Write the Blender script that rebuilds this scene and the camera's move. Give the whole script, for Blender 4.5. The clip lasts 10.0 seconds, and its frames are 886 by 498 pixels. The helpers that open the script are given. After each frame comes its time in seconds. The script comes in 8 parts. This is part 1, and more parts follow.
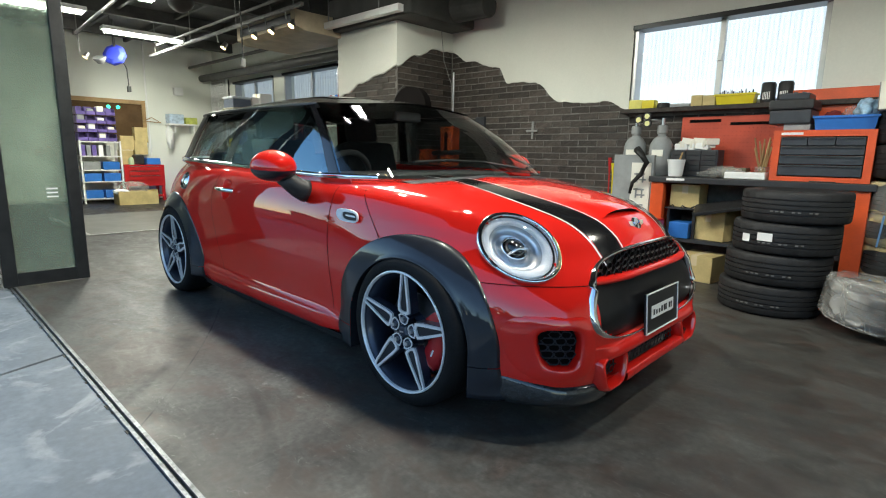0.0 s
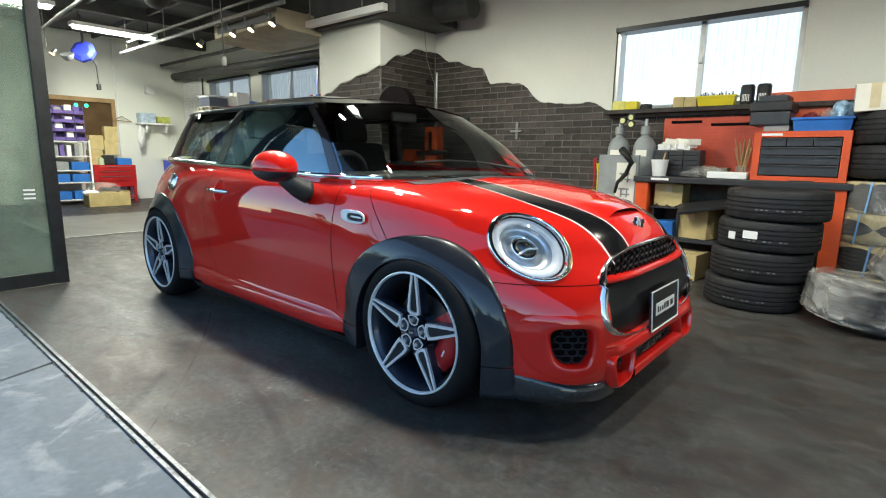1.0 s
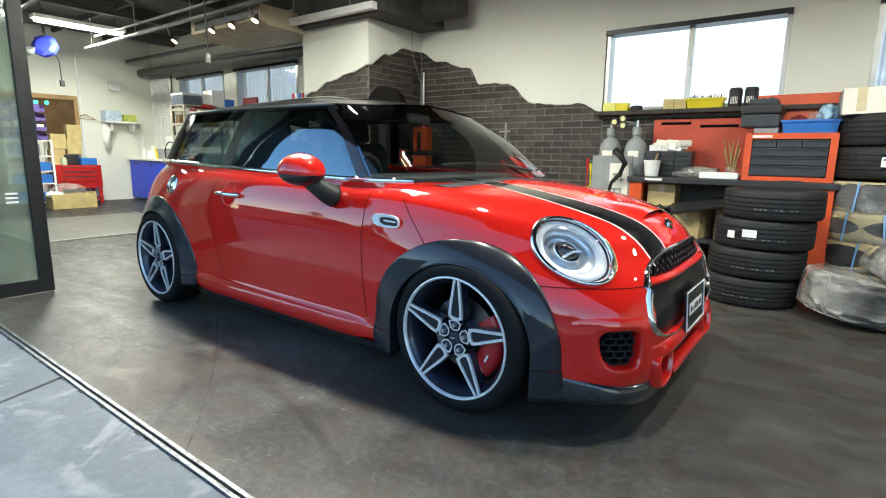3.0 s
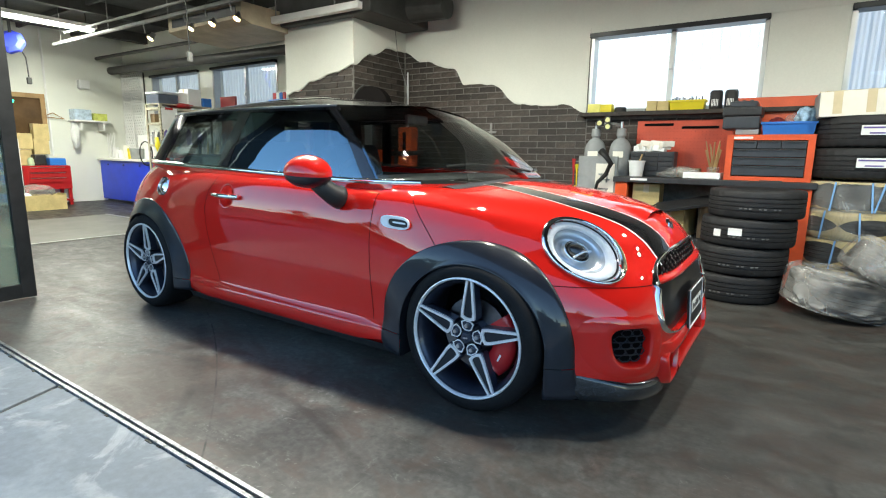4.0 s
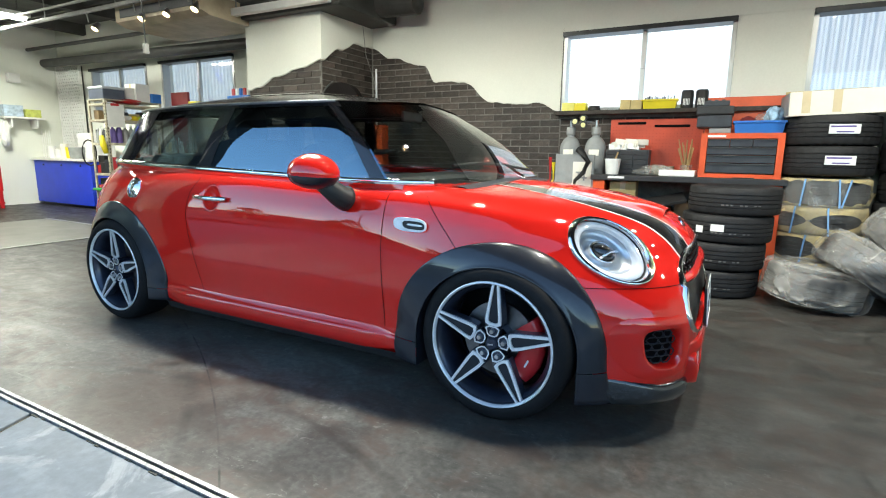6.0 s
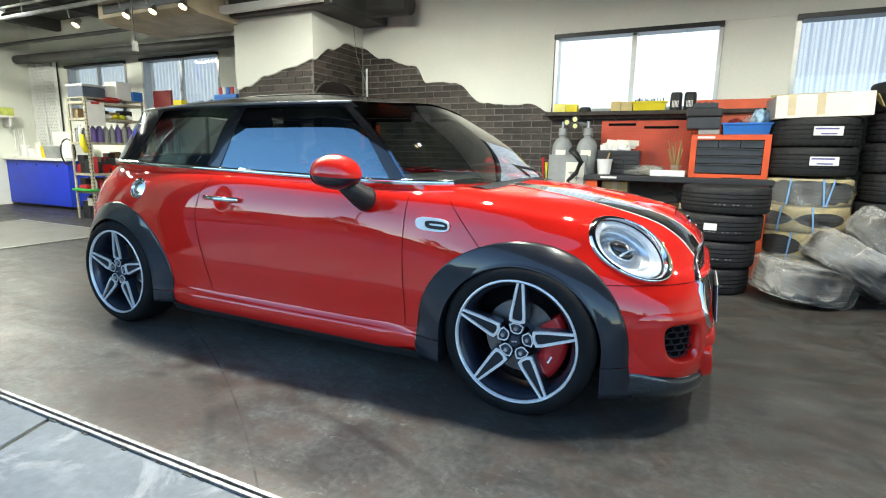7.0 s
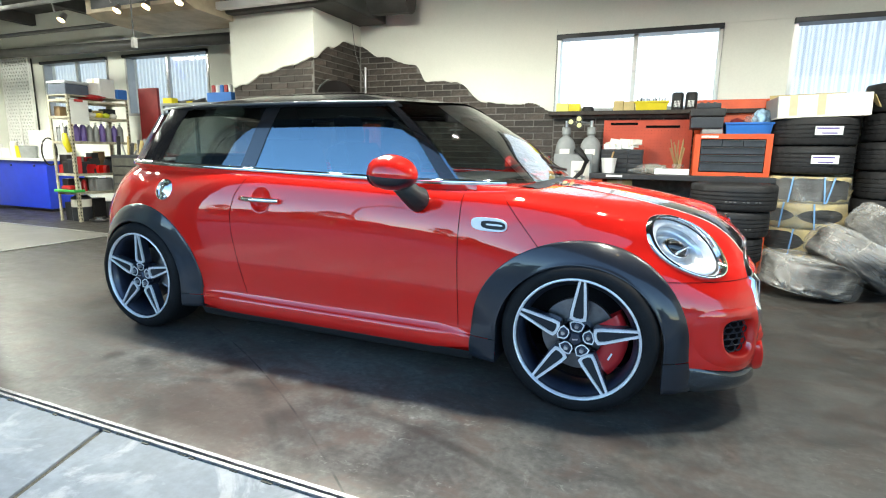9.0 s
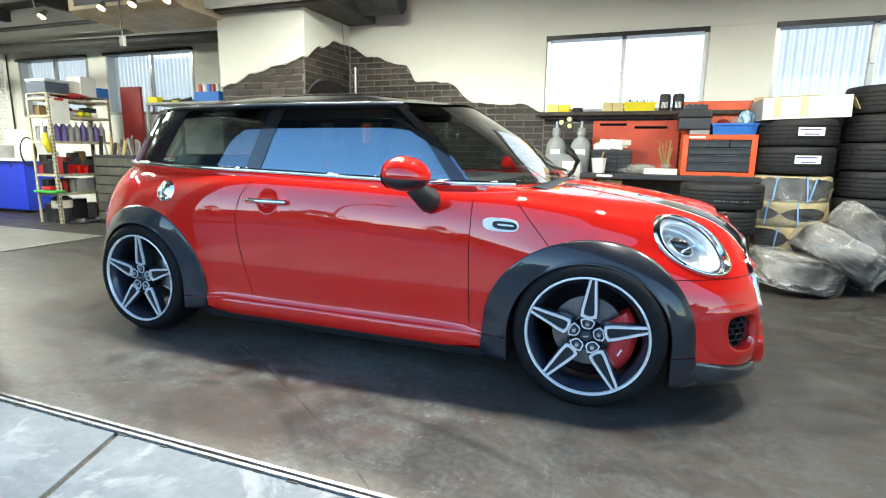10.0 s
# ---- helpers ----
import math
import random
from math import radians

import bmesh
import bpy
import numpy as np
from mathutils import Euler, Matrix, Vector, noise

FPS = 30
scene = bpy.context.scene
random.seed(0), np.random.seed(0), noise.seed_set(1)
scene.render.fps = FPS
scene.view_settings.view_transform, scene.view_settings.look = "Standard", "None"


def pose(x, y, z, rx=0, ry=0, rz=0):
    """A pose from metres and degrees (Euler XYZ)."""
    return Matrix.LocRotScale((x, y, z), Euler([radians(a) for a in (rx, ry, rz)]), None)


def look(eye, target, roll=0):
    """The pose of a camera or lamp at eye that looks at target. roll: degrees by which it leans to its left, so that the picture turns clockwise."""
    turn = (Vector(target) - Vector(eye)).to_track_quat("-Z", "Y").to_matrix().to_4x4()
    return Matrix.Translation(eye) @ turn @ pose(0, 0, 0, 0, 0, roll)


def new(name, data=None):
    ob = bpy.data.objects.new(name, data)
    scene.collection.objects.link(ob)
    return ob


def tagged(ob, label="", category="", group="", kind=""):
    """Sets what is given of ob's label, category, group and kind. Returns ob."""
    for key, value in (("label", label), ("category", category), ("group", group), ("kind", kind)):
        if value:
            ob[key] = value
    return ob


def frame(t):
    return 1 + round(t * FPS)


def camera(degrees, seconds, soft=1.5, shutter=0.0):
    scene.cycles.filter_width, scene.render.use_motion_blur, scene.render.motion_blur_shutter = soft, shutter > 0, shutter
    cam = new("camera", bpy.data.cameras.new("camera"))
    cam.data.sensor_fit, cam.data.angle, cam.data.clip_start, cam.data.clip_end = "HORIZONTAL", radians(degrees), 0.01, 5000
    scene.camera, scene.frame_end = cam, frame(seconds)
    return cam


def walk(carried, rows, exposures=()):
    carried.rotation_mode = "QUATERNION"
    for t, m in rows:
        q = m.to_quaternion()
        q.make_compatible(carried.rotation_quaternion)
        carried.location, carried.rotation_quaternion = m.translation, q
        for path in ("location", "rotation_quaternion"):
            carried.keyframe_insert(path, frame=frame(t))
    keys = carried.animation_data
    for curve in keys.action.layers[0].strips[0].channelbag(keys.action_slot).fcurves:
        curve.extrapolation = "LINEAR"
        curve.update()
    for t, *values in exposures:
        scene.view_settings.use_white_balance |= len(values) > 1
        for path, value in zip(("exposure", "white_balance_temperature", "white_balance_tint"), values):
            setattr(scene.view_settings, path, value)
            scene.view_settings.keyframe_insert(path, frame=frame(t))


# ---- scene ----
cam = camera(80.7, 10.0, soft=1.1)
PATH = [
    (0, (2.762, -2.174, 1.024), (1.402, -0.752, 0.668), 0.9),
    (0.5, (2.713, -2.232, 1.027), (1.396, -0.769, 0.672), 0.9),
    (1, (2.658, -2.273, 1.025), (1.373, -0.783, 0.67), 0.9),
    (1.5, (2.589, -2.316, 1.02), (1.324, -0.808, 0.663), 0.9),
    (2, (2.522, -2.349, 1.031), (1.283, -0.819, 0.673), 0.9),
    (2.5, (2.464, -2.389, 1.035), (1.249, -0.841, 0.677), 0.9),
    (4, (2.292, -2.546, 1.046), (1.192, -0.914, 0.688), 0.9),
    (4.5, (2.223, -2.562, 1.033), (1.159, -0.907, 0.674), 0.9),
    (5, (2.132, -2.569, 1.027), (1.108, -0.888, 0.667), 0.9),
    (5.5, (2.066, -2.577, 1.036), (1.085, -0.871, 0.676), 0.8),
    (7, (1.846, -2.721, 1.043), (0.988, -0.95, 0.683), 0.9),
    (7.5, (1.774, -2.791, 1.041), (0.948, -1.005, 0.682), 0.9),
    (8, (1.696, -2.83, 1.041), (0.893, -1.034, 0.681), 0.9),
    (8.5, (1.603, -2.846, 1.035), (0.816, -1.044, 0.672), 0.8),
    (9, (1.528, -2.867, 1.045), (0.765, -1.054, 0.681), 0.8),
    (9.5, (1.486, -2.895, 1.047), (0.753, -1.07, 0.682), 0.8),
    (10, (1.413, -2.947, 1.053), (0.721, -1.106, 0.687), 0.8),
]
walk(cam, [(t, look(eye, target, roll)) for t, eye, target, roll in PATH],
     exposures=[(0.0, 0.74, 6550, 2), (1.5, 0.98, 6550, 2), (2.5, 1.10, 6550, 2), (4.0, 1.16, 6550, 2), (5.5, 1.28, 6550, 2), (7.0, 1.32, 6550, 2), (8.0, 1.45, 6550, 2), (8.6, 1.57, 6550, 2), (10.0, 1.66, 6550, 2)])

# ---- world and light ----
world = bpy.data.worlds.new("world")
scene.world = world
world.use_nodes = True
wn = world.node_tree
sky = wn.nodes.new("ShaderNodeTexSky")
sky.sky_type, sky.sun_disc = "NISHITA", False
sky.sun_elevation, sky.sun_rotation = radians(35), radians(15)
sky.dust_density, sky.air_density, sky.ozone_density = 0.0, 1.1, 3.0
wn.links.new(sky.outputs[0], wn.nodes["Background"].inputs[0])
wn.nodes["Background"].inputs[1].default_value = 0.215
sun = new("sun", bpy.data.lights.new("sun", "SUN"))
sun.data.energy, sun.data.angle, sun.data.color = 2.0, radians(2), (1.0, 0.97, 0.93)
sun.matrix_basis = look((-2.3, 8.5, 6.2), (0, 0, 0))


def area(name, at, to, sx, sy, watts, color=(1, 1, 1)):
    lamp = new(name, bpy.data.lights.new(name, "AREA"))
    lamp.data.shape, lamp.data.size, lamp.data.size_y, lamp.data.energy, lamp.data.color = "RECTANGLE", sx, sy, watts, color
    lamp.matrix_basis = look(at, to)
    return lamp


# fluorescent tubes under the ceiling
# the third is unseen, added to brighten the upper back wall
for fx, fy, fw in ((-7.3, 1.0, 62), (-4.9, -0.2, 36), (-0.9, 0.55, 48)):
    area("tube_light", (fx, fy, 2.84), (fx, fy, 0), 1.15, 0.16, fw, (1.0, 0.985, 0.89))


# small warm spot lamps on the track over the car
# the last two hang off the track, added to brighten the right-hand wall
SPOTS = [(-2.1, -0.22, 13), (-1.1, -0.28, 16), (-0.1, -0.22, 17), (0.9, -0.28, 18), (1.9, -0.22, 18), (2.9, 0.9, 21), (4.0, 0.9, 17)]
for fx, fy, fw in SPOTS:
    lamp = area("spot_light", (fx, fy, 2.70), (fx, fy - 0.12, 0), 0.105, 0.105, fw, (1.0, 0.95, 0.88))
    lamp.data.shape = "DISK"


# ---- materials ----
def node(nt, kind, **values):
    n = nt.nodes.new(kind)
    for key, value in values.items():
        n.inputs[key.replace("_", " ")].default_value = value
    return n


def mat(name, color, rough=0.5, metal=0.0, vary=0.15, scale=6.0, fine=0.0, fine_scale=120.0, bump=0.0, bump_scale=80.0,
        coat=0.0, coat_ior=1.5, spec=0.5, rough_vary=0.0, second=None, patch=1.2, emit=0.0, alpha=1.0, trans=0.0, ior=1.45, random_tint=0.0):
    m = bpy.data.materials.new(name)
    m.use_nodes = True
    nt = m.node_tree
    bsdf = nt.nodes["Principled BSDF"]
    bsdf.inputs["Roughness"].default_value, bsdf.inputs["Metallic"].default_value = rough, metal
    bsdf.inputs["Coat Weight"].default_value, bsdf.inputs["Coat Roughness"].default_value = coat, 0.012
    bsdf.inputs["Coat IOR"].default_value = coat_ior
    bsdf.inputs["Specular IOR Level"].default_value, bsdf.inputs["IOR"].default_value = spec, ior
    bsdf.inputs["Transmission Weight"].default_value, bsdf.inputs["Alpha"].default_value = trans, alpha
    rgb = (*color, 1)
    bsdf.inputs["Base Color"].default_value = rgb
    co = nt.nodes.new("ShaderNodeTexCoord").outputs["Object"]
    last = None
    if vary or second:
        n = node(nt, "ShaderNodeTexNoise", Scale=patch if second else scale, Detail=6.0, Roughness=0.62)
        nt.links.new(co, n.inputs["Vector"])
        ramp = nt.nodes.new("ShaderNodeValToRGB")
        ramp.color_ramp.elements[0].position, ramp.color_ramp.elements[1].position = 0.34, 0.68
        lo = second if second else tuple(c * (1 - vary) for c in color)
        hi = color if second else tuple(min(1, c * (1 + vary)) for c in color)
        ramp.color_ramp.elements[0].color, ramp.color_ramp.elements[1].color = (*lo, 1), (*hi, 1)
        nt.links.new(n.outputs["Fac"], ramp.inputs[0])
        last = ramp.outputs[0]
        if rough_vary:
            r = node(nt, "ShaderNodeMapRange", To_Min=max(0.02, rough - rough_vary), To_Max=rough + rough_vary)
            nt.links.new(n.outputs["Fac"], r.inputs["Value"])
            nt.links.new(r.outputs[0], bsdf.inputs["Roughness"])
    if fine:
        n2 = node(nt, "ShaderNodeTexNoise", Scale=fine_scale, Detail=3.0)
        nt.links.new(co, n2.inputs["Vector"])
        mr = node(nt, "ShaderNodeMapRange", From_Min=0.3, From_Max=0.7, To_Min=1 - fine, To_Max=1 + fine)
        nt.links.new(n2.outputs["Fac"], mr.inputs["Value"])
        mul = nt.nodes.new("ShaderNodeVectorMath")
        mul.operation = "MULTIPLY"
        if last is None:
            mul.inputs[0].default_value = color
        else:
            nt.links.new(last, mul.inputs[0])
        nt.links.new(mr.outputs[0], mul.inputs[1])
        last = mul.outputs[0]
    if random_tint:
        info = nt.nodes.new("ShaderNodeObjectInfo")
        mr = node(nt, "ShaderNodeMapRange", To_Min=1 - random_tint, To_Max=1 + random_tint)
        nt.links.new(info.outputs["Random"], mr.inputs["Value"])
        mul = nt.nodes.new("ShaderNodeVectorMath")
        mul.operation = "MULTIPLY"
        nt.links.new(last, mul.inputs[0])
        nt.links.new(mr.outputs[0], mul.inputs[1])
        last = mul.outputs[0]
    if last is not None:
        nt.links.new(last, bsdf.inputs["Base Color"])
    if bump:
        n3 = node(nt, "ShaderNodeTexNoise", Scale=bump_scale, Detail=4.0)
        nt.links.new(co, n3.inputs["Vector"])
        b = node(nt, "ShaderNodeBump", Strength=bump, Distance=0.01)
        nt.links.new(n3.outputs["Fac"], b.inputs["Height"])
        nt.links.new(b.outputs[0], bsdf.inputs["Normal"])
    if emit:
        bsdf.inputs["Emission Color"].default_value, bsdf.inputs["Emission Strength"].default_value = rgb, emit
    return m


RED = mat("red_paint", (0.62, 0.012, 0.008), 0.45, vary=0.03, scale=2.0, coat=1.0, coat_ior=1.75, spec=0.02)
GLOSS_BLACK = mat("black_paint", (0.008, 0.008, 0.009), 0.12, vary=0.1, coat=1.0)
STRIPE = mat("black_stripe", (0.008, 0.008, 0.009), 0.14, vary=0.1, coat=0.7, spec=0.4)
STRIPE_EDGE = mat("white_stripe", (0.75, 0.74, 0.72), 0.3, vary=0.05, coat=0.6)
CLADDING = mat("dark_cladding", (0.012, 0.015, 0.022), 0.28, vary=0.15, scale=12, fine=0.06, fine_scale=200, coat=0.9, coat_ior=1.5, spec=0.3)
CARBON = mat("carbon_lip", (0.02, 0.022, 0.024), 0.2, vary=0.3, scale=60, fine=0.4, fine_scale=320, coat=1.0)
GAP = mat("dark_void", (0.006, 0.005, 0.005), 0.8, vary=0, spec=0.05)
CHALK = mat("faded_chalk", (0.13, 0.13, 0.13), 0.9, vary=0.4, scale=40)
GRILLE_BLACK = mat("grille_black", (0.010, 0.010, 0.011), 0.30, vary=0.2, scale=20, spec=0.35)
SEAM = mat("panel_seam", (0.050, 0.004, 0.003), 0.7, vary=0, spec=0.05)
PLASTIC = mat("black_plastic", (0.022, 0.022, 0.023), 0.45, vary=0.2, scale=25, bump=0.1, bump_scale=300)
CHROME = mat("chrome", (0.86, 0.86, 0.87), 0.06, 1.0, vary=0.03)
SATIN = mat("satin_metal", (0.62, 0.62, 0.64), 0.28, 1.0, vary=0.08, scale=20)
ALLOY = mat("machined_alloy", (0.80, 0.80, 0.82), 0.30, 0.35, vary=0.06, scale=30)
GUNMETAL = mat("gunmetal_alloy", (0.034, 0.042, 0.068), 0.32, 0.5, vary=0.15, scale=20, coat=0.4)
SLOT = mat("dark_slot", (0.008, 0.010, 0.016), 0.55, vary=0.2, scale=20)
BADGE = mat("badge_silver", (0.90, 0.90, 0.91), 0.30, 0.15, vary=0.04)
GROOVE = mat("groove_dirt", (0.085, 0.078, 0.058), 0.9, vary=0.35, scale=14, fine=0.3, fine_scale=60, bump=0.5)
TYRE = mat("tyre_rubber", (0.018, 0.018, 0.019), 0.58, spec=0.32, vary=0.25, scale=14, fine=0.2, fine_scale=200, bump=0.15, bump_scale=220)
ROAD_TYRE = mat("road_tyre", (0.009, 0.009, 0.010), 0.66, spec=0.2, vary=0.25, scale=14, fine=0.2, fine_scale=200, bump=0.15, bump_scale=220)
DISC = mat("brake_disc", (0.20, 0.20, 0.21), 0.35, 1.0, vary=0.2, scale=18)
CALIPER = mat("caliper_red", (0.42, 0.012, 0.015), 0.35, vary=0.1, coat=0.6)


def pane_mat(name, tint, f0=0.14, rough=0.0, sheen=(1, 1, 1)):
    """A thin pane: light passes straight on, tinted, and gloss grows towards grazing angles."""
    m = bpy.data.materials.new(name)
    m.use_nodes = True
    nt = m.node_tree
    nt.nodes.remove(nt.nodes["Principled BSDF"])
    clear, gloss, mix, lw = (nt.nodes.new("ShaderNode" + k) for k in ("BsdfTransparent", "BsdfGlossy", "MixShader", "LayerWeight"))
    lw.inputs["Blend"].default_value = 0.5
    power, grow = nt.nodes.new("ShaderNodeMath"), nt.nodes.new("ShaderNodeMath")
    power.operation, grow.operation = "POWER", "MULTIPLY_ADD"
    power.inputs[1].default_value, grow.inputs[1].default_value, grow.inputs[2].default_value = 5.0, 1 - f0, f0
    clear.inputs["Color"].default_value = (*tint, 1)
    gloss.inputs["Roughness"].default_value, gloss.inputs["Color"].default_value = rough, (*sheen, 1)
    nt.links.new(lw.outputs["Facing"], power.inputs[0])
    nt.links.new(power.outputs[0], grow.inputs[0])
    nt.links.new(grow.outputs[0], mix.inputs[0])
    nt.links.new(clear.outputs[0], mix.inputs[1])
    nt.links.new(gloss.outputs[0], mix.inputs[2])
    nt.links.new(mix.outputs[0], nt.nodes["Material Output"].inputs["Surface"])
    return m


GLASS = pane_mat("car_glass", (0.72, 0.76, 0.74), 0.045)
SIDE_GLASS = pane_mat("side_glass", (0.34, 0.38, 0.38), 0.24, sheen=(0.60, 0.84, 1.0))
DARK_GLASS = pane_mat("tinted_glass", (0.40, 0.43, 0.43), 0.15, sheen=(0.70, 0.88, 1.0))
LENS = pane_mat("lamp_lens", (0.96, 0.97, 0.98), 0.05)
LAMP_INNER = mat("lamp_reflector", (0.66, 0.68, 0.71), 0.26, 0.6, vary=0.1, scale=30)
# the ring is switched off; a faint glow is added to lift its white
LED = mat("led_ring", (0.60, 0.61, 0.63), 0.22, vary=0.08, scale=30, emit=0.05)
SEAT = mat("seat_cloth", (0.032, 0.032, 0.034), 0.8, vary=0.2, scale=30, bump=0.2)
PLATE = mat("plate_black", (0.02, 0.02, 0.02), 0.4, vary=0.1)
WHITE = mat("white_plastic", (0.78, 0.78, 0.76), 0.45, vary=0.06)
PLASTER = mat("white_plaster", (0.76, 0.77, 0.70), 0.85, second=(0.71, 0.72, 0.655), patch=0.9, fine=0.02, fine_scale=60, bump=0.05, bump_scale=25)


def tex_noise(nt, co, scale, detail=5.0, stretch=(1, 1, 1), turn=0.0, shift=(0, 0, 0), distortion=0.0, rough=0.6):
    m = nt.nodes.new("ShaderNodeMapping")
    m.inputs["Scale"].default_value, m.inputs["Rotation"].default_value, m.inputs["Location"].default_value = stretch, (0, 0, radians(turn)), shift
    nt.links.new(co, m.inputs["Vector"])
    n = node(nt, "ShaderNodeTexNoise", Scale=scale, Detail=detail, Roughness=rough, Distortion=distortion)
    nt.links.new(m.outputs[0], n.inputs["Vector"])
    return n.outputs["Fac"]


def to_range(nt, value, f0, f1, t0, t1):
    r = node(nt, "ShaderNodeMapRange", From_Min=f0, From_Max=f1, To_Min=t0, To_Max=t1)
    nt.links.new(value, r.inputs["Value"])
    return r.outputs[0]


def mixed(nt, fac, a, b, blend="MIX"):
    m = nt.nodes.new("ShaderNodeMixRGB")
    m.blend_type = blend
    for sock, v in zip(m.inputs, (fac, a, b)):
        if isinstance(v, (int, float)):
            sock.default_value = v
        elif isinstance(v, tuple):
            sock.default_value = (*v, 1)
        else:
            nt.links.new(v, sock)
    return m.outputs[0]


def calc(nt, op, a, b=0.0):
    m = nt.nodes.new("ShaderNodeMath")
    m.operation = op
    for sock, v in zip(m.inputs, (a, b)):
        if isinstance(v, (int, float)):
            sock.default_value = v
        else:
            nt.links.new(v, sock)
    return m.outputs[0]


def ring_mark(nt, co, centre, radius, width):
    """1 on a curved tyre mark round a centre, 0 away from it."""
    d = nt.nodes.new("ShaderNodeVectorMath")
    d.operation = "DISTANCE"
    nt.links.new(co, d.inputs[0])
    d.inputs[1].default_value = (*centre, 0)
    off = calc(nt, "ABSOLUTE", calc(nt, "SUBTRACT", d.outputs["Value"], radius))
    return to_range(nt, off, width, width * 0.35, 0, 1)


def worn_ground(name, pale, dark, stain, rough, streak=0.35, marks=(), patch=0.9, bump=0.12, tone_x=(), mottle=0.3, ramp=(0.36, 0.66), scuff=0.5, grain=0.34):
    m = bpy.data.materials.new(name)
    m.use_nodes = True
    nt = m.node_tree
    bsdf = nt.nodes["Principled BSDF"]
    co = nt.nodes.new("ShaderNodeTexCoord").outputs["Object"]
    big = tex_noise(nt, co, patch, 8.0, distortion=0.9)
    long = tex_noise(nt, co, 2.4, 7.0, (1, 2.6, 1), 9, distortion=0.9)
    spots = tex_noise(nt, co, 2.6, 6.0, shift=(4, 7, 0), distortion=1.4)
    fine = tex_noise(nt, co, 34, 5.0)
    mid = tex_noise(nt, co, 7.0, 7.0, shift=(1, 2, 0), distortion=1.2, rough=0.7)
    scratch = tex_noise(nt, co, 6.0, 5.0, (1, 7, 1), 14, (2, 1, 0), 1.2)
    scratch2 = tex_noise(nt, co, 7.0, 5.0, (6, 1, 1), 47, (5, 3, 0), 1.6)
    col = mixed(nt, to_range(nt, big, ramp[0], ramp[1], 0, 1), dark, pale)
    col = mixed(nt, to_range(nt, spots, 0.56, 0.64 if ramp[0] > 0.4 else 0.72, 0, 0.75), col, stain)
    col = mixed(nt, 1.0, col, to_range(nt, long, 0.3, 0.7, 1 - streak, 1 + streak), "MULTIPLY")
    col = mixed(nt, 1.0, col, to_range(nt, fine, 0.3, 0.7, 1 - grain, 1 + grain), "MULTIPLY")
    col = mixed(nt, 1.0, col, to_range(nt, mid, 0.36, 0.64, 1 - mottle, 1 + mottle), "MULTIPLY")
    light = tuple(min(1, c * 1.9 + 0.03) for c in pale)
    col = mixed(nt, calc(nt, "MULTIPLY", to_range(nt, scratch, 0.60, 0.74, 0, scuff), to_range(nt, mid, 0.46, 0.60, 0, 1)), col, light)
    col = mixed(nt, calc(nt, "MULTIPLY", to_range(nt, scratch2, 0.60, 0.74, 0, scuff), to_range(nt, mid, 0.50, 0.62, 0, 1)), col, light)
    if scuff:
        # short bright scratches, crossing, inside worn patches, and small dark specks
        worn = to_range(nt, tex_noise(nt, co, 1.7, 4.0, shift=(9, 2, 0), distortion=0.6), 0.45, 0.62, 0.0, 1)
        for k, (turn, stretch) in enumerate(((-33, (2, 26, 1)), (-12, (1.6, 30, 1)), (28, (2.4, 24, 1)), (74, (2, 28, 1)))):
            hair = tex_noise(nt, co, 4.5, 3.0, stretch, turn, (k * 3.1, k, 0), 0.5, 0.7)
            col = mixed(nt, calc(nt, "MULTIPLY", to_range(nt, hair, 0.62, 0.74, 0, 0.30), worn), col, light)
        chip = tex_noise(nt, co, 19, 4.0, (1, 1.7, 1), -28, (3, 4, 0), 1.1, 0.75)
        col = mixed(nt, calc(nt, "MULTIPLY", to_range(nt, chip, 0.60, 0.66, 0, 0.75), worn), col, light)
        speck = tex_noise(nt, co, 22, 3.0, (1, 1.6, 1), 20, (6, 6, 0), 0.8, 0.7)
        col = mixed(nt, to_range(nt, speck, 0.60, 0.74, 0, 0.45), col, tuple(c * 0.45 for c in dark))
        rust = tex_noise(nt, co, 3.4, 6.0, (1, 1.5, 1), -20, (2, 8, 0), 1.0, 0.65)
        col = mixed(nt, to_range(nt, rust, 0.48, 0.62, 0, 0.65), col, stain)
    if tone_x:
        # a brown oil stain near the door track
        d = nt.nodes.new("ShaderNodeVectorMath")
        d.operation = "DISTANCE"
        nt.links.new(co, d.inputs[0])
        d.inputs[1].default_value = (-0.02, -1.38, 0)
        blob = calc(nt, "ADD", d.outputs["Value"], calc(nt, "MULTIPLY", mid, 0.55))
        col = mixed(nt, to_range(nt, blob, 0.72, 0.52, 0, 0.65), col, tuple(c * 0.75 for c in stain))
    for centre, radius, width, weight in marks:
        f = calc(nt, "MULTIPLY", ring_mark(nt, co, centre, radius, width), to_range(nt, spots, 0.38, 0.58, 0, weight))
        col = mixed(nt, f, col, tuple(c * 0.35 for c in dark))
    if tone_x:
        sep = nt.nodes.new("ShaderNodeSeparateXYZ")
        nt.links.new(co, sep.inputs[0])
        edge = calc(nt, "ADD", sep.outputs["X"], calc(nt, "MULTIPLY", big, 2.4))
        # tone along x: paler to the left, darker to the right
        col = mixed(nt, 1.0, col, to_range(nt, edge, tone_x[0], tone_x[1], tone_x[2], tone_x[3]), "MULTIPLY")
        # shade put into the colour: far left darkened, as lamps there are strong
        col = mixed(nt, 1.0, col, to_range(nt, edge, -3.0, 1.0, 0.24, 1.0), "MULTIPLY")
    nt.links.new(col, bsdf.inputs["Base Color"])
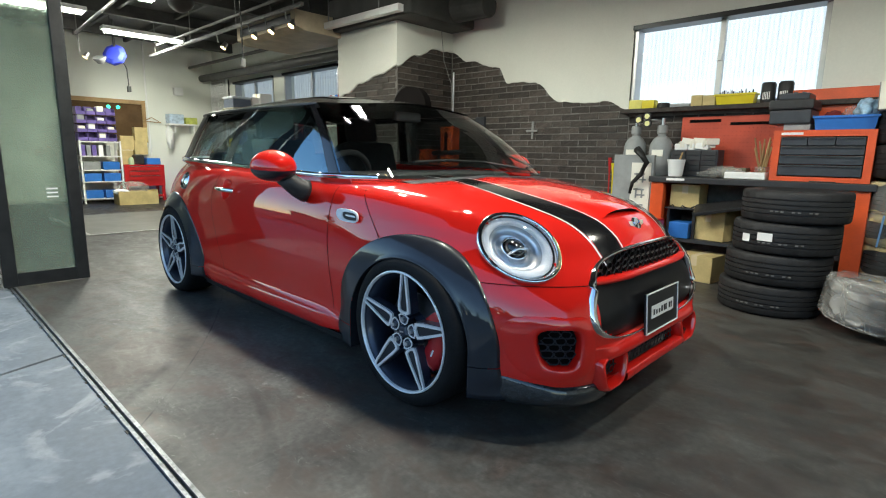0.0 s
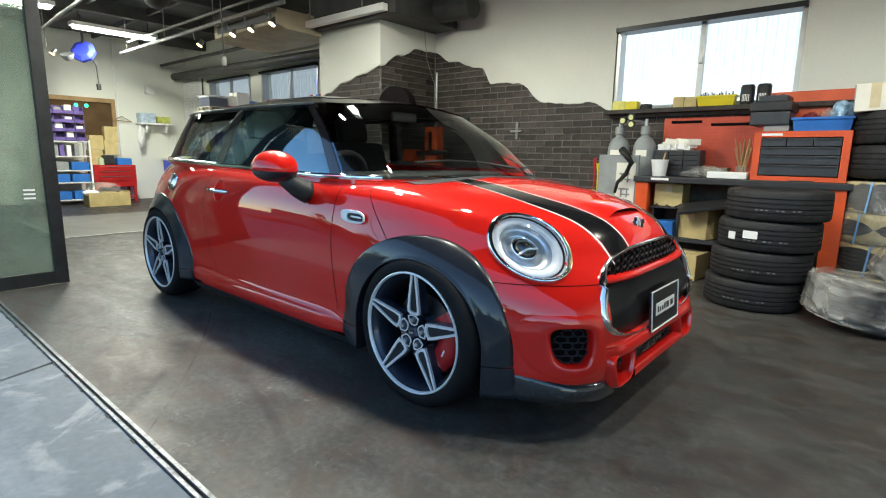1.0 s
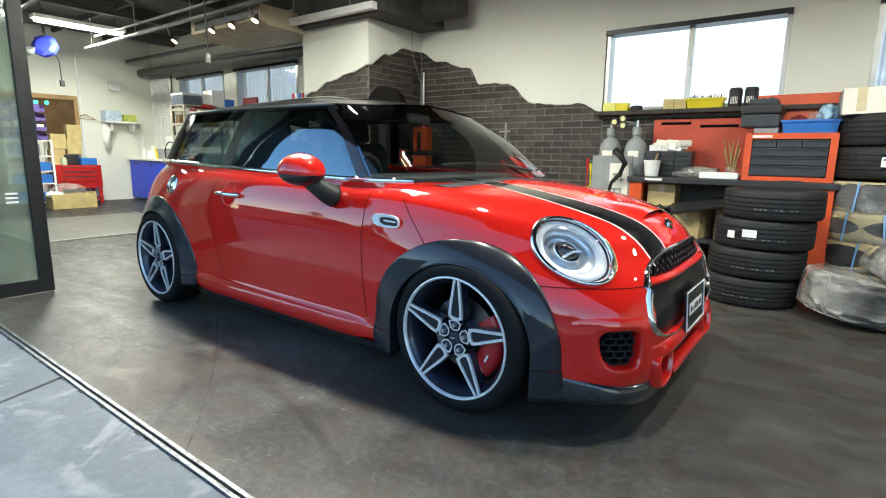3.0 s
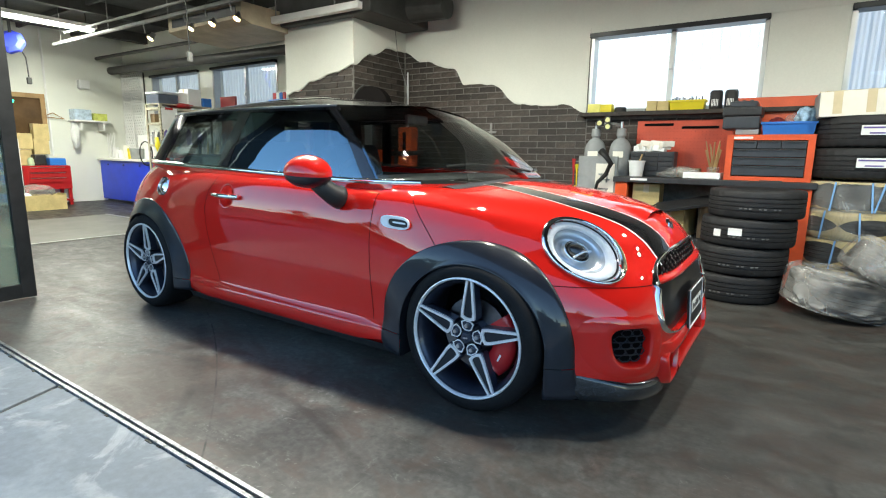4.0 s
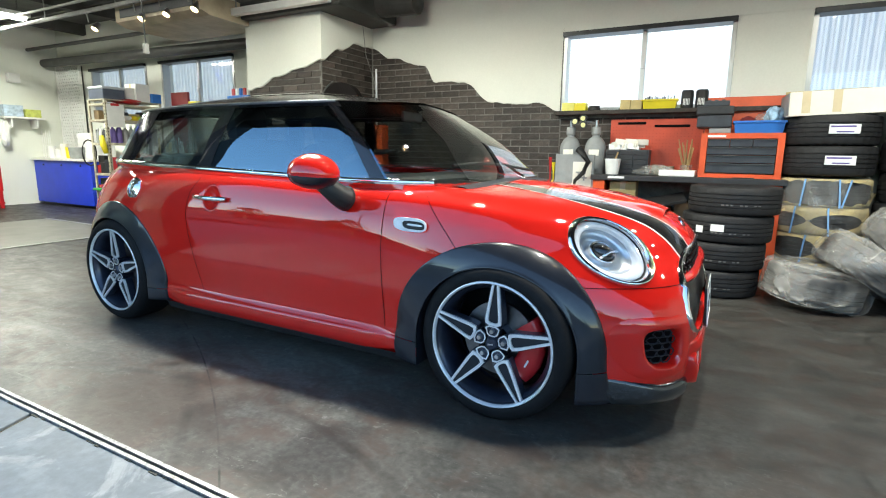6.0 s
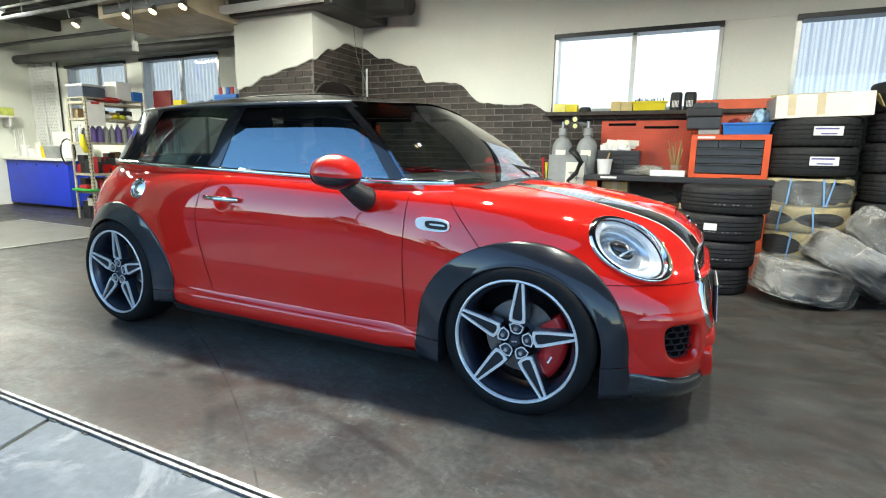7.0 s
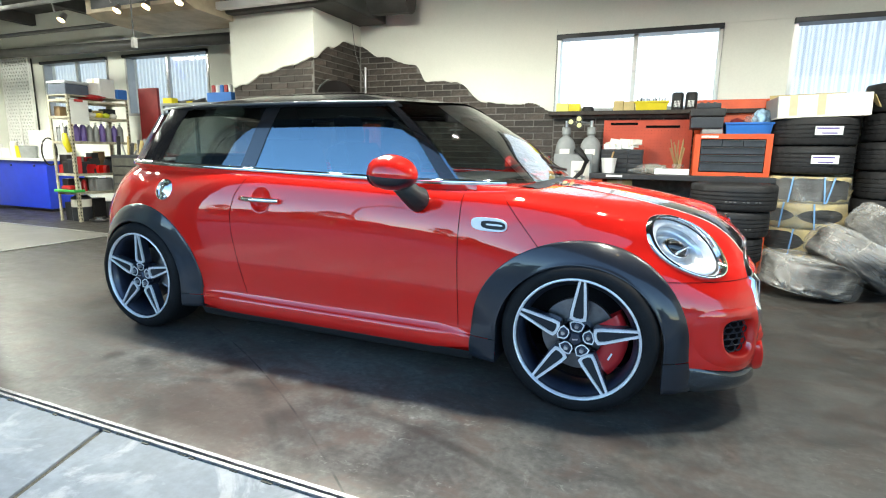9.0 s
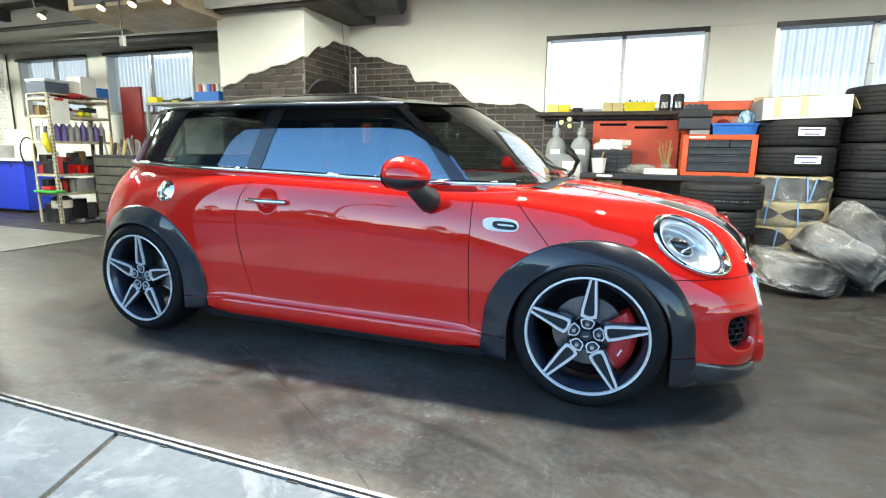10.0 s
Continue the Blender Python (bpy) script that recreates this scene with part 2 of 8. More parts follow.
    r = calc(nt, "ADD", to_range(nt, long, 0.3, 0.7, rough - 0.09, rough + 0.09), to_range(nt, mid, 0.3, 0.7, -0.10, 0.14))
    nt.links.new(r, bsdf.inputs["Roughness"])
    bsdf.inputs["Specular IOR Level"].default_value = 0.45
    b = node(nt, "ShaderNodeBump", Strength=bump, Distance=0.006)
    nt.links.new(mixed(nt, 0.5, mid, fine), b.inputs["Height"])
    nt.links.new(b.outputs[0], bsdf.inputs["Normal"])
    return m


CRACK = ((-4.20, -7.656), 7.751, 0.0055, 1.1)
FLOOR = worn_ground("polished_floor", (0.101, 0.102, 0.094), (0.050, 0.047, 0.043), (0.068, 0.044, 0.035), 0.47, streak=0.08, mottle=0.34, bump=0.05, tone_x=(1.5, 3.6, 1.16, 0.42),
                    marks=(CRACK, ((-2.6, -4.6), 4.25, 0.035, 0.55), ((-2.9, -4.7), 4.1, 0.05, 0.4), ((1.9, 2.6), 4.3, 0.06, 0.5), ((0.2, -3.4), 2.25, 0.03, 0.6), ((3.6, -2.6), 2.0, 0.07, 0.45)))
APRON = worn_ground("apron_concrete", (0.225, 0.247, 0.265), (0.165, 0.183, 0.20), (0.31, 0.322, 0.33), 0.72, streak=0.06, patch=0.8, bump=0.18, mottle=0.07, ramp=(0.44, 0.54), scuff=0.0, grain=0.10)
ASPHALT = mat("asphalt", (0.055, 0.055, 0.056), 0.85, vary=0.2, scale=1.5, fine=0.3, fine_scale=60, bump=0.3)
BRICK = mat("dark_brick", (0.050, 0.040, 0.034), 0.66, vary=0.45, scale=9, fine=0.25, fine_scale=70, bump=0.7, bump_scale=45, random_tint=0.5)
MORTAR = mat("mortar", (0.17, 0.162, 0.15), 0.9, vary=0.25, scale=20, bump=0.4)
CEILING = mat("black_ceiling", (0.06, 0.06, 0.057), 0.8, vary=0.3, scale=3, bump=0.2)
DUCT = mat("duct_dark", (0.055, 0.055, 0.052), 0.55, vary=0.25, scale=5)
PIPE = mat("grey_pipe", (0.24, 0.24, 0.23), 0.5, vary=0.2, scale=8)
FRAME = mat("dark_frame", (0.02, 0.021, 0.022), 0.38, 0.3, vary=0.25, scale=10)
ALU = mat("aluminium_frame", (0.42, 0.42, 0.41), 0.38, 0.9, vary=0.1)
RAIL = mat("steel_rail", (0.33, 0.34, 0.355), 0.48, 1.0, vary=0.35, scale=22, fine=0.3, fine_scale=70, bump=0.2, bump_scale=90)
DOOR_GLASS = mat("frosted_glass", (0.44, 0.54, 0.45), 0.06, vary=0.10, scale=3, trans=0.80, ior=1.52)


def sheet_mat(name, color, body):
    """Translucent roofing sheet that the daylight behind it shines through; dusty in long vertical runs."""
    m = mat(name, body, 0.5, vary=0.1, scale=4)
    nt = m.node_tree
    bsdf, out = nt.nodes["Principled BSDF"], nt.nodes["Material Output"]
    co = nt.nodes.new("ShaderNodeTexCoord").outputs["Object"]
    dust = tex_noise(nt, co, 3.0, 5.0, (4, 1, 0.4))
    glow, both = nt.nodes.new("ShaderNodeBsdfTranslucent"), nt.nodes.new("ShaderNodeMixShader")
    nt.links.new(mixed(nt, to_range(nt, dust, 0.35, 0.7, 0, 0.35), color, tuple(c * 0.7 for c in color)), glow.inputs["Color"])
    both.inputs[0].default_value = 0.75
    nt.links.new(bsdf.outputs[0], both.inputs[1])
    nt.links.new(glow.outputs[0], both.inputs[2])
    nt.links.new(both.outputs[0], out.inputs["Surface"])
    return m


# same sheet three times: weaker daylight at some windows is put into the colour
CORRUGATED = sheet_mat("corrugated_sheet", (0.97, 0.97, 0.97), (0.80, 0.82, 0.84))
CORRUGATED_DIM = sheet_mat("dim_sheet", (0.47, 0.48, 0.51), (0.52, 0.54, 0.57))
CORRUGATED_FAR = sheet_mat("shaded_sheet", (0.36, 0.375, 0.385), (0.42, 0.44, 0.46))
ORANGE = mat("orange_steel", (0.62, 0.085, 0.02), 0.42, vary=0.12, scale=5, fine=0.06, coat=0.2)
PEG_RED = mat("pegboard_red", (0.50, 0.070, 0.032), 0.5, vary=0.15, scale=6)
DRAWER = mat("drawer_grey", (0.035, 0.038, 0.045), 0.4, vary=0.2, scale=12)
BENCH_TOP = mat("bench_top", (0.025, 0.025, 0.027), 0.5, vary=0.3, scale=10, fine=0.2)
BLUE = mat("blue_plastic", (0.03, 0.16, 0.52), 0.42, vary=0.1, scale=8)
COUNTER_BLUE = mat("blue_counter", (0.015, 0.05, 0.60), 0.4, vary=0.08, scale=4)
YELLOW = mat("yellow_plastic", (0.70, 0.58, 0.02), 0.45, vary=0.1)
CARD = mat("cardboard", (0.54, 0.43, 0.20), 0.85, vary=0.15, scale=6, fine=0.06, bump=0.15)
PAPER = mat("paper", (0.78, 0.75, 0.66), 0.8, vary=0.06)
TAPE = mat("brown_tape", (0.62, 0.52, 0.33), 0.4, vary=0.1)
GREY = mat("grey_paint", (0.26, 0.27, 0.27), 0.5, vary=0.15, scale=8)
STEEL = mat("cream_steel", (0.40, 0.37, 0.28), 0.55, vary=0.30, scale=14, fine=0.25, fine_scale=50)
PURPLE = mat("purple_plastic", (0.13, 0.09, 0.30), 0.4, vary=0.15)
GREEN = mat("green_plastic", (0.05, 0.35, 0.07), 0.45, vary=0.1)
WOOD = mat("board_wood", (0.36, 0.23, 0.10), 0.6, vary=0.2, scale=4, fine=0.1)
RUBBER = mat("hose_rubber", (0.012, 0.012, 0.012), 0.6, vary=0.2)
TUBE = mat("fluorescent_tube", (1.0, 0.97, 0.9), 0.3, vary=0, emit=20.0)
BULB = mat("warm_bulb", (1.0, 0.66, 0.30), 0.3, vary=0, emit=9.0)


def film_mat(name, tint, density, gloss=0.18):
    """Crumpled clear film: mostly see-through, milky along its creases."""
    m = bpy.data.materials.new(name)
    m.use_nodes = True
    nt = m.node_tree
    bsdf = nt.nodes["Principled BSDF"]
    bsdf.inputs["Base Color"].default_value, bsdf.inputs["Roughness"].default_value = (*tint, 1), gloss
    bsdf.inputs["Specular IOR Level"].default_value = 0.8
    co = nt.nodes.new("ShaderNodeTexCoord").outputs["Object"]
    crease = tex_noise(nt, co, 7.0, 3.0, (1, 1, 0.30), 20, distortion=0.5)
    ridge = calc(nt, "ABSOLUTE", calc(nt, "SUBTRACT", crease, 0.5))
    cloud = tex_noise(nt, co, 2.8, 3.0, shift=(3, 1, 2), distortion=0.3)
    lines = to_range(nt, ridge, 0.012, 0.0, 0, 0.16)
    a = calc(nt, "ADD", lines, to_range(nt, cloud, 0.38, 0.68, density, density + 0.46))
    nt.links.new(a, bsdf.inputs["Alpha"])
    b = node(nt, "ShaderNodeBump", Strength=0.9, Distance=0.02)
    wrinkle = tex_noise(nt, co, 15.0, 4.0, (1, 1, 0.35), 50, (2, 5, 1), 1.4)
    nt.links.new(mixed(nt, 0.45, crease, wrinkle), b.inputs["Height"])
    nt.links.new(b.outputs[0], bsdf.inputs["Normal"])
    return m


FILM = film_mat("plastic_film", (0.50, 0.49, 0.46), 0.07, 0.13)
THIN_FILM = film_mat("thin_film", (0.40, 0.40, 0.385), 0.0)
CITY = mat("far_buildings", (0.075, 0.075, 0.08), 0.8, vary=0.3, scale=0.2)


# ---- mesh helpers ----
def part(name, bm, material, parent=None, label="", smooth=False):
    me = bpy.data.meshes.new(name)
    if smooth:
        for f in bm.faces:
            f.smooth = True
        for e in bm.edges:
            if len(e.link_faces) == 2 and e.calc_face_angle(0.0) > radians(48):
                e.smooth = False
    bm.to_mesh(me)
    bm.free()
    me.materials.append(material)
    ob = new(name, me)
    if parent is not None:
        ob.parent = parent
        if parent.parent is None:
            ob.matrix_parent_inverse = parent.matrix_basis.inverted()
    if label:
        ob["label"] = label
    return ob


def thing(name, label, category, at=(0, 0, 0), group="", kind=""):
    ob = new(name)
    ob.matrix_basis = Matrix.Translation(at)
    ob.empty_display_size = 0.05
    return tagged(ob, label, category, group, kind)


def block(bm, x0, x1, y0, y1, z0, z1, bevel=0.0, m=None):
    got = bmesh.ops.create_cube(bm, size=1.0)["verts"]
    bmesh.ops.scale(bm, vec=(x1 - x0, y1 - y0, z1 - z0), verts=got)
    bmesh.ops.translate(bm, vec=((x0 + x1) / 2, (y0 + y1) / 2, (z0 + z1) / 2), verts=got)
    if bevel:
        edges = {e for v in got for e in v.link_edges}
        r = bmesh.ops.bevel(bm, geom=list(edges), offset=bevel, segments=2, affect="EDGES", profile=0.6)
        got = [v for v in bm.verts if v in set(got) or v in set(r["verts"])]
    if m is not None:
        bmesh.ops.transform(bm, matrix=m, verts=got)
    return bm


def box(x0, x1, y0, y1, z0, z1, bevel=0.0, m=None):
    return block(bmesh.new(), x0, x1, y0, y1, z0, z1, bevel, m)


def lathe(profile, seg=32, m=None, bm=None, closed=False):
    """Turns (radius, height) pairs about z."""
    bm = bm or bmesh.new()
    rings = []
    for r, h in profile:
        if r < 1e-5:
            rings.append([bm.verts.new((0, 0, h))])
        else:
            rings.append([bm.verts.new((r * math.cos(2 * math.pi * i / seg), r * math.sin(2 * math.pi * i / seg), h)) for i in range(seg)])
    pairs = list(zip(rings, rings[1:])) + ([(rings[-1], rings[0])] if closed else [])
    for a, b in pairs:
        for i in range(seg):
            j = (i + 1) % seg
            if len(a) == 1 and len(b) == 1:
                continue
            if len(a) == 1:
                bm.faces.new((a[0], b[j], b[i]))
            elif len(b) == 1:
                bm.faces.new((a[i], a[j], b[0]))
            else:
                bm.faces.new((a[i], a[j], b[j], b[i]))
    verts = [v for ring in rings for v in ring]
    if m is not None:
        bmesh.ops.transform(bm, matrix=m, verts=verts)
    return bm


def rod(bm, a, b, r, seg=10, r2=None):
    a, b = Vector(a), Vector(b)
    m = Matrix.Translation(a) @ (b - a).to_track_quat("Z", "Y").to_matrix().to_4x4()
    h = (b - a).length
    return lathe([(0, 0), (r, 0), (r if r2 is None else r2, h), (0, h)], seg, m, bm)


def tube(bm, pts, r, seg=8, closed=False):
    """A round bar along a line of points."""
    pts = [Vector(p) for p in pts]
    n, rings = len(pts), []
    for i, p in enumerate(pts):
        a = pts[(i - 1) % n] if closed or i else pts[i]
        b = pts[(i + 1) % n] if closed or i < n - 1 else pts[i]
        d = (b - a).normalized()
        side = d.cross(Vector((0, 0, 1)) if abs(d.z) < 0.9 else Vector((0, 1, 0))).normalized()
        up = side.cross(d)
        rr = r(i / max(1, n - 1)) if callable(r) else r
        rings.append([bm.verts.new(p + rr * (math.cos(2 * math.pi * k / seg) * side + math.sin(2 * math.pi * k / seg) * up)) for k in range(seg)])
    for i in range(n if closed else n - 1):
        a, b = rings[i], rings[(i + 1) % n]
        for k in range(seg):
            bm.faces.new((a[k], a[(k + 1) % seg], b[(k + 1) % seg], b[k]))
    if not closed:
        bm.faces.new(rings[0][::-1])
        bm.faces.new(rings[-1])
    return bm


def prism(outline, depth, m=None, bm=None, holes=False):
    """Extrudes a 2D outline by depth along z."""
    bm = bm or bmesh.new()
    lo = [bm.verts.new((x, y, 0)) for x, y in outline]
    hi = [bm.verts.new((x, y, depth)) for x, y in outline]
    n = len(lo)
    bm.faces.new(lo[::-1])
    bm.faces.new(hi)
    for i in range(n):
        bm.faces.new((lo[i], lo[(i + 1) % n], hi[(i + 1) % n], hi[i]))
    if m is not None:
        bmesh.ops.transform(bm, matrix=m, verts=lo + hi)
    return bm


def loop_frame(outer, inner, depth, m=None, bm=None):
    """A flat ring between two outlines with the same number of points, extruded."""
    bm = bm or bmesh.new()
    n = len(outer)
    rings = [[bm.verts.new((x, y, z)) for x, y in o] for o, z in ((outer, 0), (outer, depth), (inner, depth), (inner, 0))]
    for a, b in zip(rings, rings[1:] + rings[:1]):
        for i in range(n):
            bm.faces.new((a[i], a[(i + 1) % n], b[(i + 1) % n], b[i]))
    if m is not None:
        bmesh.ops.transform(bm, matrix=m, verts=[v for r in rings for v in r])
    return bm


def sheet(rows, closed_u=False):
    """A quad sheet from rows of points."""
    bm = bmesh.new()
    vs = [[bm.verts.new(p) for p in row] for row in rows]
    for a, b in zip(vs, vs[1:]):
        n = len(a)
        for i in range(n if closed_u else n - 1):
            j = (i + 1) % n
            bm.faces.new((a[i], a[j], b[j], b[i]))
    return bm


def smooth(e0, e1, x):
    t = min(1, max(0, (x - e0) / (e1 - e0)))
    return t * t * (3 - 2 * t)


def wall_piece(name, x0, x1, y0, y1, z0, z1, material=PLASTER, label="plain white plastered wall"):
    return tagged(part(name, box(x0, x1, y0, y1, z0, z1), material), label, "wall", kind="structure")


# ---- the car ----
car = thing("hatchback_car", "glossy red three-door hatchback with black roof and hood stripes", "car")
HUB_X, HUB_Z, HUB_Y = 1.2475, 0.315, 0.82

# each level of the lower body: half width, rear end, front end, rear and front fullness, heights at rear, side and front
LEVELS = [
    (0.765, -1.70, 1.88, 5.2, 4.6, 0.20, 0.165, 0.15),
    (0.800, -1.78, 1.95, 5.4, 4.8, 0.26, 0.220, 0.20),
    (0.800, -1.83, 1.965, 5.4, 4.8, 0.36, 0.320, 0.32),
    (0.818, -1.86, 1.955, 5.2, 4.6, 0.48, 0.460, 0.45),
    (0.830, -1.86, 1.930, 5.0, 3.7, 0.61, 0.600, 0.565),
    (0.830, -1.85, 1.900, 4.4, 2.95, 0.73, 0.715, 0.645),
    (0.812, -1.83, 1.855, 3.8, 2.75, 0.84, 0.815, 0.715),
    (0.778, -1.80, 1.765, 3.1, 2.7, 0.93, 0.890, 0.78),
    (0.700, -1.70, 1.600, 3.0, 2.6, 0.96, 0.925, 0.838),
    (0.510, -1.40, 1.360, 2.8, 2.5, 0.97, 0.935, 0.882),
    (0.250, -1.10, 1.150, 2.6, 2.4, 0.98, 0.940, 0.905),
    (0.002, -0.90, 1.000, 2.4, 2.2, 0.98, 0.942, 0.915),
]
BODY_MID = 0.25


def spline(table, v):
    """Smooth values between the rows of a table; v runs from 0 to 1."""
    a = np.array(table, float)
    n = len(a) - 1
    i = min(n - 1, int(v * n))
    t = v * n - i
    p0, p1, p2, p3 = a[max(0, i - 1)], a[i], a[i + 1], a[min(n, i + 2)]
    return 0.5 * ((2 * p1) + (p2 - p0) * t + (2 * p0 - 5 * p1 + 4 * p2 - p3) * t * t + (3 * p1 - p0 - 3 * p2 + p3) * t ** 3)


def half_outline(w, xr, xf, nr, nf, mid, count):
    """The plan line from the rear centre round the right side to the front centre, evenly spaced."""
    ang = np.linspace(0, math.pi / 2, 260)
    c, s = np.cos(ang).clip(0), np.sin(ang).clip(0)
    rear = np.stack([mid - (mid - xr) * c ** (2 / nr), -w * s ** (2 / nr)], 1)
    front = np.stack([mid + (xf - mid) * c ** (2 / nf), -w * s ** (2 / nf)], 1)[::-1]
    line = np.concatenate([rear, front[1:]])
    d = np.concatenate([[0], np.cumsum(np.hypot(*np.diff(line, axis=0).T))])
    at = np.linspace(0, d[-1], count)
    return np.stack([np.interp(at, d, line[:, 0]), np.interp(at, d, line[:, 1])], 1)


def body_row(v, count=170):
    w, xr, xf, nr, nf, zr, zs, zf = spline(LEVELS, v)
    half = half_outline(max(w, 0.001), xr, xf, nr, nf, BODY_MID, count)
    pts = []
    for x, y in half:
        z = zs - 0.04 * x * min(1, v / 0.64) ** 2 * (1 if x < 0.7 else 0.7 / x)
        z += (zf - z) * smooth(0.75, xf, x) + (zr - z) * smooth(xr + 0.5, xr, x)
        # the nose is flatter across than the plan curve
        flat = max(0.0, 1 - (y / 0.50) ** 2) * smooth(xf - 0.30, xf - 0.08, x) * (1 - smooth(0.54, 0.66, z))
        pts.append((x - 0.014 * flat, y, z))
    left = [(x, -y, z) for x, y, z in pts[-2:0:-1]]
    return pts + left


from mathutils.bvhtree import BVHTree

body = sheet([body_row(k / 84) for k in range(85)], closed_u=True)
bmesh.ops.recalc_face_normals(body, faces=body.faces)
SKIN = BVHTree.FromBMesh(body)


def side_y(x, z, default=-0.80):
    hit = SKIN.ray_cast(Vector((x, -3, z)), Vector((0, 1, 0)))
    return hit[0].y if hit[0] is not None and hit[0].y < 0 else default


def front_x(y, z, default=1.95):
    hit = SKIN.ray_cast(Vector((4, y, z)), Vector((-1, 0, 0)))
    return hit[0].x if hit[0] is not None and hit[0].x > 1.2 else default


def top_z(x, y, default=0.9):
    hit = SKIN.ray_cast(Vector((x, y, 3)), Vector((0, 0, -1)))
    return hit[0].z if hit[0] is not None else default


def cut(bm, co, no):
    bmesh.ops.bisect_plane(bm, geom=bm.verts[:] + bm.edges[:] + bm.faces[:], plane_co=co, plane_no=no, dist=1e-5)


DOOR_F, DOOR_R, SILL_Z, BUMPER_Z = 0.735, -0.50, 0.275, 0.562
cut(body, (DOOR_F, 0, 0), (1, 0, 0))
cut(body, (DOOR_R, 0, 0), (1, 0, 0))
cut(body, (0, 0, SILL_Z), (0, 0, 1))
cut(body, (0, 0, BUMPER_Z), (0, 0, 1))
cut(body, (0.89, 0, 0.89), (0.2, 0, 0.17))
cut(body, (1.3, 0, 0), (1, 0, 0))

# openings in the skin: wheel arches, lamps, grille, intakes
LAMP_C, LAMP_N = Vector((1.642, -0.585, 0.695)), Vector((0.80, -0.50, 0.36)).normalized()
LAMP_U = Vector((0, 0, 1)).cross(LAMP_N).normalized()
LAMP_V = LAMP_N.cross(LAMP_U)
LAMP_A, LAMP_B = 0.154, 0.124


def mirrored(p):
    return Vector((p.x, -p.y, p.z))


def in_lamp(p, grow=1.0):
    q = p if p.y < 0 else mirrored(p)
    d = q - LAMP_C
    u, w = d.dot(LAMP_U) * 0.616 - d.dot(LAMP_V) * 0.788, d.dot(LAMP_U) * 0.788 + d.dot(LAMP_V) * 0.616
    return d.dot(LAMP_N) > -0.2 and (u / (LAMP_A * grow)) ** 2 + (w / (LAMP_B * grow)) ** 2 < 1


def grille_half(z):
    """Half width of the grille opening at a height; it widens downwards, with rounded corners."""
    q = (z - 0.510) / 0.165
    if abs(q) >= 1:
        return -1
    return (0.478 - 0.055 * q) * (1 - abs(q) ** 3.4) ** (1 / 3.4)


def in_fog(p, grow=0.0):
    return p.x > 1.5 and ((abs(p.y) - 0.610) / 0.088) ** 4 + ((p.z - 0.345) / 0.092) ** 4 < 1


def in_mouth(p):
    return p.x > 1.6 and abs(p.y) < 0.50 and 0.20 < p.z < 0.315


HANDLE_X, HANDLE_Z = -0.33, 0.80
near = [e for e in body.edges if all(abs(v.co.y) > 0.6 and math.hypot(v.co.x - HANDLE_X, v.co.z - HANDLE_Z) < 0.10 for v in e.verts)]
bmesh.ops.subdivide_edges(body, edges=near, cuts=5, use_grid_fill=True)
doomed = []
for f in body.faces:
    c = f.calc_center_median()
    arch = any(((c.x - hx) / 0.372) ** 2 + ((c.z - HUB_Z) / 0.372) ** 2 < 1 for hx in (HUB_X, -HUB_X)) and abs(c.y) > 0.45
    inside = c.z > 0.86 and abs(c.y) < 0.735 and c.x < 0.98 and (abs(c.y) / 0.735) ** 3.3 + (max(c.x + 0.30, (-0.30 - c.x) * 0.97) / 1.26) ** 3.3 < 1
    recess = abs(c.y) > 0.6 and math.hypot(c.x - HANDLE_X, c.z - HANDLE_Z) < 0.062
    if recess or arch or inside or in_lamp(c, 0.97) or (c.x > 1.5 and abs(c.y) < grille_half(c.z) - 0.012) or in_fog(c) or in_mouth(c):
        doomed.append(f)
bmesh.ops.delete(body, geom=doomed, context="FACES")


def region(c):
    ahead = (c.x - 0.89) * 0.2 + (c.z - 0.89) * 0.17 > 0
    if c.x > 1.3 and c.z < BUMPER_Z:
        return "front_bumper"
    if ahead and c.x > 0.7:
        return "hood"
    if DOOR_R < c.x < DOOR_F and c.z > SILL_Z and abs(c.y) > 0.65:
        return "door_right" if c.y < 0 else "door_left"
    if c.x > 0.3 and c.x > DOOR_F:
        return "front_wing_right" if c.y < 0 else "front_wing_left"
    return "body_shell"


PANELS = {"body_shell": "body_shell", "door_right": "door", "door_left": "door", "hood": "hood", "front_bumper": "front_bumper", "front_wing_right": "front_wing", "front_wing_left": "front_wing"}
skins = {}
for key, plain in PANELS.items():
    piece = body.copy()
    bmesh.ops.delete(piece, geom=[f for f in piece.faces if region(f.calc_center_median()) != key], context="FACES")
    skins[key] = part(plain, piece, RED, car, smooth=True)
body.free()


def ribbon(path, width, lift, across=(0, 1, 0)):
    """A flat strip along a path of points, moved out by lift."""
    rows = []
    for i, p in enumerate(path):
        p = Vector(p)
        d = (Vector(path[min(i + 1, len(path) - 1)]) - Vector(path[max(0, i - 1)])).normalized()
        n = SKIN.find_nearest(p)[1]
        s = d.cross(n).normalized()
        rows.append([p + n * lift - s * width / 2, p + n * lift, p + n * lift + s * width / 2])
    return sheet(rows)


def on_side(pts, sign=1):
    return [(x, sign * side_y(x, z), z) for x, z in pts]


def steps(a, b, n):
    return [tuple(p + (q - p) * i / (n - 1) for p, q in zip(a, b)) for i in range(n)]


def line_through(pts, n=10):
    out = []
    for a, b in zip(pts, pts[1:]):
        out += steps(a, b, n)[:-1]
    return out + [pts[-1]]


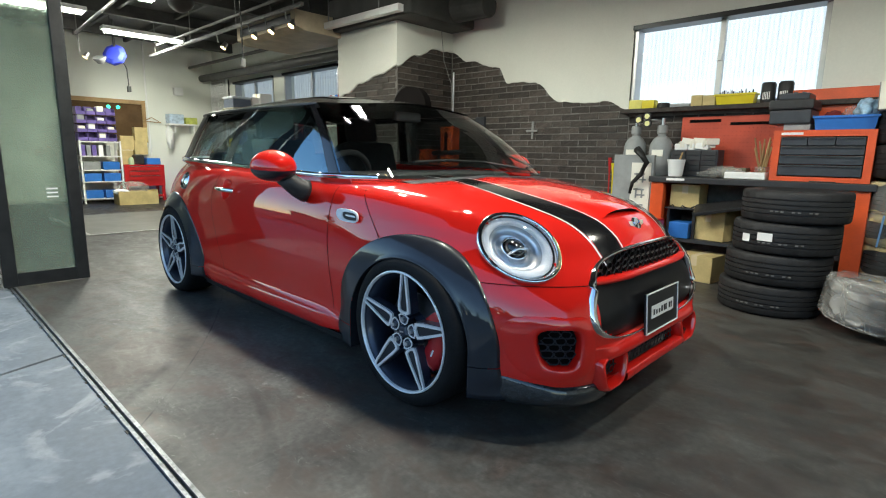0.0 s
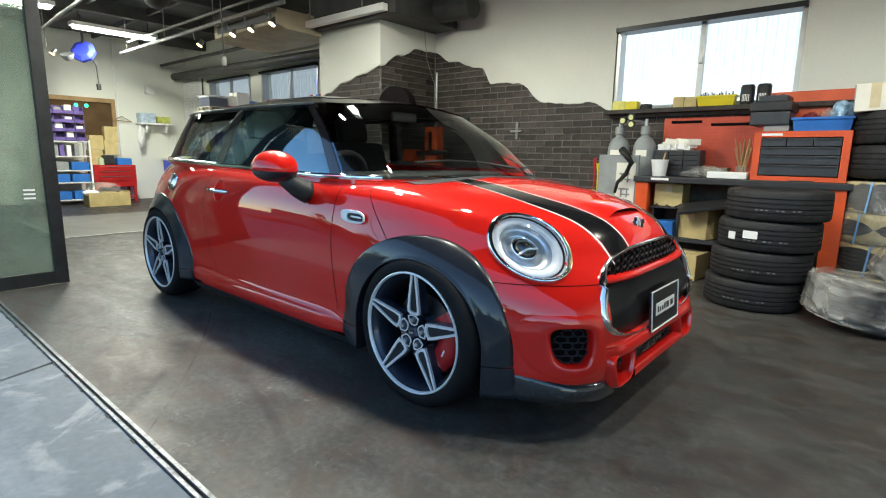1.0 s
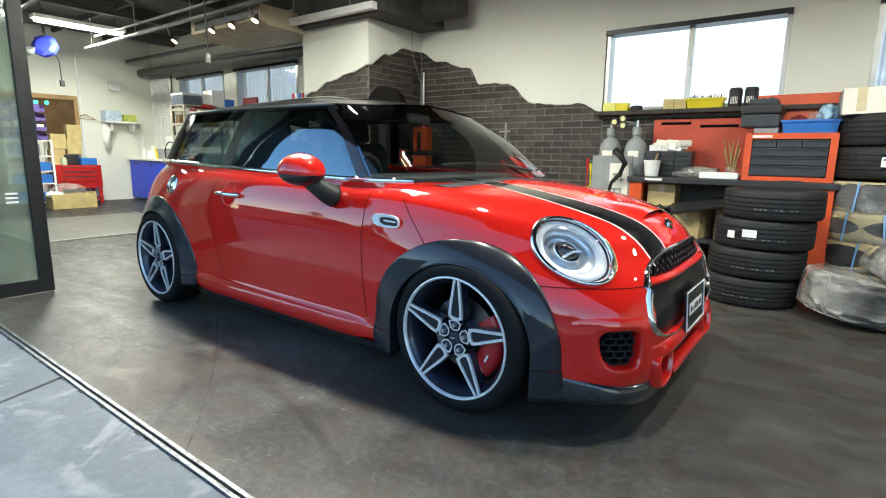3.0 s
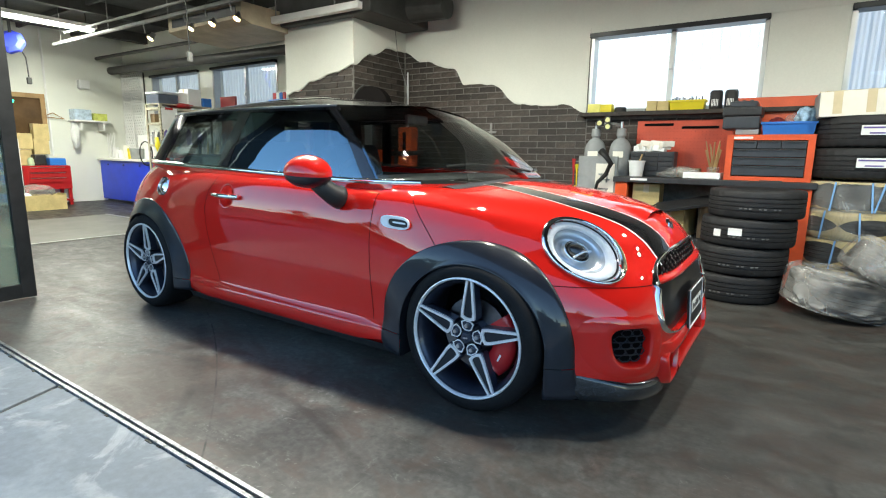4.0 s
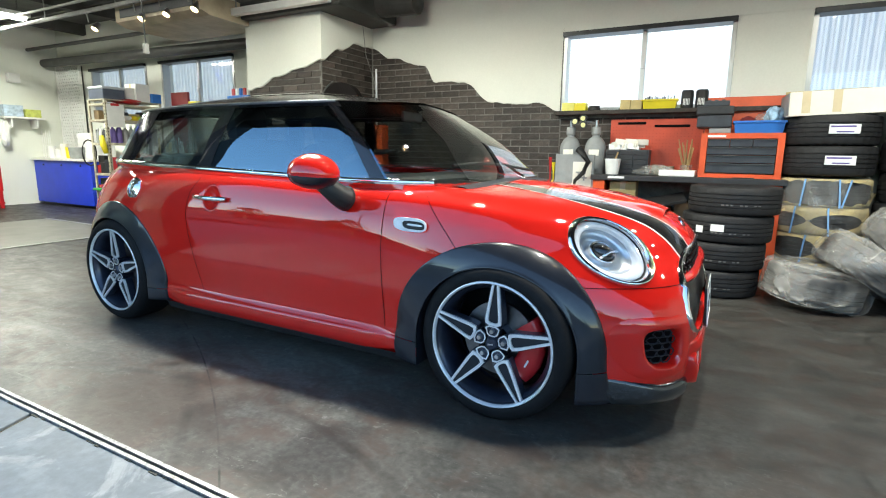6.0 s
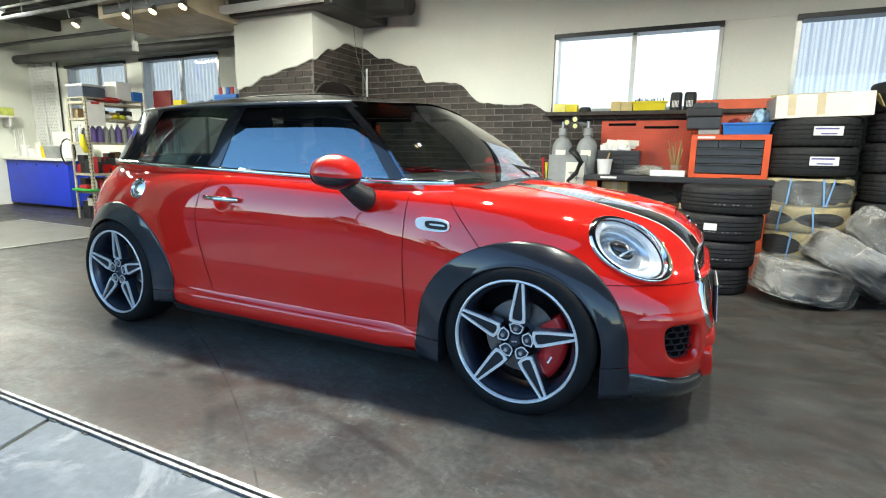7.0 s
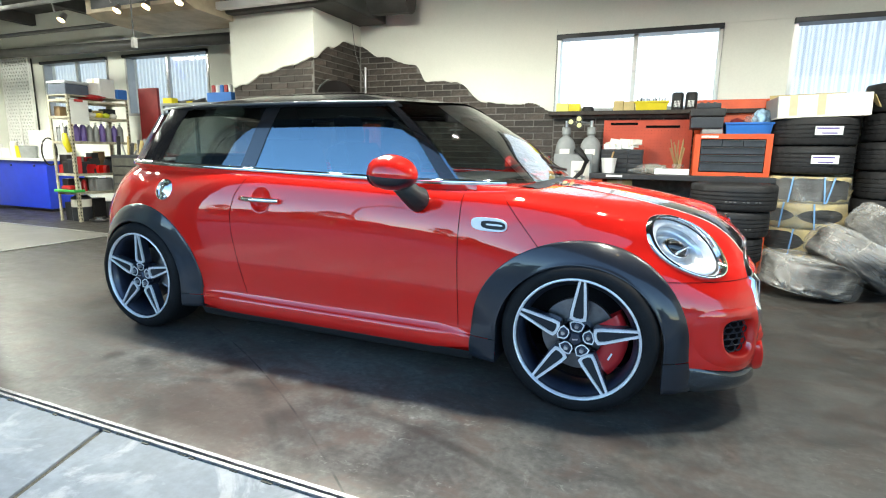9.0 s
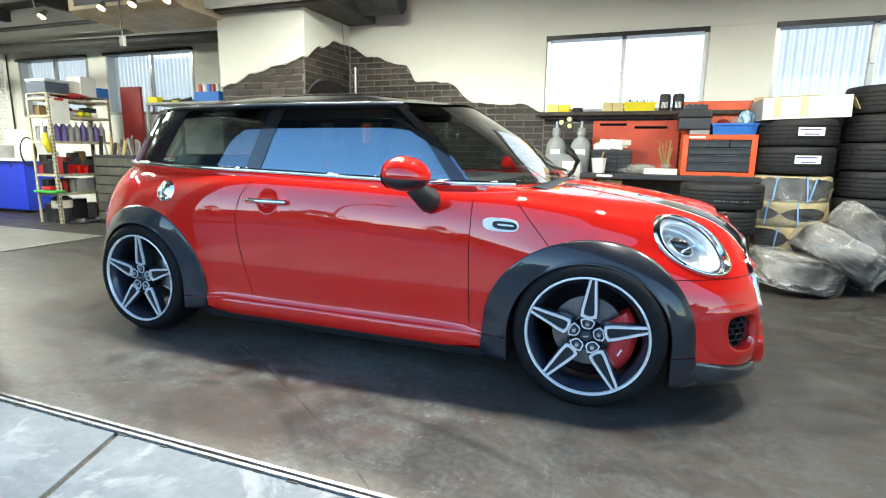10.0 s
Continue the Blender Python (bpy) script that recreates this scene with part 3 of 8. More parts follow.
# panel gaps
for sign in (1, -1):
    for pts in ([(DOOR_F, 0.27), (DOOR_F, 0.72), (DOOR_F, 0.885)], [(-0.46, 0.27), (-0.485, 0.38), (-0.50, 0.46), (-0.522, 0.60), (-0.53, 0.72), (-0.505, 0.82), (-0.45, 0.90)],
                [(0.885, 0.893), (1.08, 0.665)], [(1.52, BUMPER_Z), (1.62, BUMPER_Z), (1.70, BUMPER_Z)]):
        part("panel_gap", ribbon(on_side(line_through(pts), sign), 0.0032, 0.0012), SEAM, car)
for y0, y1 in ((-0.80, -0.45), (0.45, 0.80)):
    part("panel_gap", ribbon([(front_x(y, BUMPER_Z), y, BUMPER_Z) for y in np.linspace(y0 + (0.1 if y0 < 0 else 0), y1 - (0.1 if y0 > 0 else 0), 16)], 0.0032, 0.0012), SEAM, car)

# hood stripes with thin white edges
for sign in (-1, 1):
    mid = [(x, sign * (0.215 + 0.13 * smooth(0.8, 1.5, x) - 0.06 * smooth(1.5, 1.88, x)), 0) for x in np.linspace(0.80, 1.875, 40)]
    rows = [[(x, y + d, top_z(x, y + d) + 0.0032) for d in np.linspace(-0.059, 0.059, 11)] for x, y, _ in mid]
    part("hood_stripe", sheet(rows), STRIPE, car, "black stripe", smooth=True)
    for off in (-0.067, 0.067):
        rows = [[(x, y + off + d, top_z(x, y + off + d) + 0.0034) for d in (-0.0035, 0.0035)] for x, y, _ in mid]
        part("stripe_edge", sheet(rows), STRIPE_EDGE, car, "thin white stripe edge")

# hood scoop
scoop = bmesh.new()
rows = []
for i in range(9):
    t = i / 8
    x = 1.56 + 0.20 * t
    row = []
    for k in range(21):
        y = -0.20 + 0.02 * k
        bulge = 0.020 * smooth(0, 1, t) * max(0, 1 - (abs(y) / 0.175) ** 3)
        row.append((x, y, top_z(x, y) + 0.001 + bulge))
    rows.append(row)
part("hood_scoop", sheet(rows), RED, car, smooth=True)
rows = [[(1.762 - 0.012 * j, y, top_z(1.76, y) + 0.002 + 0.020 * (1 - (abs(y) / 0.175) ** 3) * (1 - 0.5 * j)) for y in np.linspace(-0.15, 0.15, 19)] for j in range(3)]
part("scoop_mouth", sheet(rows), GAP, car)

# emblem: a plain winged disc
em_z = 0.745
em_x = front_x(0, em_z)
em = lathe([(0, 0.012), (0.026, 0.010), (0.030, 0)], 20, pose(em_x, 0, em_z, 0, 62, 0))
for s in (-1, 1):
    prism([(s * 0.03, 0.012), (s * 0.07, 0.014), (s * 0.062, -0.004), (s * 0.03, -0.012)][::s], 0.006, pose(em_x, 0, em_z, 0, 62, 0) @ pose(0, 0, 0, 0, 0, 90), em)
part("badge", em, CHROME, car, "chrome winged badge")

# ---- arch flares ----
def flare_lines(hx, fore, aft, top, lip, front_foot, rear_foot):
    """Outer and lip points of a flare from its front foot over the wheel to its rear foot, with the cosine of the angle."""
    zj, out = 0.30, []
    (xf, zf), (xb, zb) = front_foot, rear_foot
    lip_a, lip_b = lip
    for z in np.linspace(zf, zj, 9)[:-1]:
        t = (zj - z) / (zj - zf)
        out.append((hx + fore + (xf - fore) * t ** 1.6, z, hx + lip_a, z, 1.0))
    for i in range(73):
        ph = math.pi * i / 72
        c, s_ = math.cos(ph), math.sin(ph)
        k = 0.985 * s_
        out.append((hx + (fore if c > 0 else aft) * c, zj + (HUB_Z + top - zj) * k, hx + lip_a * c, zj + (HUB_Z + lip_b - zj) * s_, c))
    for z in np.linspace(zj, zb, 9)[1:]:
        t = (zj - z) / (zj - zb)
        out.append((hx - aft - (xb - aft) * t ** 1.3, z, hx - lip_a, z, -1.0))
    return out


# share of the way from the outer edge to the lip, and share of the step outwards
SECTION = ((0.0, 0.10), (0.02, 0.16), (0.10, 0.27), (0.25, 0.46), (0.45, 0.66), (0.65, 0.81), (0.80, 0.90), (0.90, 0.945), (0.925, 0.975), (0.965, 1.0), (1.0, 0.985))
for sign in (-1, 1):
    for hx, fore, aft, top, lip, depth, ff, rf in ((HUB_X, 0.420, 0.447, 0.397, (0.330, 0.300), (-0.798, -0.828, -0.840), (0.450, 0.135), (0.462, 0.165)),
                                                   (-HUB_X, 0.467, 0.440, 0.424, (0.345, 0.318), (-0.845, -0.836, -0.786), (0.468, 0.185), (0.44, 0.262))):
        upper, foot_f, foot_r, liner = [], [], [], []
        lines = flare_lines(hx, fore, aft, top, lip, ff, rf)
        for k, (ox, oz, ix, iz, c) in enumerate(lines):
            if ox < -HUB_X and oz < 0.43:
                continue
            oy = side_y(ox, max(0.18, oz), -0.70) - 0.002
            if abs(ox) < HUB_X:
                oy -= 0.012 * smooth(0.34, 0.265, oz)
            iy = min(depth[1] + (depth[0] - depth[1]) * max(0, c) ** 1.5 + (depth[2] - depth[1]) * max(0, -c) ** 1.5, oy - 0.010)
            row = [(ox, -sign * (oy + 0.035), oz)]
            for t, h in SECTION:
                row.append((ox + (ix - ox) * t, -sign * (oy + (iy - oy) * h), oz + (iz - oz) * t))
            back = 0.002 * math.copysign(1, hx - ix)
            liner.append([(ix + back, -sign * (iy + 0.002), iz - 0.002), (ix + back, -sign * (iy + 0.03), iz - 0.002), (ix, sign * (0.45 if oz >= 0.255 else 0.58), iz)])
            (upper if oz >= 0.255 else foot_f if k < len(lines) / 2 else foot_r).append(row)
        part("arch_liner", sheet(liner), SLOT, car, "dull black arch liner", smooth=True)
        part("arch_flare", sheet(upper), CLADDING, car, "dark grey arch flare", smooth=True)
        for rows, end in ((foot_f, 0), (foot_r, -1)):
            if not rows:
                continue
            cap = [(x, y * 0.88, z + 0.004) for x, y, z in rows[end]]
            edge = upper[0] if end == 0 else upper[-1]
            lid = [(x, y, z - 0.0035) for x, y, z in edge]
            rows = [cap] + rows + [lid] if end == 0 else [lid] + rows + [cap]
            part("flare_foot", sheet(rows), CLADDING, car, "dark flare foot", smooth=True)
    # wheel well behind each wheel
    for hx in (HUB_X, -HUB_X):
        well = lathe([(0, 0), (0.36, 0), (0.36, 0.35)], 28, pose(hx, sign * 0.40, HUB_Z, 90 if sign < 0 else -90, 0, 0))
        bmesh.ops.bisect_plane(well, geom=well.verts[:] + well.edges[:] + well.faces[:], plane_co=(0, 0, 0.29), plane_no=(0, 0, -1), clear_outer=True)
        part("wheel_well", well, SLOT, car)
    # sill with a crease, and its dark lower edge
    rows = []
    for x in np.linspace(-0.80, 0.80, 40):
        y0 = side_y(x, 0.25)
        e = smooth(0.80, 0.62, abs(x))
        rows.append([(x, -sign * (y0 - d * (0.15 + 0.85 * e)), z + 0.022 * (1 - e) * (z < 0.25)) for d, z in ((0.000, 0.292), (0.004, 0.276), (0.017, 0.266), (0.024, 0.258), (0.025, 0.242), (0.020, 0.212), (0.012, 0.190), (0.0, 0.178))])
    part("side_sill", sheet(rows), RED, car, smooth=True)
    rows = []
    for x in np.linspace(-0.80, 0.80, 30):
        y0 = side_y(x, 0.25)
        rows.append([(x, -sign * y, z) for y, z in ((y0 - 0.004, 0.184), (y0 + 0.006, 0.170), (y0 + 0.020, 0.140), (y0 + 0.05, 0.125), (y0 + 0.25, 0.125))])
    part("sill_skirt", sheet(rows), PLASTIC, car, "dark sill skirt", smooth=True)
# unseen panels added to stop lamp light leaking through the car
part("front_light_stop", box(0.74, 0.80, -0.70, 0.70, 0.20, 0.86), GAP, car)
for sign in (-1, 1):
    part("wing_light_stop", box(0.50, 0.88, sign * 0.68 - 0.02, sign * 0.68 + 0.02, 0.16, 0.84), GAP, car)
    part("quarter_light_stop", box(-0.92, -0.45, sign * 0.68 - 0.02, sign * 0.68 + 0.02, 0.16, 0.84), GAP, car)
part("underbody", box(-1.60, 1.50, -0.62, 0.62, 0.14, 0.20, 0.02), GAP, car)

# ---- cabin: glass, pillars and roof ----
CAB = [(0.736, -1.64, 0.985, 4.5, 6.5, -0.30, 0.93), (0.7150, -1.61, 0.898, 4.5, 6.5, -0.28, 1.00), (0.6695, -1.55, 0.716, 4.5, 6.3, -0.245, 1.14), (0.612, -1.48, 0.448, 4.5, 5.6, -0.20, 1.285)]

# the sides run straight as far as the front pillar, and turn in from there
PILLAR_F, PILLAR_SHARE = 0.712, 0.9966


def cab_point(f, v):
    """f from -1 (rear centre) over 0 (side) to 1 (front centre) as a share of the length; v up the glass."""
    w, xr, xf, nr, nf, mid, zs = spline(CAB, v)
    n, reach = (nf, xf - mid) if f > 0 else (nr, mid - xr)
    q = min(1.0, abs(f))
    if f > PILLAR_F:
        y = -w * PILLAR_SHARE * max(0.0, (1 - q ** n) / (1 - PILLAR_F ** n)) ** (1 / n)
    else:
        n = 10 if f > 0 else n
        y = -w * max(0.0, 1 - q ** n) ** (1 / n)
    x = mid + math.copysign(reach * q, f)
    z = zs - 0.028 * min(x, 0.5) * (1 - v) - 0.012 * v * (x + 0.4) ** 2 + 0.035 * v * smooth(0.55, 0.0, abs(y))
    return Vector((x, y, z))


def cab_sheet(f0, f1, v0, v1, nf=24, nv=14, lift=0.0, sign=1, curve=1.0):
    rows = []
    for j in range(nv + 1):
        v = v0 + (v1 - v0) * j / nv
        row = []
        for i in range(nf + 1):
            g = i / nf
            f = f0 + (f1 - f0) * g
            p = cab_point(f, v)
            n = Vector((0, 0, 0))
            if lift:
                n = Vector(((p.x + 0.4) * 0.35, p.y, 0.25)).normalized()
            p = p + n * lift
            row.append((p.x, sign * p.y, p.z))
        rows.append(row)
    bm = sheet(rows)
    return bm


def front_f(y_share, n=6.5):
    """The length share at which the front curve has that share of the half width."""
    return max(0.0, 1 - (y_share / PILLAR_SHARE) ** n * (1 - PILLAR_F ** n)) ** (1 / n)


def rear_f(y_share, n=3.2):
    return (1 - y_share ** n) ** (1 / n)


# windscreen: one sheet across the centre
WS = front_f(0.9964)
ys = np.sin(np.linspace(-1.25, 1.25, 49)) / math.sin(1.25) * 0.9964
rows = []
for j in range(19):
    v = 0.0 + 0.97 * j / 18
    rows.append([(lambda p, s: (p.x, s * p.y, p.z))(cab_point(front_f(abs(y)), v), 1 if y < 0 else -1) for y in ys])
part("windscreen", sheet(rows), GLASS, car, "clear windscreen", smooth=True)
rows = []
for j in range(15):
    v = 0.12 + 0.80 * j / 14
    rows.append([(lambda p, s: (p.x, s * p.y, p.z))(cab_point(-rear_f(abs(y)), v), 1 if y < 0 else -1) for y in np.linspace(-0.86, 0.86, 31)])
part("rear_window", sheet(rows), DARK_GLASS, car, "dark rear window", smooth=True)
ROOF_BLACK = mat("roof_black", (0.008, 0.008, 0.009), 0.14, vary=0.1, coat=0.16, spec=0.05)
DRIP = mat("drip_silver", (0.12, 0.12, 0.125), 0.30, 0.8, vary=0.1)
A1, B1, B2, C1 = 0.785, -0.115, -0.165, -0.645
for sign in (1, -1):
    part("side_window", cab_sheet(B1, A1, 0.02, 0.93, sign=sign), SIDE_GLASS, car, "side window glass", smooth=True)
    part("quarter_window", cab_sheet(C1, B2, 0.02, 0.93, sign=sign), DARK_GLASS, car, "dark quarter window", smooth=True)
    part("front_pillar", cab_sheet(A1 - 0.012, WS + 0.004, 0.0, 1.0, 10, 16, 0.004, sign), GLOSS_BLACK, car, "black front pillar", smooth=True)
    part("centre_pillar", cab_sheet(B2 - 0.01, B1 + 0.012, 0.0, 1.0, 6, 16, 0.003, sign), GLOSS_BLACK, car, "black centre pillar", smooth=True)
    part("rear_pillar", cab_sheet(-rear_f(0.84), C1 + 0.02, 0.0, 1.0, 14, 16, 0.004, sign), ROOF_BLACK, car, "black rear pillar", smooth=True)
    part("roof_rail", cab_sheet(C1 - 0.02, A1 + 0.02, 0.92, 1.0, 40, 3, 0.004, sign), GLOSS_BLACK, car, "black roof rail", smooth=True)
    # chrome strip along the belt
    rows = []
    for f in np.linspace(-0.93, 0.93, 60):
        p = cab_point(f, 0.02)
        rows.append([(p.x, sign * (p.y + d), p.z + h) for d, h in ((-0.002, 0.012), (-0.012, 0.008), (-0.014, -0.004), (-0.010, -0.012))])
    part("belt_trim", sheet(rows), CHROME, car, "chrome belt trim", smooth=True)
    rows = []
    for f in np.linspace(-0.9, 0.84, 66):
        p = cab_point(f, 0.01)
        q = side_y(p.x, p.z - 0.03, -0.77)
        rows.append([(p.x, sign * y, z) for y, z in ((p.y - 0.008, p.z - 0.004), (min(q, p.y) - 0.004 + 0.3 * (p.y - q), p.z - 0.018), (q - 0.001, p.z - 0.045))])
    part("shoulder", sheet(rows), RED, car, smooth=True)
    # light drip line over the windows
    rows = []
    for f in np.linspace(-0.93, 0.80, 50):
        p = cab_point(f, 0.995)
        rows.append([(p.x, sign * (p.y + d), p.z + h) for d, h in ((-0.004, -0.006), (-0.010, -0.002), (-0.010, 0.005), (0.002, 0.009))])
    part("drip_trim", sheet(rows), DRIP, car, "satin drip trim", smooth=True)

# roof: shrinking outlines from the rail to the crown
rows = []
for k in range(15):
    s = 1 - k / 14
    row = []
    side = [cab_point(f, 1.0) for f in np.concatenate([-np.cos(np.linspace(0, math.pi / 2, 40)), np.cos(np.linspace(math.pi / 2, 0, 40))[1:]])]
    ring = side + [mirrored(p) for p in side[-2:0:-1]]
    for p in ring:
        x = -0.45 + (p.x + 0.45) * (0.0005 + 0.9995 * s)
        y = p.y * (0.0005 + 0.9995 * s)
        crown = 1.392 - 0.03 * (x + 0.35) ** 2
        z = p.z + (crown - p.z) * (1 - s ** 1.7)
        row.append((x, y, z + 0.006))
    rows.append(row)
roof_bm = sheet(rows, closed_u=True)
ROOF = BVHTree.FromBMesh(roof_bm)
part("roof", roof_bm, ROOF_BLACK, car, "glossy black roof", smooth=True)
rows = [[(x, y, ROOF.ray_cast(Vector((x + 0.0013, y + 0.0011, 3)), Vector((0, 0, -1)))[0].z + 0.003) for y in np.linspace(-0.36, 0.36, 15)] for x in np.linspace(-0.62, 0.12, 15)]
part("sunroof", sheet(rows), STRIPE, car, "dark sunroof panel", smooth=True)
# rear spoiler
rows = [[(-1.10 - (0.40 - 0.22 * (y / 0.52) ** 2) * t, y, 1.315 + 0.01 * t - 0.05 * (y / 0.55) ** 2 - 0.045 * s) for y in np.linspace(-0.52, 0.52, 15)] for t, s in ((0, 0), (0.5, 0), (0.95, 0), (1, 0.3), (0.9, 1), (0.3, 1.2))]
part("spoiler", sheet(rows), GLOSS_BLACK, car, "black roof spoiler", smooth=True)

# ---- front end: grille, intakes, plate, lip ----
loop = []
for i in range(88):
    th = 2 * math.pi * i / 88
    c, q = math.cos(th), math.sin(th)
    q = math.copysign(abs(q) ** (2 / 3.4), q)
    c = math.copysign(abs(c) ** (2 / 3.4), c)
    loop.append(((0.478 - 0.055 * q) * c, 0.510 + 0.165 * q))
ring = []
for y, z in loop:
    ring.append((front_x(y, z) + 0.006 - 0.012 * smooth(0.38, 0.48, abs(y)), y, z))
for _ in range(18):
    xs = [p[0] for p in ring]
    ring = [((xs[i - 1] + 2 * xs[i] + xs[(i + 1) % len(xs)]) / 4, p[1], p[2]) for i, p in enumerate(ring)]
part("grille_surround", tube(bmesh.new(), ring, lambda t: 0.003 + (0.005 + 0.013 * math.exp(-((math.sin(2 * math.pi * t) + 0.15) / 0.5) ** 2)) * (1 - smooth(0.62, 0.90, -math.sin(2 * math.pi * t))), 10, closed=True), CHROME, car, "chrome grille surround", smooth=True)
rows = []
for z in np.linspace(0.35, 0.67, 14):
    w = grille_half(z)
    rows.append([(front_x(y, z) - 0.055, y, z) for y in np.linspace(-w, w, 24)])
part("grille_backing", sheet(rows), GAP, car)
# honeycomb in the upper part
mesh_bm = bmesh.new()
cell = 0.042
for r in range(4):
    for k in range(-11, 12):
        y, z = (k + (r % 2) * 0.5) * cell * 1.15, 0.590 + r * 0.0255
        if abs(y) > grille_half(min(z, 0.668)) - 0.014:
            continue
        x = front_x(y, z) - 0.016
        hexa = [(x, y + 0.0235 * math.cos(radians(60 * q)), z + 0.0150 * math.sin(radians(60 * q))) for q in range(6)]
        tube(mesh_bm, hexa, 0.0036, 4, closed=True)
tagged(part("grille_mesh", mesh_bm, GRILLE_BLACK, car, "black honeycomb grille mesh"), kind="stuff")
# red bar and the black panel below
rows = []
for y in np.linspace(-0.462, 0.462, 40):
    x = front_x(y, 0.565)
    rows.append([(x + d, y, z) for d, z in ((-0.03, 0.583), (0.004, 0.580), (0.010, 0.570), (0.006, 0.560), (-0.03, 0.555))])
part("grille_bar", sheet(rows), RED, car, smooth=True)
rows = []
for z in np.linspace(0.350, 0.553, 14):
    w = grille_half(z) - 0.004
    rows.append([(front_x(y, z) - 0.022 + 0.014 * math.sin((z - 0.35) / 0.2 * math.pi), y, z) for y in np.linspace(-w, w, 30)])
part("grille_panel", sheet(rows), GRILLE_BLACK, car, "gloss black lower grille panel", smooth=True)
# display plate with a white label and plain edge
PX = front_x(0, 0.40) + 0.010
tilt = pose(PX, 0, 0.405, 0, -4, 0)
part("show_plate", box(0, 0.010, -0.165, 0.165, -0.0825, 0.0825, 0.003, tilt), PLATE, car, "black display plate")
part("plate_border", loop_frame([(-0.166, -0.084), (0.166, -0.084), (0.166, 0.084), (-0.166, 0.084)], [(-0.161, -0.079), (0.161, -0.079), (0.161, 0.079), (-0.161, 0.079)], 0.004, tilt @ pose(0.010, 0, 0, 90, 0, 90)), WHITE, car, "thin white plate border")
part("plate_panel", box(0.010, 0.0125, -0.115, 0.115, -0.026, 0.026, 0.001, tilt), WHITE, car, "white plate panel")
for k, (w, h) in enumerate(((0.018, 0.024), (0.016, 0.018), (0.018, 0.018), (0.018, 0.025), (0.024, 0.025), (0.007, 0.025), (0.022, 0.025), (0.007, 0.025))):
    y = -0.098 + k * 0.0265
    part("plate_mark", box(0.0125, 0.0138, y, y + w * 0.8, -0.013, -0.013 + h, 0, tilt), PLATE, car, "dark plain bar")
# side intakes: smooth red frames running into dark mesh
def skin_at(y, z, lift):
    """A point of the nose at a width and height, moved out along the surface's normal."""
    hit = SKIN.ray_cast(Vector((4, y, z)), Vector((-1, 0, 0)))
    n = hit[1] if hit[1].x > 0 else -hit[1]
    return hit[0] + n * lift


def fog_line(k, sign, n=40):
    out = []
    for i in range(n):
        th = 2 * math.pi * i / n
        c, q = math.cos(th), math.sin(th)
        y = 0.606 + k * (0.058 + 0.009 * smooth(1.1, 1.6, k)) * math.copysign(abs(c) ** 0.55, c)
        z = 0.345 + k * 0.074 * math.copysign(abs(q) ** 0.6, q)
        y += 0.16 * (z - 0.345) * (1 if c > 0 else -0.25)
        out.append((sign * y, z))
    return out


for sign in (-1, 1):
    rows = []
    for k, lift in ((1.72, -0.002), (1.60, 0.0022), (1.42, 0.0035), (1.25, 0.0040), (1.10, 0.0034), (1.02, 0.001), (0.97, -0.008), (0.93, -0.04)):
        rows.append([skin_at(y, z, lift) for y, z in fog_line(k, sign)])
    part("intake_frame", sheet(rows, closed_u=True), RED, car, smooth=True)
    rows = [[skin_at(sign * y, z, -0.04) for y in np.linspace(0.53, 0.68, 8)] for z in np.linspace(0.26, 0.43, 8)]
    part("intake_backing", sheet(rows), GAP, car)
    hb = bmesh.new()
    for r in range(7):
        for k in range(5):
            y, z = 0.545 + 0.032 * k + 0.016 * (r % 2), 0.272 + 0.025 * r
            if ((y - 0.610) / 0.047) ** 4 + ((z - 0.345) / 0.070) ** 4 > 1.1:
                continue
            tube(hb, [skin_at(sign * (y + 0.0175 * math.cos(radians(60 * q))), z + 0.0150 * math.sin(radians(60 * q)), -0.022) for q in range(6)], 0.0032, 4, closed=True)
    tagged(part("intake_mesh", hb, SLOT, car, "black intake mesh"), kind="stuff")
# lower mouth: mesh, red spoiler bar with upright struts
rows = [[(front_x(y, z) - 0.05, y, z) for y in np.linspace(-0.51, 0.51, 24)] for z in np.linspace(0.19, 0.325, 6)]
part("mouth_backing", sheet(rows), GAP, car)
hb = bmesh.new()
for r in range(4):
    for k in range(-13, 14):
        y, z = (k + 0.5 * (r % 2)) * 0.036, 0.215 + 0.029 * r
        x = front_x(y, z) - 0.03
        tube(hb, [(x, y + 0.019 * math.cos(radians(60 * q)), z + 0.017 * math.sin(radians(60 * q))) for q in range(6)], 0.0028, 4, closed=True)
tagged(part("mouth_mesh", hb, PLASTIC, car, "black lower mesh"), kind="stuff")


def soft_section(c, w, h, n=14, flat=False):
    """A rounded rectangle round a centre, upright in the plane of x and z, or flat in x and y."""
    out = []
    for i in range(n):
        th = 2 * math.pi * i / n
        u, v = math.cos(th), math.sin(th)
        u, v = w * math.copysign(abs(u) ** 0.6, u), h * math.copysign(abs(v) ** 0.6, v)
        out.append((c[0] + u, c[1] + v, c[2]) if flat else (c[0] + u, c[1], c[2] + v))
    return out


rows = []
for y in np.linspace(-0.292, 0.292, 30):
    rows.append(soft_section((front_x(y, 0.20) + 0.004, y, 0.184), 0.026, 0.021))
part("lower_spoiler", sheet(rows, closed_u=True), RED, car, smooth=True)
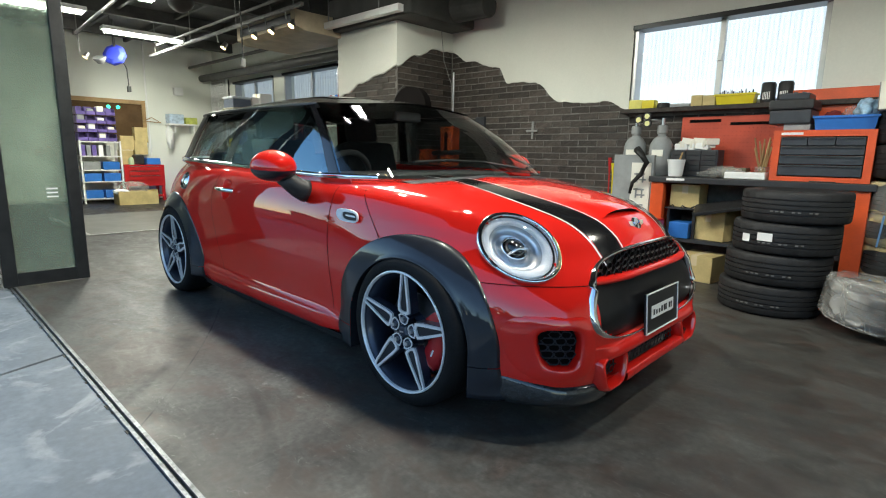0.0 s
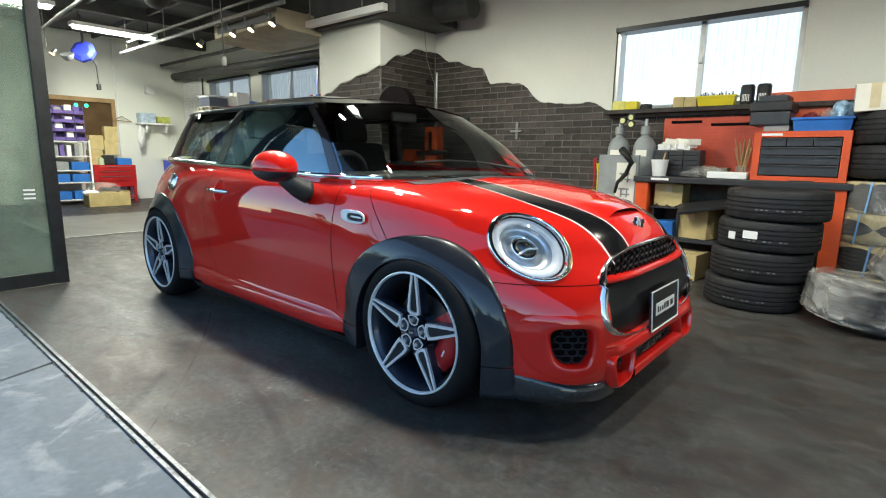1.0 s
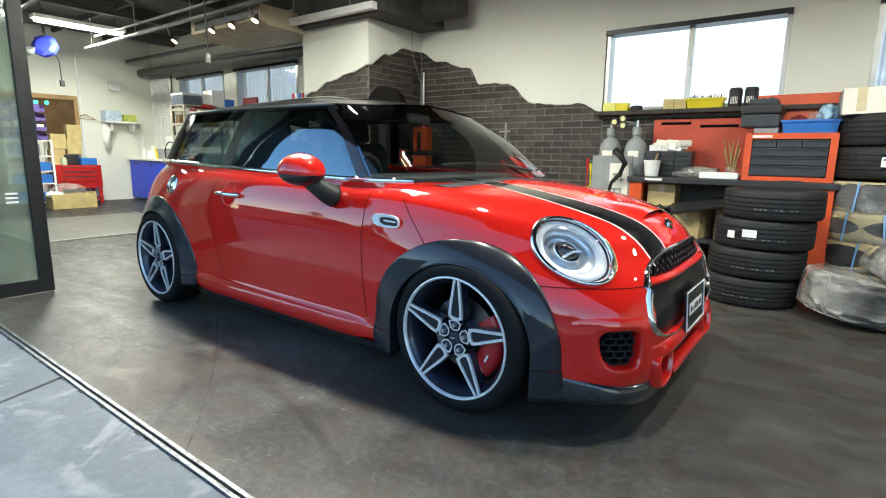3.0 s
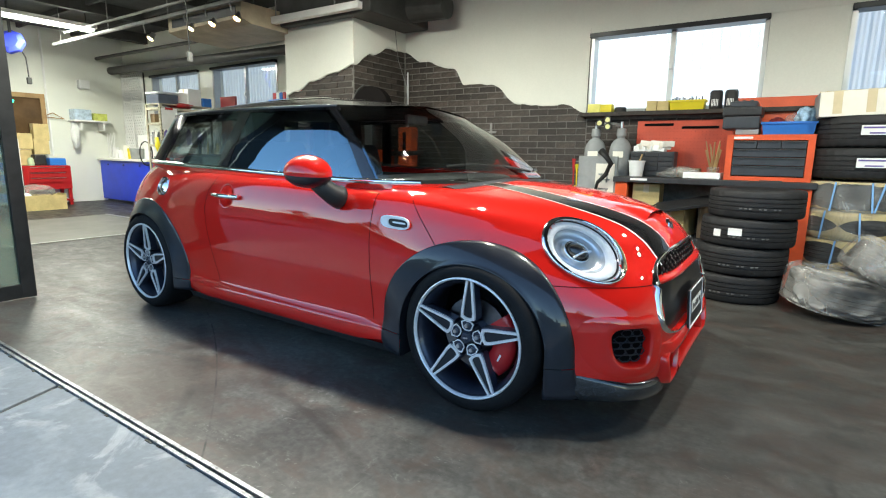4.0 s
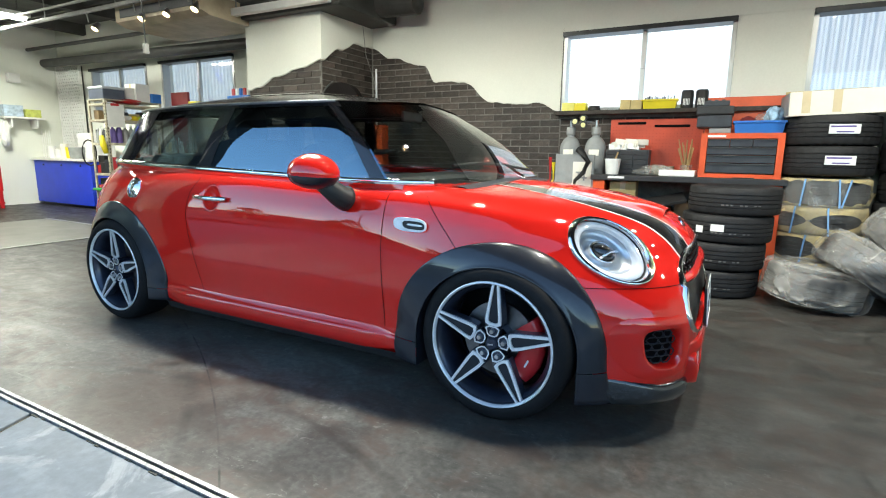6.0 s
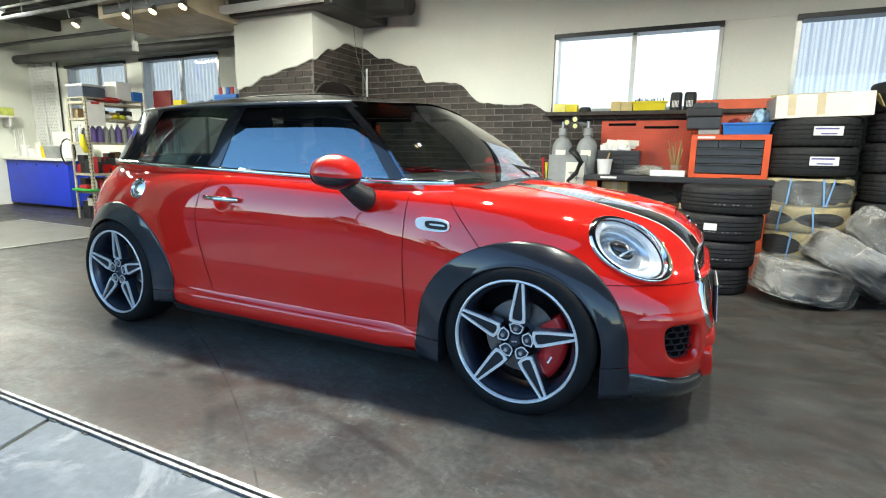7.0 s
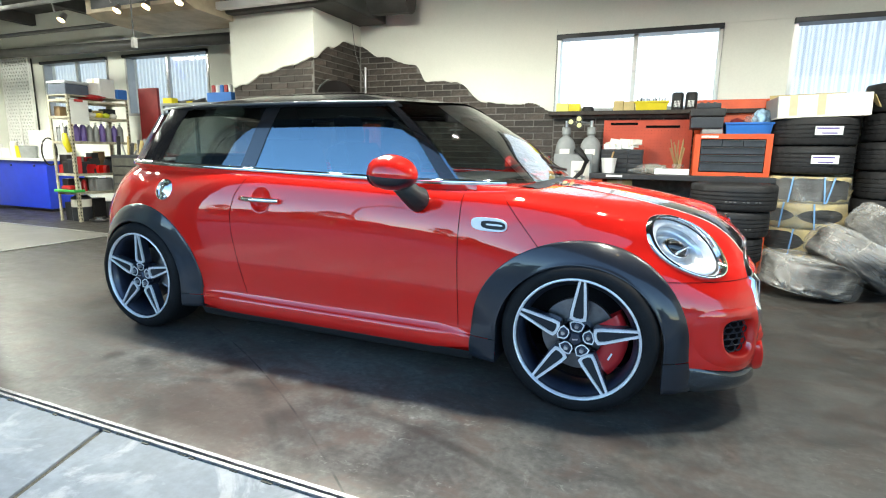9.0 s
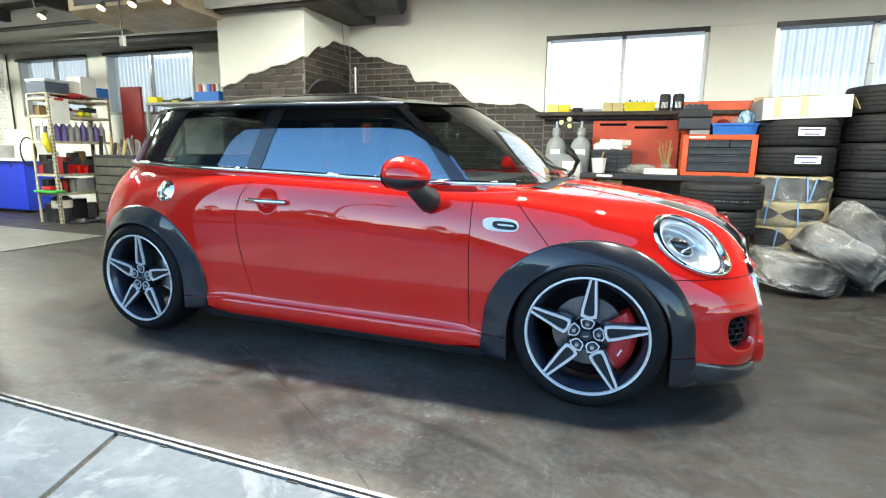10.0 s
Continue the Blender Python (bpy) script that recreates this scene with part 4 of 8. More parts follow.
# red band under the grille: a sloping shelf with a rounded nose, hollow below
rows = []
for y in np.linspace(-0.50, 0.50, 48):
    x = front_x(y, 0.335)
    out = 0.021 * (1 - smooth(0.40, 0.50, abs(y))) - 0.003
    rows.append([(x - 0.030, y, 0.352), (x + 0.004, y, 0.346), (x + 0.55 * out, y, 0.331), (x + 0.88 * out, y, 0.318), (x + out, y, 0.306), (x + 0.94 * out, y, 0.295), (x + 0.6 * out, y, 0.287), (x - 0.05, y, 0.283)])
part("bumper_band", sheet(rows), RED, car, smooth=True)
# a red loop round each small corner opening
for sign in (-1, 1):
    rows = []
    for k, lift in ((1.40, -0.06), (1.36, -0.020), (1.28, 0.002), (1.19, 0.013), (1.09, 0.016), (1.02, 0.010), (0.985, -0.004), (0.965, -0.055)):
        ring = []
        for i in range(48):
            th = 2 * math.pi * i / 48
            c, q = math.cos(th), math.sin(th)
            c, q = math.copysign(abs(c) ** 0.55, c), math.copysign(abs(q) ** 0.55, q)
            y, z = 0.378 + k * (0.078 + 0.014 * q) * c, 0.232 + k * 0.057 * q
            ring.append((front_x(sign * min(y, 0.60), 0.24) + lift + 0.018 * smooth(0.36, 0.50, y) - 0.012 * smooth(0.22, 0.32, z), sign * y, z))
        rows.append(ring)
    part("intake_loop", sheet(rows, closed_u=True), RED, car, smooth=True)
# carbon corner lips
for sign in (-1, 1):
    rows = []
    for y in np.linspace(0.40, 0.80, 26):
        x = front_x(sign * min(y, 0.765), 0.20, 1.6) - 1.4 * max(0, y - 0.765)
        if x < HUB_X + 0.39:
            continue
        n, up = smooth(0.40, 0.50, y), 0.062 * smooth(0.58, 0.80, y)
        rows.append([(x - 0.03, sign * y, 0.206 + up), (x + 0.004 * n, sign * (y + 0.003), 0.200 + up), (x + 0.012 * n, sign * (y + 0.005), 0.186 + 0.7 * up), (x + 0.017 * n, sign * (y + 0.006), 0.160), (x + 0.006 * n, sign * (y + 0.004), 0.130), (x - 0.10 * (1 - 0.8 * smooth(0.6, 0.78, y)), sign * y, 0.118)])
    part("corner_lip", sheet(rows), CARBON, car, "dark carbon corner lip", smooth=True)


BRASS = mat("brass_tint", (0.62, 0.52, 0.34), 0.15, 0.8, vary=0.2, scale=40)


# ---- headlamps ----
def lamp_ring(scale, depth, sign, n=48):
    """A ring round the lamp, laid on the body's skin and evened out."""
    flat, rise = [], []
    for k in range(n):
        a = 2 * math.pi * k / n
        p = LAMP_C + (LAMP_U * 0.616 - LAMP_V * 0.788) * LAMP_A * scale * math.cos(a) + (LAMP_U * 0.788 + LAMP_V * 0.616) * LAMP_B * scale * math.sin(a)
        hit = SKIN.ray_cast(p + LAMP_N * 0.5, -LAMP_N)
        flat.append(p)
        rise.append((hit[0] - p).dot(LAMP_N) if hit[0] is not None else 0.0)
    for _ in range(n // 5):
        rise = [(rise[i - 1] + 2 * rise[i] + rise[(i + 1) % n]) / 4 for i in range(n)]
    out = [p + LAMP_N * (h + depth) for p, h in zip(flat, rise)]
    return [(q.x, q.y * -sign, q.z) for q in out]


for sign in (1, -1):
    ringb = [lamp_ring(k, d, -sign, 64) for k, d in ((1.06, -0.004), (1.055, 0.006), (1.02, 0.013), (0.975, 0.012), (0.945, 0.004), (0.935, -0.012))]
    rows = [[lamp_ring(q, d, -sign, 64)[k] for k in range(21, 49)] for q, d in ((1.035, 0.0125), (0.99, 0.0165), (0.95, 0.0110))]
    part("ring_shade", sheet(rows), GLOSS_BLACK, car, "black upper edge of the headlamp", smooth=True)
    part("headlamp_ring", sheet(ringb, closed_u=True), CHROME, car, "chrome headlamp ring", smooth=True)
    rows = [lamp_ring(k, d, -sign) for k, d in ((0.94, -0.012), (0.92, -0.022), (0.915, -0.03))]
    part("headlamp_bezel", sheet(rows, closed_u=True), PLASTIC, car, "black headlamp bezel", smooth=True)
    rows = [lamp_ring(k, d, -sign) for k, d in ((0.915, -0.030), (0.90, -0.016), (0.86, -0.012), (0.74, -0.016), (0.70, -0.022), (0.68, -0.034))]
    part("daylight_ring", sheet(rows, closed_u=True), LED, car, "white daytime light ring", smooth=True)
    rows = [lamp_ring(k, d, -sign) for k, d in ((0.68, -0.034), (0.64, -0.050), (0.63, -0.052), (0.50, -0.068), (0.49, -0.064), (0.38, -0.080), (0.30, -0.086), (0.01, -0.09))]
    part("headlamp_bowl", sheet(rows, closed_u=True), LAMP_INNER, car, "silver headlamp bowl", smooth=True)
    rows = [lamp_ring(k, d, -sign, 28) for k, d in ((0.34, -0.088), (0.34, -0.050), (0.32, -0.044), (0.28, -0.046), (0.27, -0.055))]
    part("projector_collar", sheet(rows, closed_u=True), CHROME, car, "chrome projector collar", smooth=True)
    rows = [lamp_ring(k, d, -sign, 28) for k, d in ((0.27, -0.055), (0.23, -0.036), (0.15, -0.025), (0.01, -0.021))]
    part("projector_lens", sheet(rows, closed_u=True), GLOSS_BLACK, car, "dark projector lens", smooth=True)
    # upright chrome bracket before the projector and a brass-tinted signal strip under the lens
    bra = [Vector(p) for p in (lamp_ring(0.30, -0.030, -sign, 8)[1], lamp_ring(0.05, -0.016, -sign, 8)[0], lamp_ring(0.32, -0.036, -sign, 8)[6])]
    part("lamp_bracket", tube(bmesh.new(), bra, 0.006, 6), CHROME, car, "chrome lamp bracket", smooth=True)
    low = [k for k in range(64) if 2 <= k <= 12]
    rows = [[lamp_ring(q, d, -sign, 64)[k] for k in low] for q, d in ((1.045, 0.0115), (0.99, 0.0155), (0.955, 0.0105))]
    part("signal_strip", sheet(rows), BRASS, car, "brass-tinted signal strip", smooth=True)
    rows = [lamp_ring(k, d, -sign) for k, d in ((0.945, 0.004), (0.85, 0.011), (0.6, 0.016), (0.3, 0.018), (0.01, 0.019))]
    part("headlamp_lens", sheet(rows, closed_u=True), LENS, car, "clear headlamp lens", smooth=True).visible_shadow = False

# ---- side details ----
for sign in (1, -1):
    # door handle with its cup
    hy = side_y(HANDLE_X, HANDLE_Z)
    handle_lean = math.degrees(math.atan2(side_y(HANDLE_X, HANDLE_Z + 0.05) - side_y(HANDLE_X, HANDLE_Z - 0.05), 0.1))
    part("handle_cup", lathe([(0, -0.026), (0.025, -0.024), (0.045, -0.017), (0.056, -0.007), (0.061, -0.001), (0.065, 0.0012), (0.069, 0.0005)], 40, pose(HANDLE_X, sign * hy, HANDLE_Z, 90 * sign - sign * handle_lean, 0, 0)), RED, car, smooth=True)
    grip = [(-0.45 + 0.03 * k, sign * (hy - 0.012 - 0.022 * math.sin(math.pi * k / 8)), 0.803 - 0.0005 * k) for k in range(9)]
    part("door_handle", tube(bmesh.new(), grip, 0.0125, 10), CHROME, car, "chrome door handle", smooth=True)
    # fuel cap on the right, plain on the left
    if sign == 1:
        fy = side_y(-1.03, 0.82)
        lean = math.degrees(math.atan2(side_y(-1.03, 0.87) - side_y(-1.03, 0.77), 0.1))
        part("fuel_cap", lathe([(0.062, -0.004), (0.060, 0.008), (0.050, 0.012), (0.046, 0.006), (0.034, 0.008), (0.022, 0.016), (0, 0.016)], 36, pose(-1.03, fy - 0.001, 0.82, 90 - lean, 0, 0)), CHROME, car, "chrome fuel cap", smooth=True)
    # side badge: satin hexagon frame round a dark insert
    by = side_y(0.87, 0.752) - 0.003
    def capsule(cx, cz, w, h, n=28):
        pts = []
        for k in range(n):
            th = 2 * math.pi * k / n
            c, q = math.cos(th), math.sin(th)
            pts.append((cx + w * math.copysign(abs(c) ** 0.6, c), cz + h * math.copysign(abs(q) ** 0.7, q) - 0.05 * w * c))
        return pts

    outer, inner = capsule(0.868, 0.753, 0.078, 0.028), capsule(0.886, 0.751, 0.054, 0.0175)
    flat = Matrix(((1, 0, 0, 0), (0, 0, -sign, sign * by), (0, 1, 0, 0), (0, 0, 0, 1)))
    part("side_badge", loop_frame(outer, inner, 0.008, flat), BADGE, car, "satin chrome side badge")
    part("badge_insert", prism(inner, 0.003, flat), PLASTIC, car, "dark badge insert")
    part("insert_bar", prism(capsule(0.890, 0.752, 0.036, 0.004), 0.005, flat), BADGE, car, "plain silver bar")
    # mirror: red cap, black base and stalk
    mc = Vector((0.480, sign * -0.945, 0.955))
    shell = bmesh.new()
    bmesh.ops.create_icosphere(shell, subdivisions=4, radius=1.0)
    for v in shell.verts:
        p = v.co
        v.co = Vector((p.x * 0.118 * (1 if p.x > 0 else 0.72), p.y * 0.105, p.z * 0.080 * (1.0 if p.z > 0 else 0.85)))
    bmesh.ops.bisect_plane(shell, geom=shell.verts[:] + shell.edges[:] + shell.faces[:], plane_co=(-0.06, 0, 0), plane_no=(-1, 0, 0), clear_outer=True)
    bmesh.ops.bisect_plane(shell, geom=shell.verts[:] + shell.edges[:] + shell.faces[:], plane_co=(0, 0, -0.008), plane_no=(0, 0.0, 1))
    turn = Matrix.Translation(mc) @ pose(0, 0, 0, 0, 4, -10 * sign)
    lower = shell.copy()
    bmesh.ops.delete(lower, geom=[f for f in lower.faces if f.calc_center_median().z > -0.008], context="FACES")
    bmesh.ops.delete(shell, geom=[f for f in shell.faces if f.calc_center_median().z < -0.008], context="FACES")
    bmesh.ops.transform(lower, matrix=turn, verts=lower.verts)
    bmesh.ops.transform(shell, matrix=turn, verts=shell.verts)
    cap = part("mirror_cap", shell, RED, car, smooth=True)
    part("mirror_base", lower, CLADDING, car, "black mirror base", smooth=True)
    part("mirror_glass", lathe([(0, 0), (0.082, 0)], 28, turn @ pose(-0.058, 0, 0, 0, 90, 0) @ Matrix.Diagonal((0.78, 1.05, 1, 1))), CHROME, car, "mirror glass")
    stalk = tube(bmesh.new(), [mc + Vector((0.02, sign * 0.02, -0.030)), mc + Vector((0.045, sign * 0.06, -0.070)), mc + Vector((0.058, sign * 0.090, -0.095)), mc + Vector((0.062, sign * 0.115, -0.108)), mc + Vector((0.063, sign * 0.13, -0.112))], lambda t: 0.040 + 0.016 * t, 16)
    part("mirror_stalk", stalk, PLASTIC, car, "black mirror stalk", smooth=True)
    # wiper at the foot of the windscreen
w1 = tube(bmesh.new(), [(0.98, 0.30, 0.955), (0.90, 0.10, 0.985), (0.86, -0.15, 0.995), (0.84, -0.38, 0.985)], 0.008, 6)
part("wiper", w1, PLASTIC, car, "black wiper")
w2 = tube(bmesh.new(), [(0.93, 0.46, 0.955), (0.88, 0.62, 0.95), (0.74, 0.50, 1.03)], 0.008, 6)
part("wiper", w2, PLASTIC, car, "black wiper")
# cowl panel under the windscreen
rows = []
for y in np.linspace(-0.56, 0.56, 36):
    p = cab_point(front_f(min(0.97, abs(y) / 0.75)), 0.01)
    rows.append([(p.x + d, y, top_z(min(p.x + d, 1.06), y) + h) for d, h in ((-0.03, 0.004), (0.0, 0.006), (0.03, 0.005), (0.055, 0.001))])
part("cowl", sheet(rows), SLOT, car, "black cowl panel", smooth=True)
# tail lamp on the right rear corner
for sign in (1, -1):
    rows = []
    for z in np.linspace(0.66, 0.86, 8):
        rows.append([(x, sign * (side_y(x, z, -0.5) - 0.004), z) for x in np.linspace(-1.80, -1.70, 6)])
    part("tail_lamp", sheet(rows), CALIPER, car, "red tail lamp", smooth=True)

# ---- cabin inside ----
part("dashboard", box(0.28, 0.74, -0.57, 0.57, 0.70, 0.925, 0.05), SEAT, car, "black dashboard", smooth=True)
part("cabin_floor", box(-1.5, 0.8, -0.68, 0.68, 0.28, 0.34), SEAT, car)
for sign in (1, -1):
    part("door_card", box(-0.95, 0.50, sign * 0.66 - 0.02, sign * 0.66 + 0.02, 0.3, 0.90), SEAT, car, "dark inner door card")
    part("front_seat", box(-0.45, 0.10, sign * 0.36 - 0.25, sign * 0.36 + 0.25, 0.36, 0.58, 0.06), SEAT, car, "black front seat", smooth=True)
    part("seat_back", box(-0.09, 0.09, sign * 0.36 - 0.24, sign * 0.36 + 0.24, -0.05, 0.56, 0.06, pose(-0.38, 0, 0.56, 0, -16, 0)), SEAT, car, "black seat back", smooth=True)
    part("headrest", box(-0.05, 0.05, sign * 0.36 - 0.13, sign * 0.36 + 0.13, -0.09, 0.10, 0.045, pose(-0.56, 0, 1.19, 0, -10, 0)), SEAT, car, "black headrest", smooth=True)
part("rear_seat", box(-1.25, -1.0, -0.55, 0.55, 0.40, 1.02, 0.06), SEAT, car, "black rear seat", smooth=True)
part("steering_wheel", tube(bmesh.new(), [Vector((0.22 + 0.06 * math.sin(a), -0.36 + 0.18 * math.cos(a), 0.86 + 0.17 * math.sin(a))) for a in np.linspace(0, 2 * math.pi, 25)[:-1]], 0.017, 8, closed=True), SEAT, car, "black steering wheel", smooth=True)
part("inner_mirror", box(0.36, 0.385, -0.10, 0.10, 1.215, 1.27, 0.012), SEAT, car, "black inner mirror")

# ---- wheels ----
def wheel(hx, sign, front):
    # local z points outwards from the car
    base = Matrix.Translation((hx, sign * HUB_Y, HUB_Z)) @ (pose(0, 0, 0, 90, 0, 0) if sign < 0 else pose(0, 0, 0, -90, 0, 0))
    w = part("wheel", lathe([(0.238, -0.20), (0.243, -0.19), (0.236, -0.17), (0.225, -0.10), (0.218, -0.03), (0.230, -0.006), (0.242, 0.008)], 64, base), GUNMETAL, car, "gunmetal five-spoke alloy wheel", smooth=True)
    part("tyre", lathe([(0.240, -0.205), (0.262, -0.215), (0.295, -0.205), (0.310, -0.190), (0.3145, -0.165), (0.315, -0.10), (0.3145, -0.03), (0.309, -0.004), (0.292, 0.014), (0.272, 0.019), (0.256, 0.017), (0.248, 0.010), (0.236, 0.002)], 72, base), ROAD_TYRE, w, "black low-profile tyre", smooth=True)
    part("rim_lip", lathe([(0.241, 0.004), (0.2430, 0.0175), (0.2475, 0.0205), (0.2515, 0.019), (0.2535, 0.012)], 72, base), ALLOY, w, "machined rim lip", smooth=True)
    for k in range(5):
        a = base @ pose(0, 0, 0, 0, 0, 90 + 72 * k + (-4.0 if front else -3.0))
        lean = a @ pose(0, 0, -0.008, 0, -4.4, 0)
        half_out = [(0.076, 0.016), (0.083, 0.0325), (0.110, 0.0320), (0.250, 0.0135)]
        half_in = [(0.0860, 0.0095), (0.0915, 0.0205), (0.112, 0.0205), (0.2490, 0.0042)]
        out = [(r, -y) for r, y in half_out] + [(r, y) for r, y in half_out[::-1]]
        inn = [(r, -y) for r, y in half_in] + [(r, y) for r, y in half_in[::-1]]
        sp = part("spoke", prism([(r, y * 1.15) for r, y in out], 0.040, a @ pose(0, 0, -0.054, 0, -4.4, 0)), GUNMETAL, w)
        part("spoke_slot", prism(inn, 0.003, lean @ pose(0, 0, -0.006)), SLOT, w, "dark spoke slot")
        part("machined_face", loop_frame(out, inn, 0.016, lean @ pose(0, 0, -0.012)), ALLOY, w, "machined spoke face")
        pad_o = [(0.030, -0.010), (0.038, -0.022), (0.064, -0.030), (0.074, -0.015), (0.074, 0.015), (0.064, 0.030), (0.038, 0.022), (0.030, 0.010)]
        pad_i = [(0.052 + (r - 0.052) * 0.80, y * 0.82) for r, y in pad_o]
        part("bolt_pad", prism(pad_o, 0.030, lean @ pose(0, 0, -0.030)), GUNMETAL, w, "dark bolt pad")
        part("pad_edge", loop_frame(pad_o, pad_i, 0.006, lean @ pose(0, 0, -0.002)), ALLOY, w, "machined pad edge")
        part("wheel_bolt", lathe([(0.0, 0.012), (0.008, 0.012), (0.0095, 0.0), (0.0095, -0.01)], 10, lean @ pose(0.054, 0, 0.002)), SATIN, w, "steel wheel bolt")
    part("hub_cap", lathe([(0, 0.006), (0.022, 0.005), (0.024, 0.004), (0.030, -0.004), (0.033, -0.012), (0.033, -0.04)], 5, base @ pose(0, 0, 0, 0, 0, 54)), GUNMETAL, w, "dark five-sided hub cap")
    part("cap_mark", box(-0.011, 0.011, -0.003, 0.003, 0.0062, 0.0072, 0, base @ pose(0, 0, 0, 0, 0, 8)), SATIN, w, "plain silver mark")
    part("hub_barrel", lathe([(0.07, -0.03), (0.075, -0.10), (0, -0.10)], 24, base), GUNMETAL, w)
    part("brake_disc", lathe([(0.06, -0.075), (0.150, -0.075), (0.150, -0.10), (0.06, -0.10)], 48, base), DISC, car, "steel brake disc")
    cal = []
    for i in range(15):
        t = radians(-42 + 84 * i / 14) if front else radians(-30 + 60 * i / 14)
        cal.append([(r * math.cos(t), r * math.sin(t), z) for r, z in ((0.100, -0.052), (0.112, -0.040), (0.165, -0.036), (0.196, -0.046), (0.200, -0.10), (0.12, -0.12))])
    flip = base @ pose(0, 0, 0, 0, 0, (-6 if front else 10))
    cb = sheet([[flip @ Vector(p) for p in row] for row in cal])
    cb.faces.new([v for v in cb.verts][0:6])
    cal_ob = part("brake_caliper", cb, CALIPER if front else DISC, car, "red brake caliper" if front else "grey brake caliper", smooth=True)
    if front:
        part("caliper_mark", box(-0.0035, 0.0035, -0.016, 0.016, 0, 0.002, 0, flip @ pose(0.150 * math.cos(-0.35), 0.150 * math.sin(-0.35), -0.036, 0, 0, -20)), WHITE, cal_ob, "plain white mark")


for hx, front in ((HUB_X, True), (-HUB_X, False)):
    wheel(hx, -1, front)
    wheel(hx, 1, front)


# ---- the building ----
WALL_Y, CEIL, LEFT, RIGHT, HEAD = 3.09, 3.25, -9.6, 6.2, 2.42
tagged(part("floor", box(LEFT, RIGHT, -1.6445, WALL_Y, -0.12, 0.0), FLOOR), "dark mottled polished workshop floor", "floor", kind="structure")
tagged(part("ground", box(-400, 400, -400, 60, -0.60, -0.14), ASPHALT), "grey ground around the workshop", "ground", kind="structure")
tagged(part("ceiling", box(LEFT, RIGHT, -1.9, WALL_Y + 0.2, CEIL, CEIL + 0.15), CEILING), "black painted ceiling", "ceiling", kind="structure")
wall_piece("wall_west", LEFT - 0.2, LEFT, -1.9, WALL_Y + 0.2, -0.1, CEIL)
wall_piece("wall_east", RIGHT, RIGHT + 0.2, -1.9, WALL_Y + 0.2, -0.1, CEIL)
tagged(part("front_header", box(LEFT, RIGHT, -1.95, -1.75, HEAD, CEIL + 0.3, 0.01), FRAME), "dark header over the wide shop opening", "wall", kind="structure")
tagged(part("header_soffit", box(LEFT, RIGHT, -1.745, -1.60, 2.64, CEIL - 0.002, 0.004), FRAME), "dark soffit behind the shop header", "wall", kind="structure")
# dark shopfront beside the opening, with one tall glazed bay
for x0, x1, z0, z1 in ((LEFT, -6.4, -0.1, HEAD), (-4.5, -2.135, -0.1, HEAD), (-6.4, -4.5, -0.1, 0.35)):
    wall_piece("wall_south", x0, x1, -1.93, -1.76, z0, z1 - 0.002, FRAME, "dark panelled shopfront wall")
bay = thing("window_5", "tall glazed bay with dark frame in the shopfront", "window", (-5.45, -1.85, 0.35), kind="structure")
for x in (-6.39, -5.48, -4.55):
    part("mullion", box(x, x + 0.05, -1.88, -1.82, 0.35, HEAD - 0.004), FRAME, bay)
for x0, x1 in ((-6.34, -5.48), (-5.43, -4.55)):
    part("pane", box(x0, x1, -1.854, -1.846, 0.35, HEAD - 0.004), DOOR_GLASS, bay)
# back wall with four windows
WINS = [(-8.50, -6.85, 1.55, 2.47), (-6.45, -4.70, 1.55, 2.47), (0.33, 1.93, 1.50, 2.30), (2.50, 4.10, 1.50, 2.30)]
wb = bmesh.new()
edges = [LEFT] + [v for w in WINS for v in w[:2]] + [RIGHT]
for a, b in zip(edges[0::2], edges[1::2]):
    block(wb, a, b, WALL_Y, WALL_Y + 0.2, -0.1, CEIL)
for x0, x1, z0, z1 in WINS:
    block(wb, x0, x1, WALL_Y, WALL_Y + 0.2, -0.1, z0)
    block(wb, x0, x1, WALL_Y, WALL_Y + 0.2, z1, CEIL)
tagged(part("wall_north", wb, PLASTER), "white plastered back wall with windows", "wall", kind="structure")


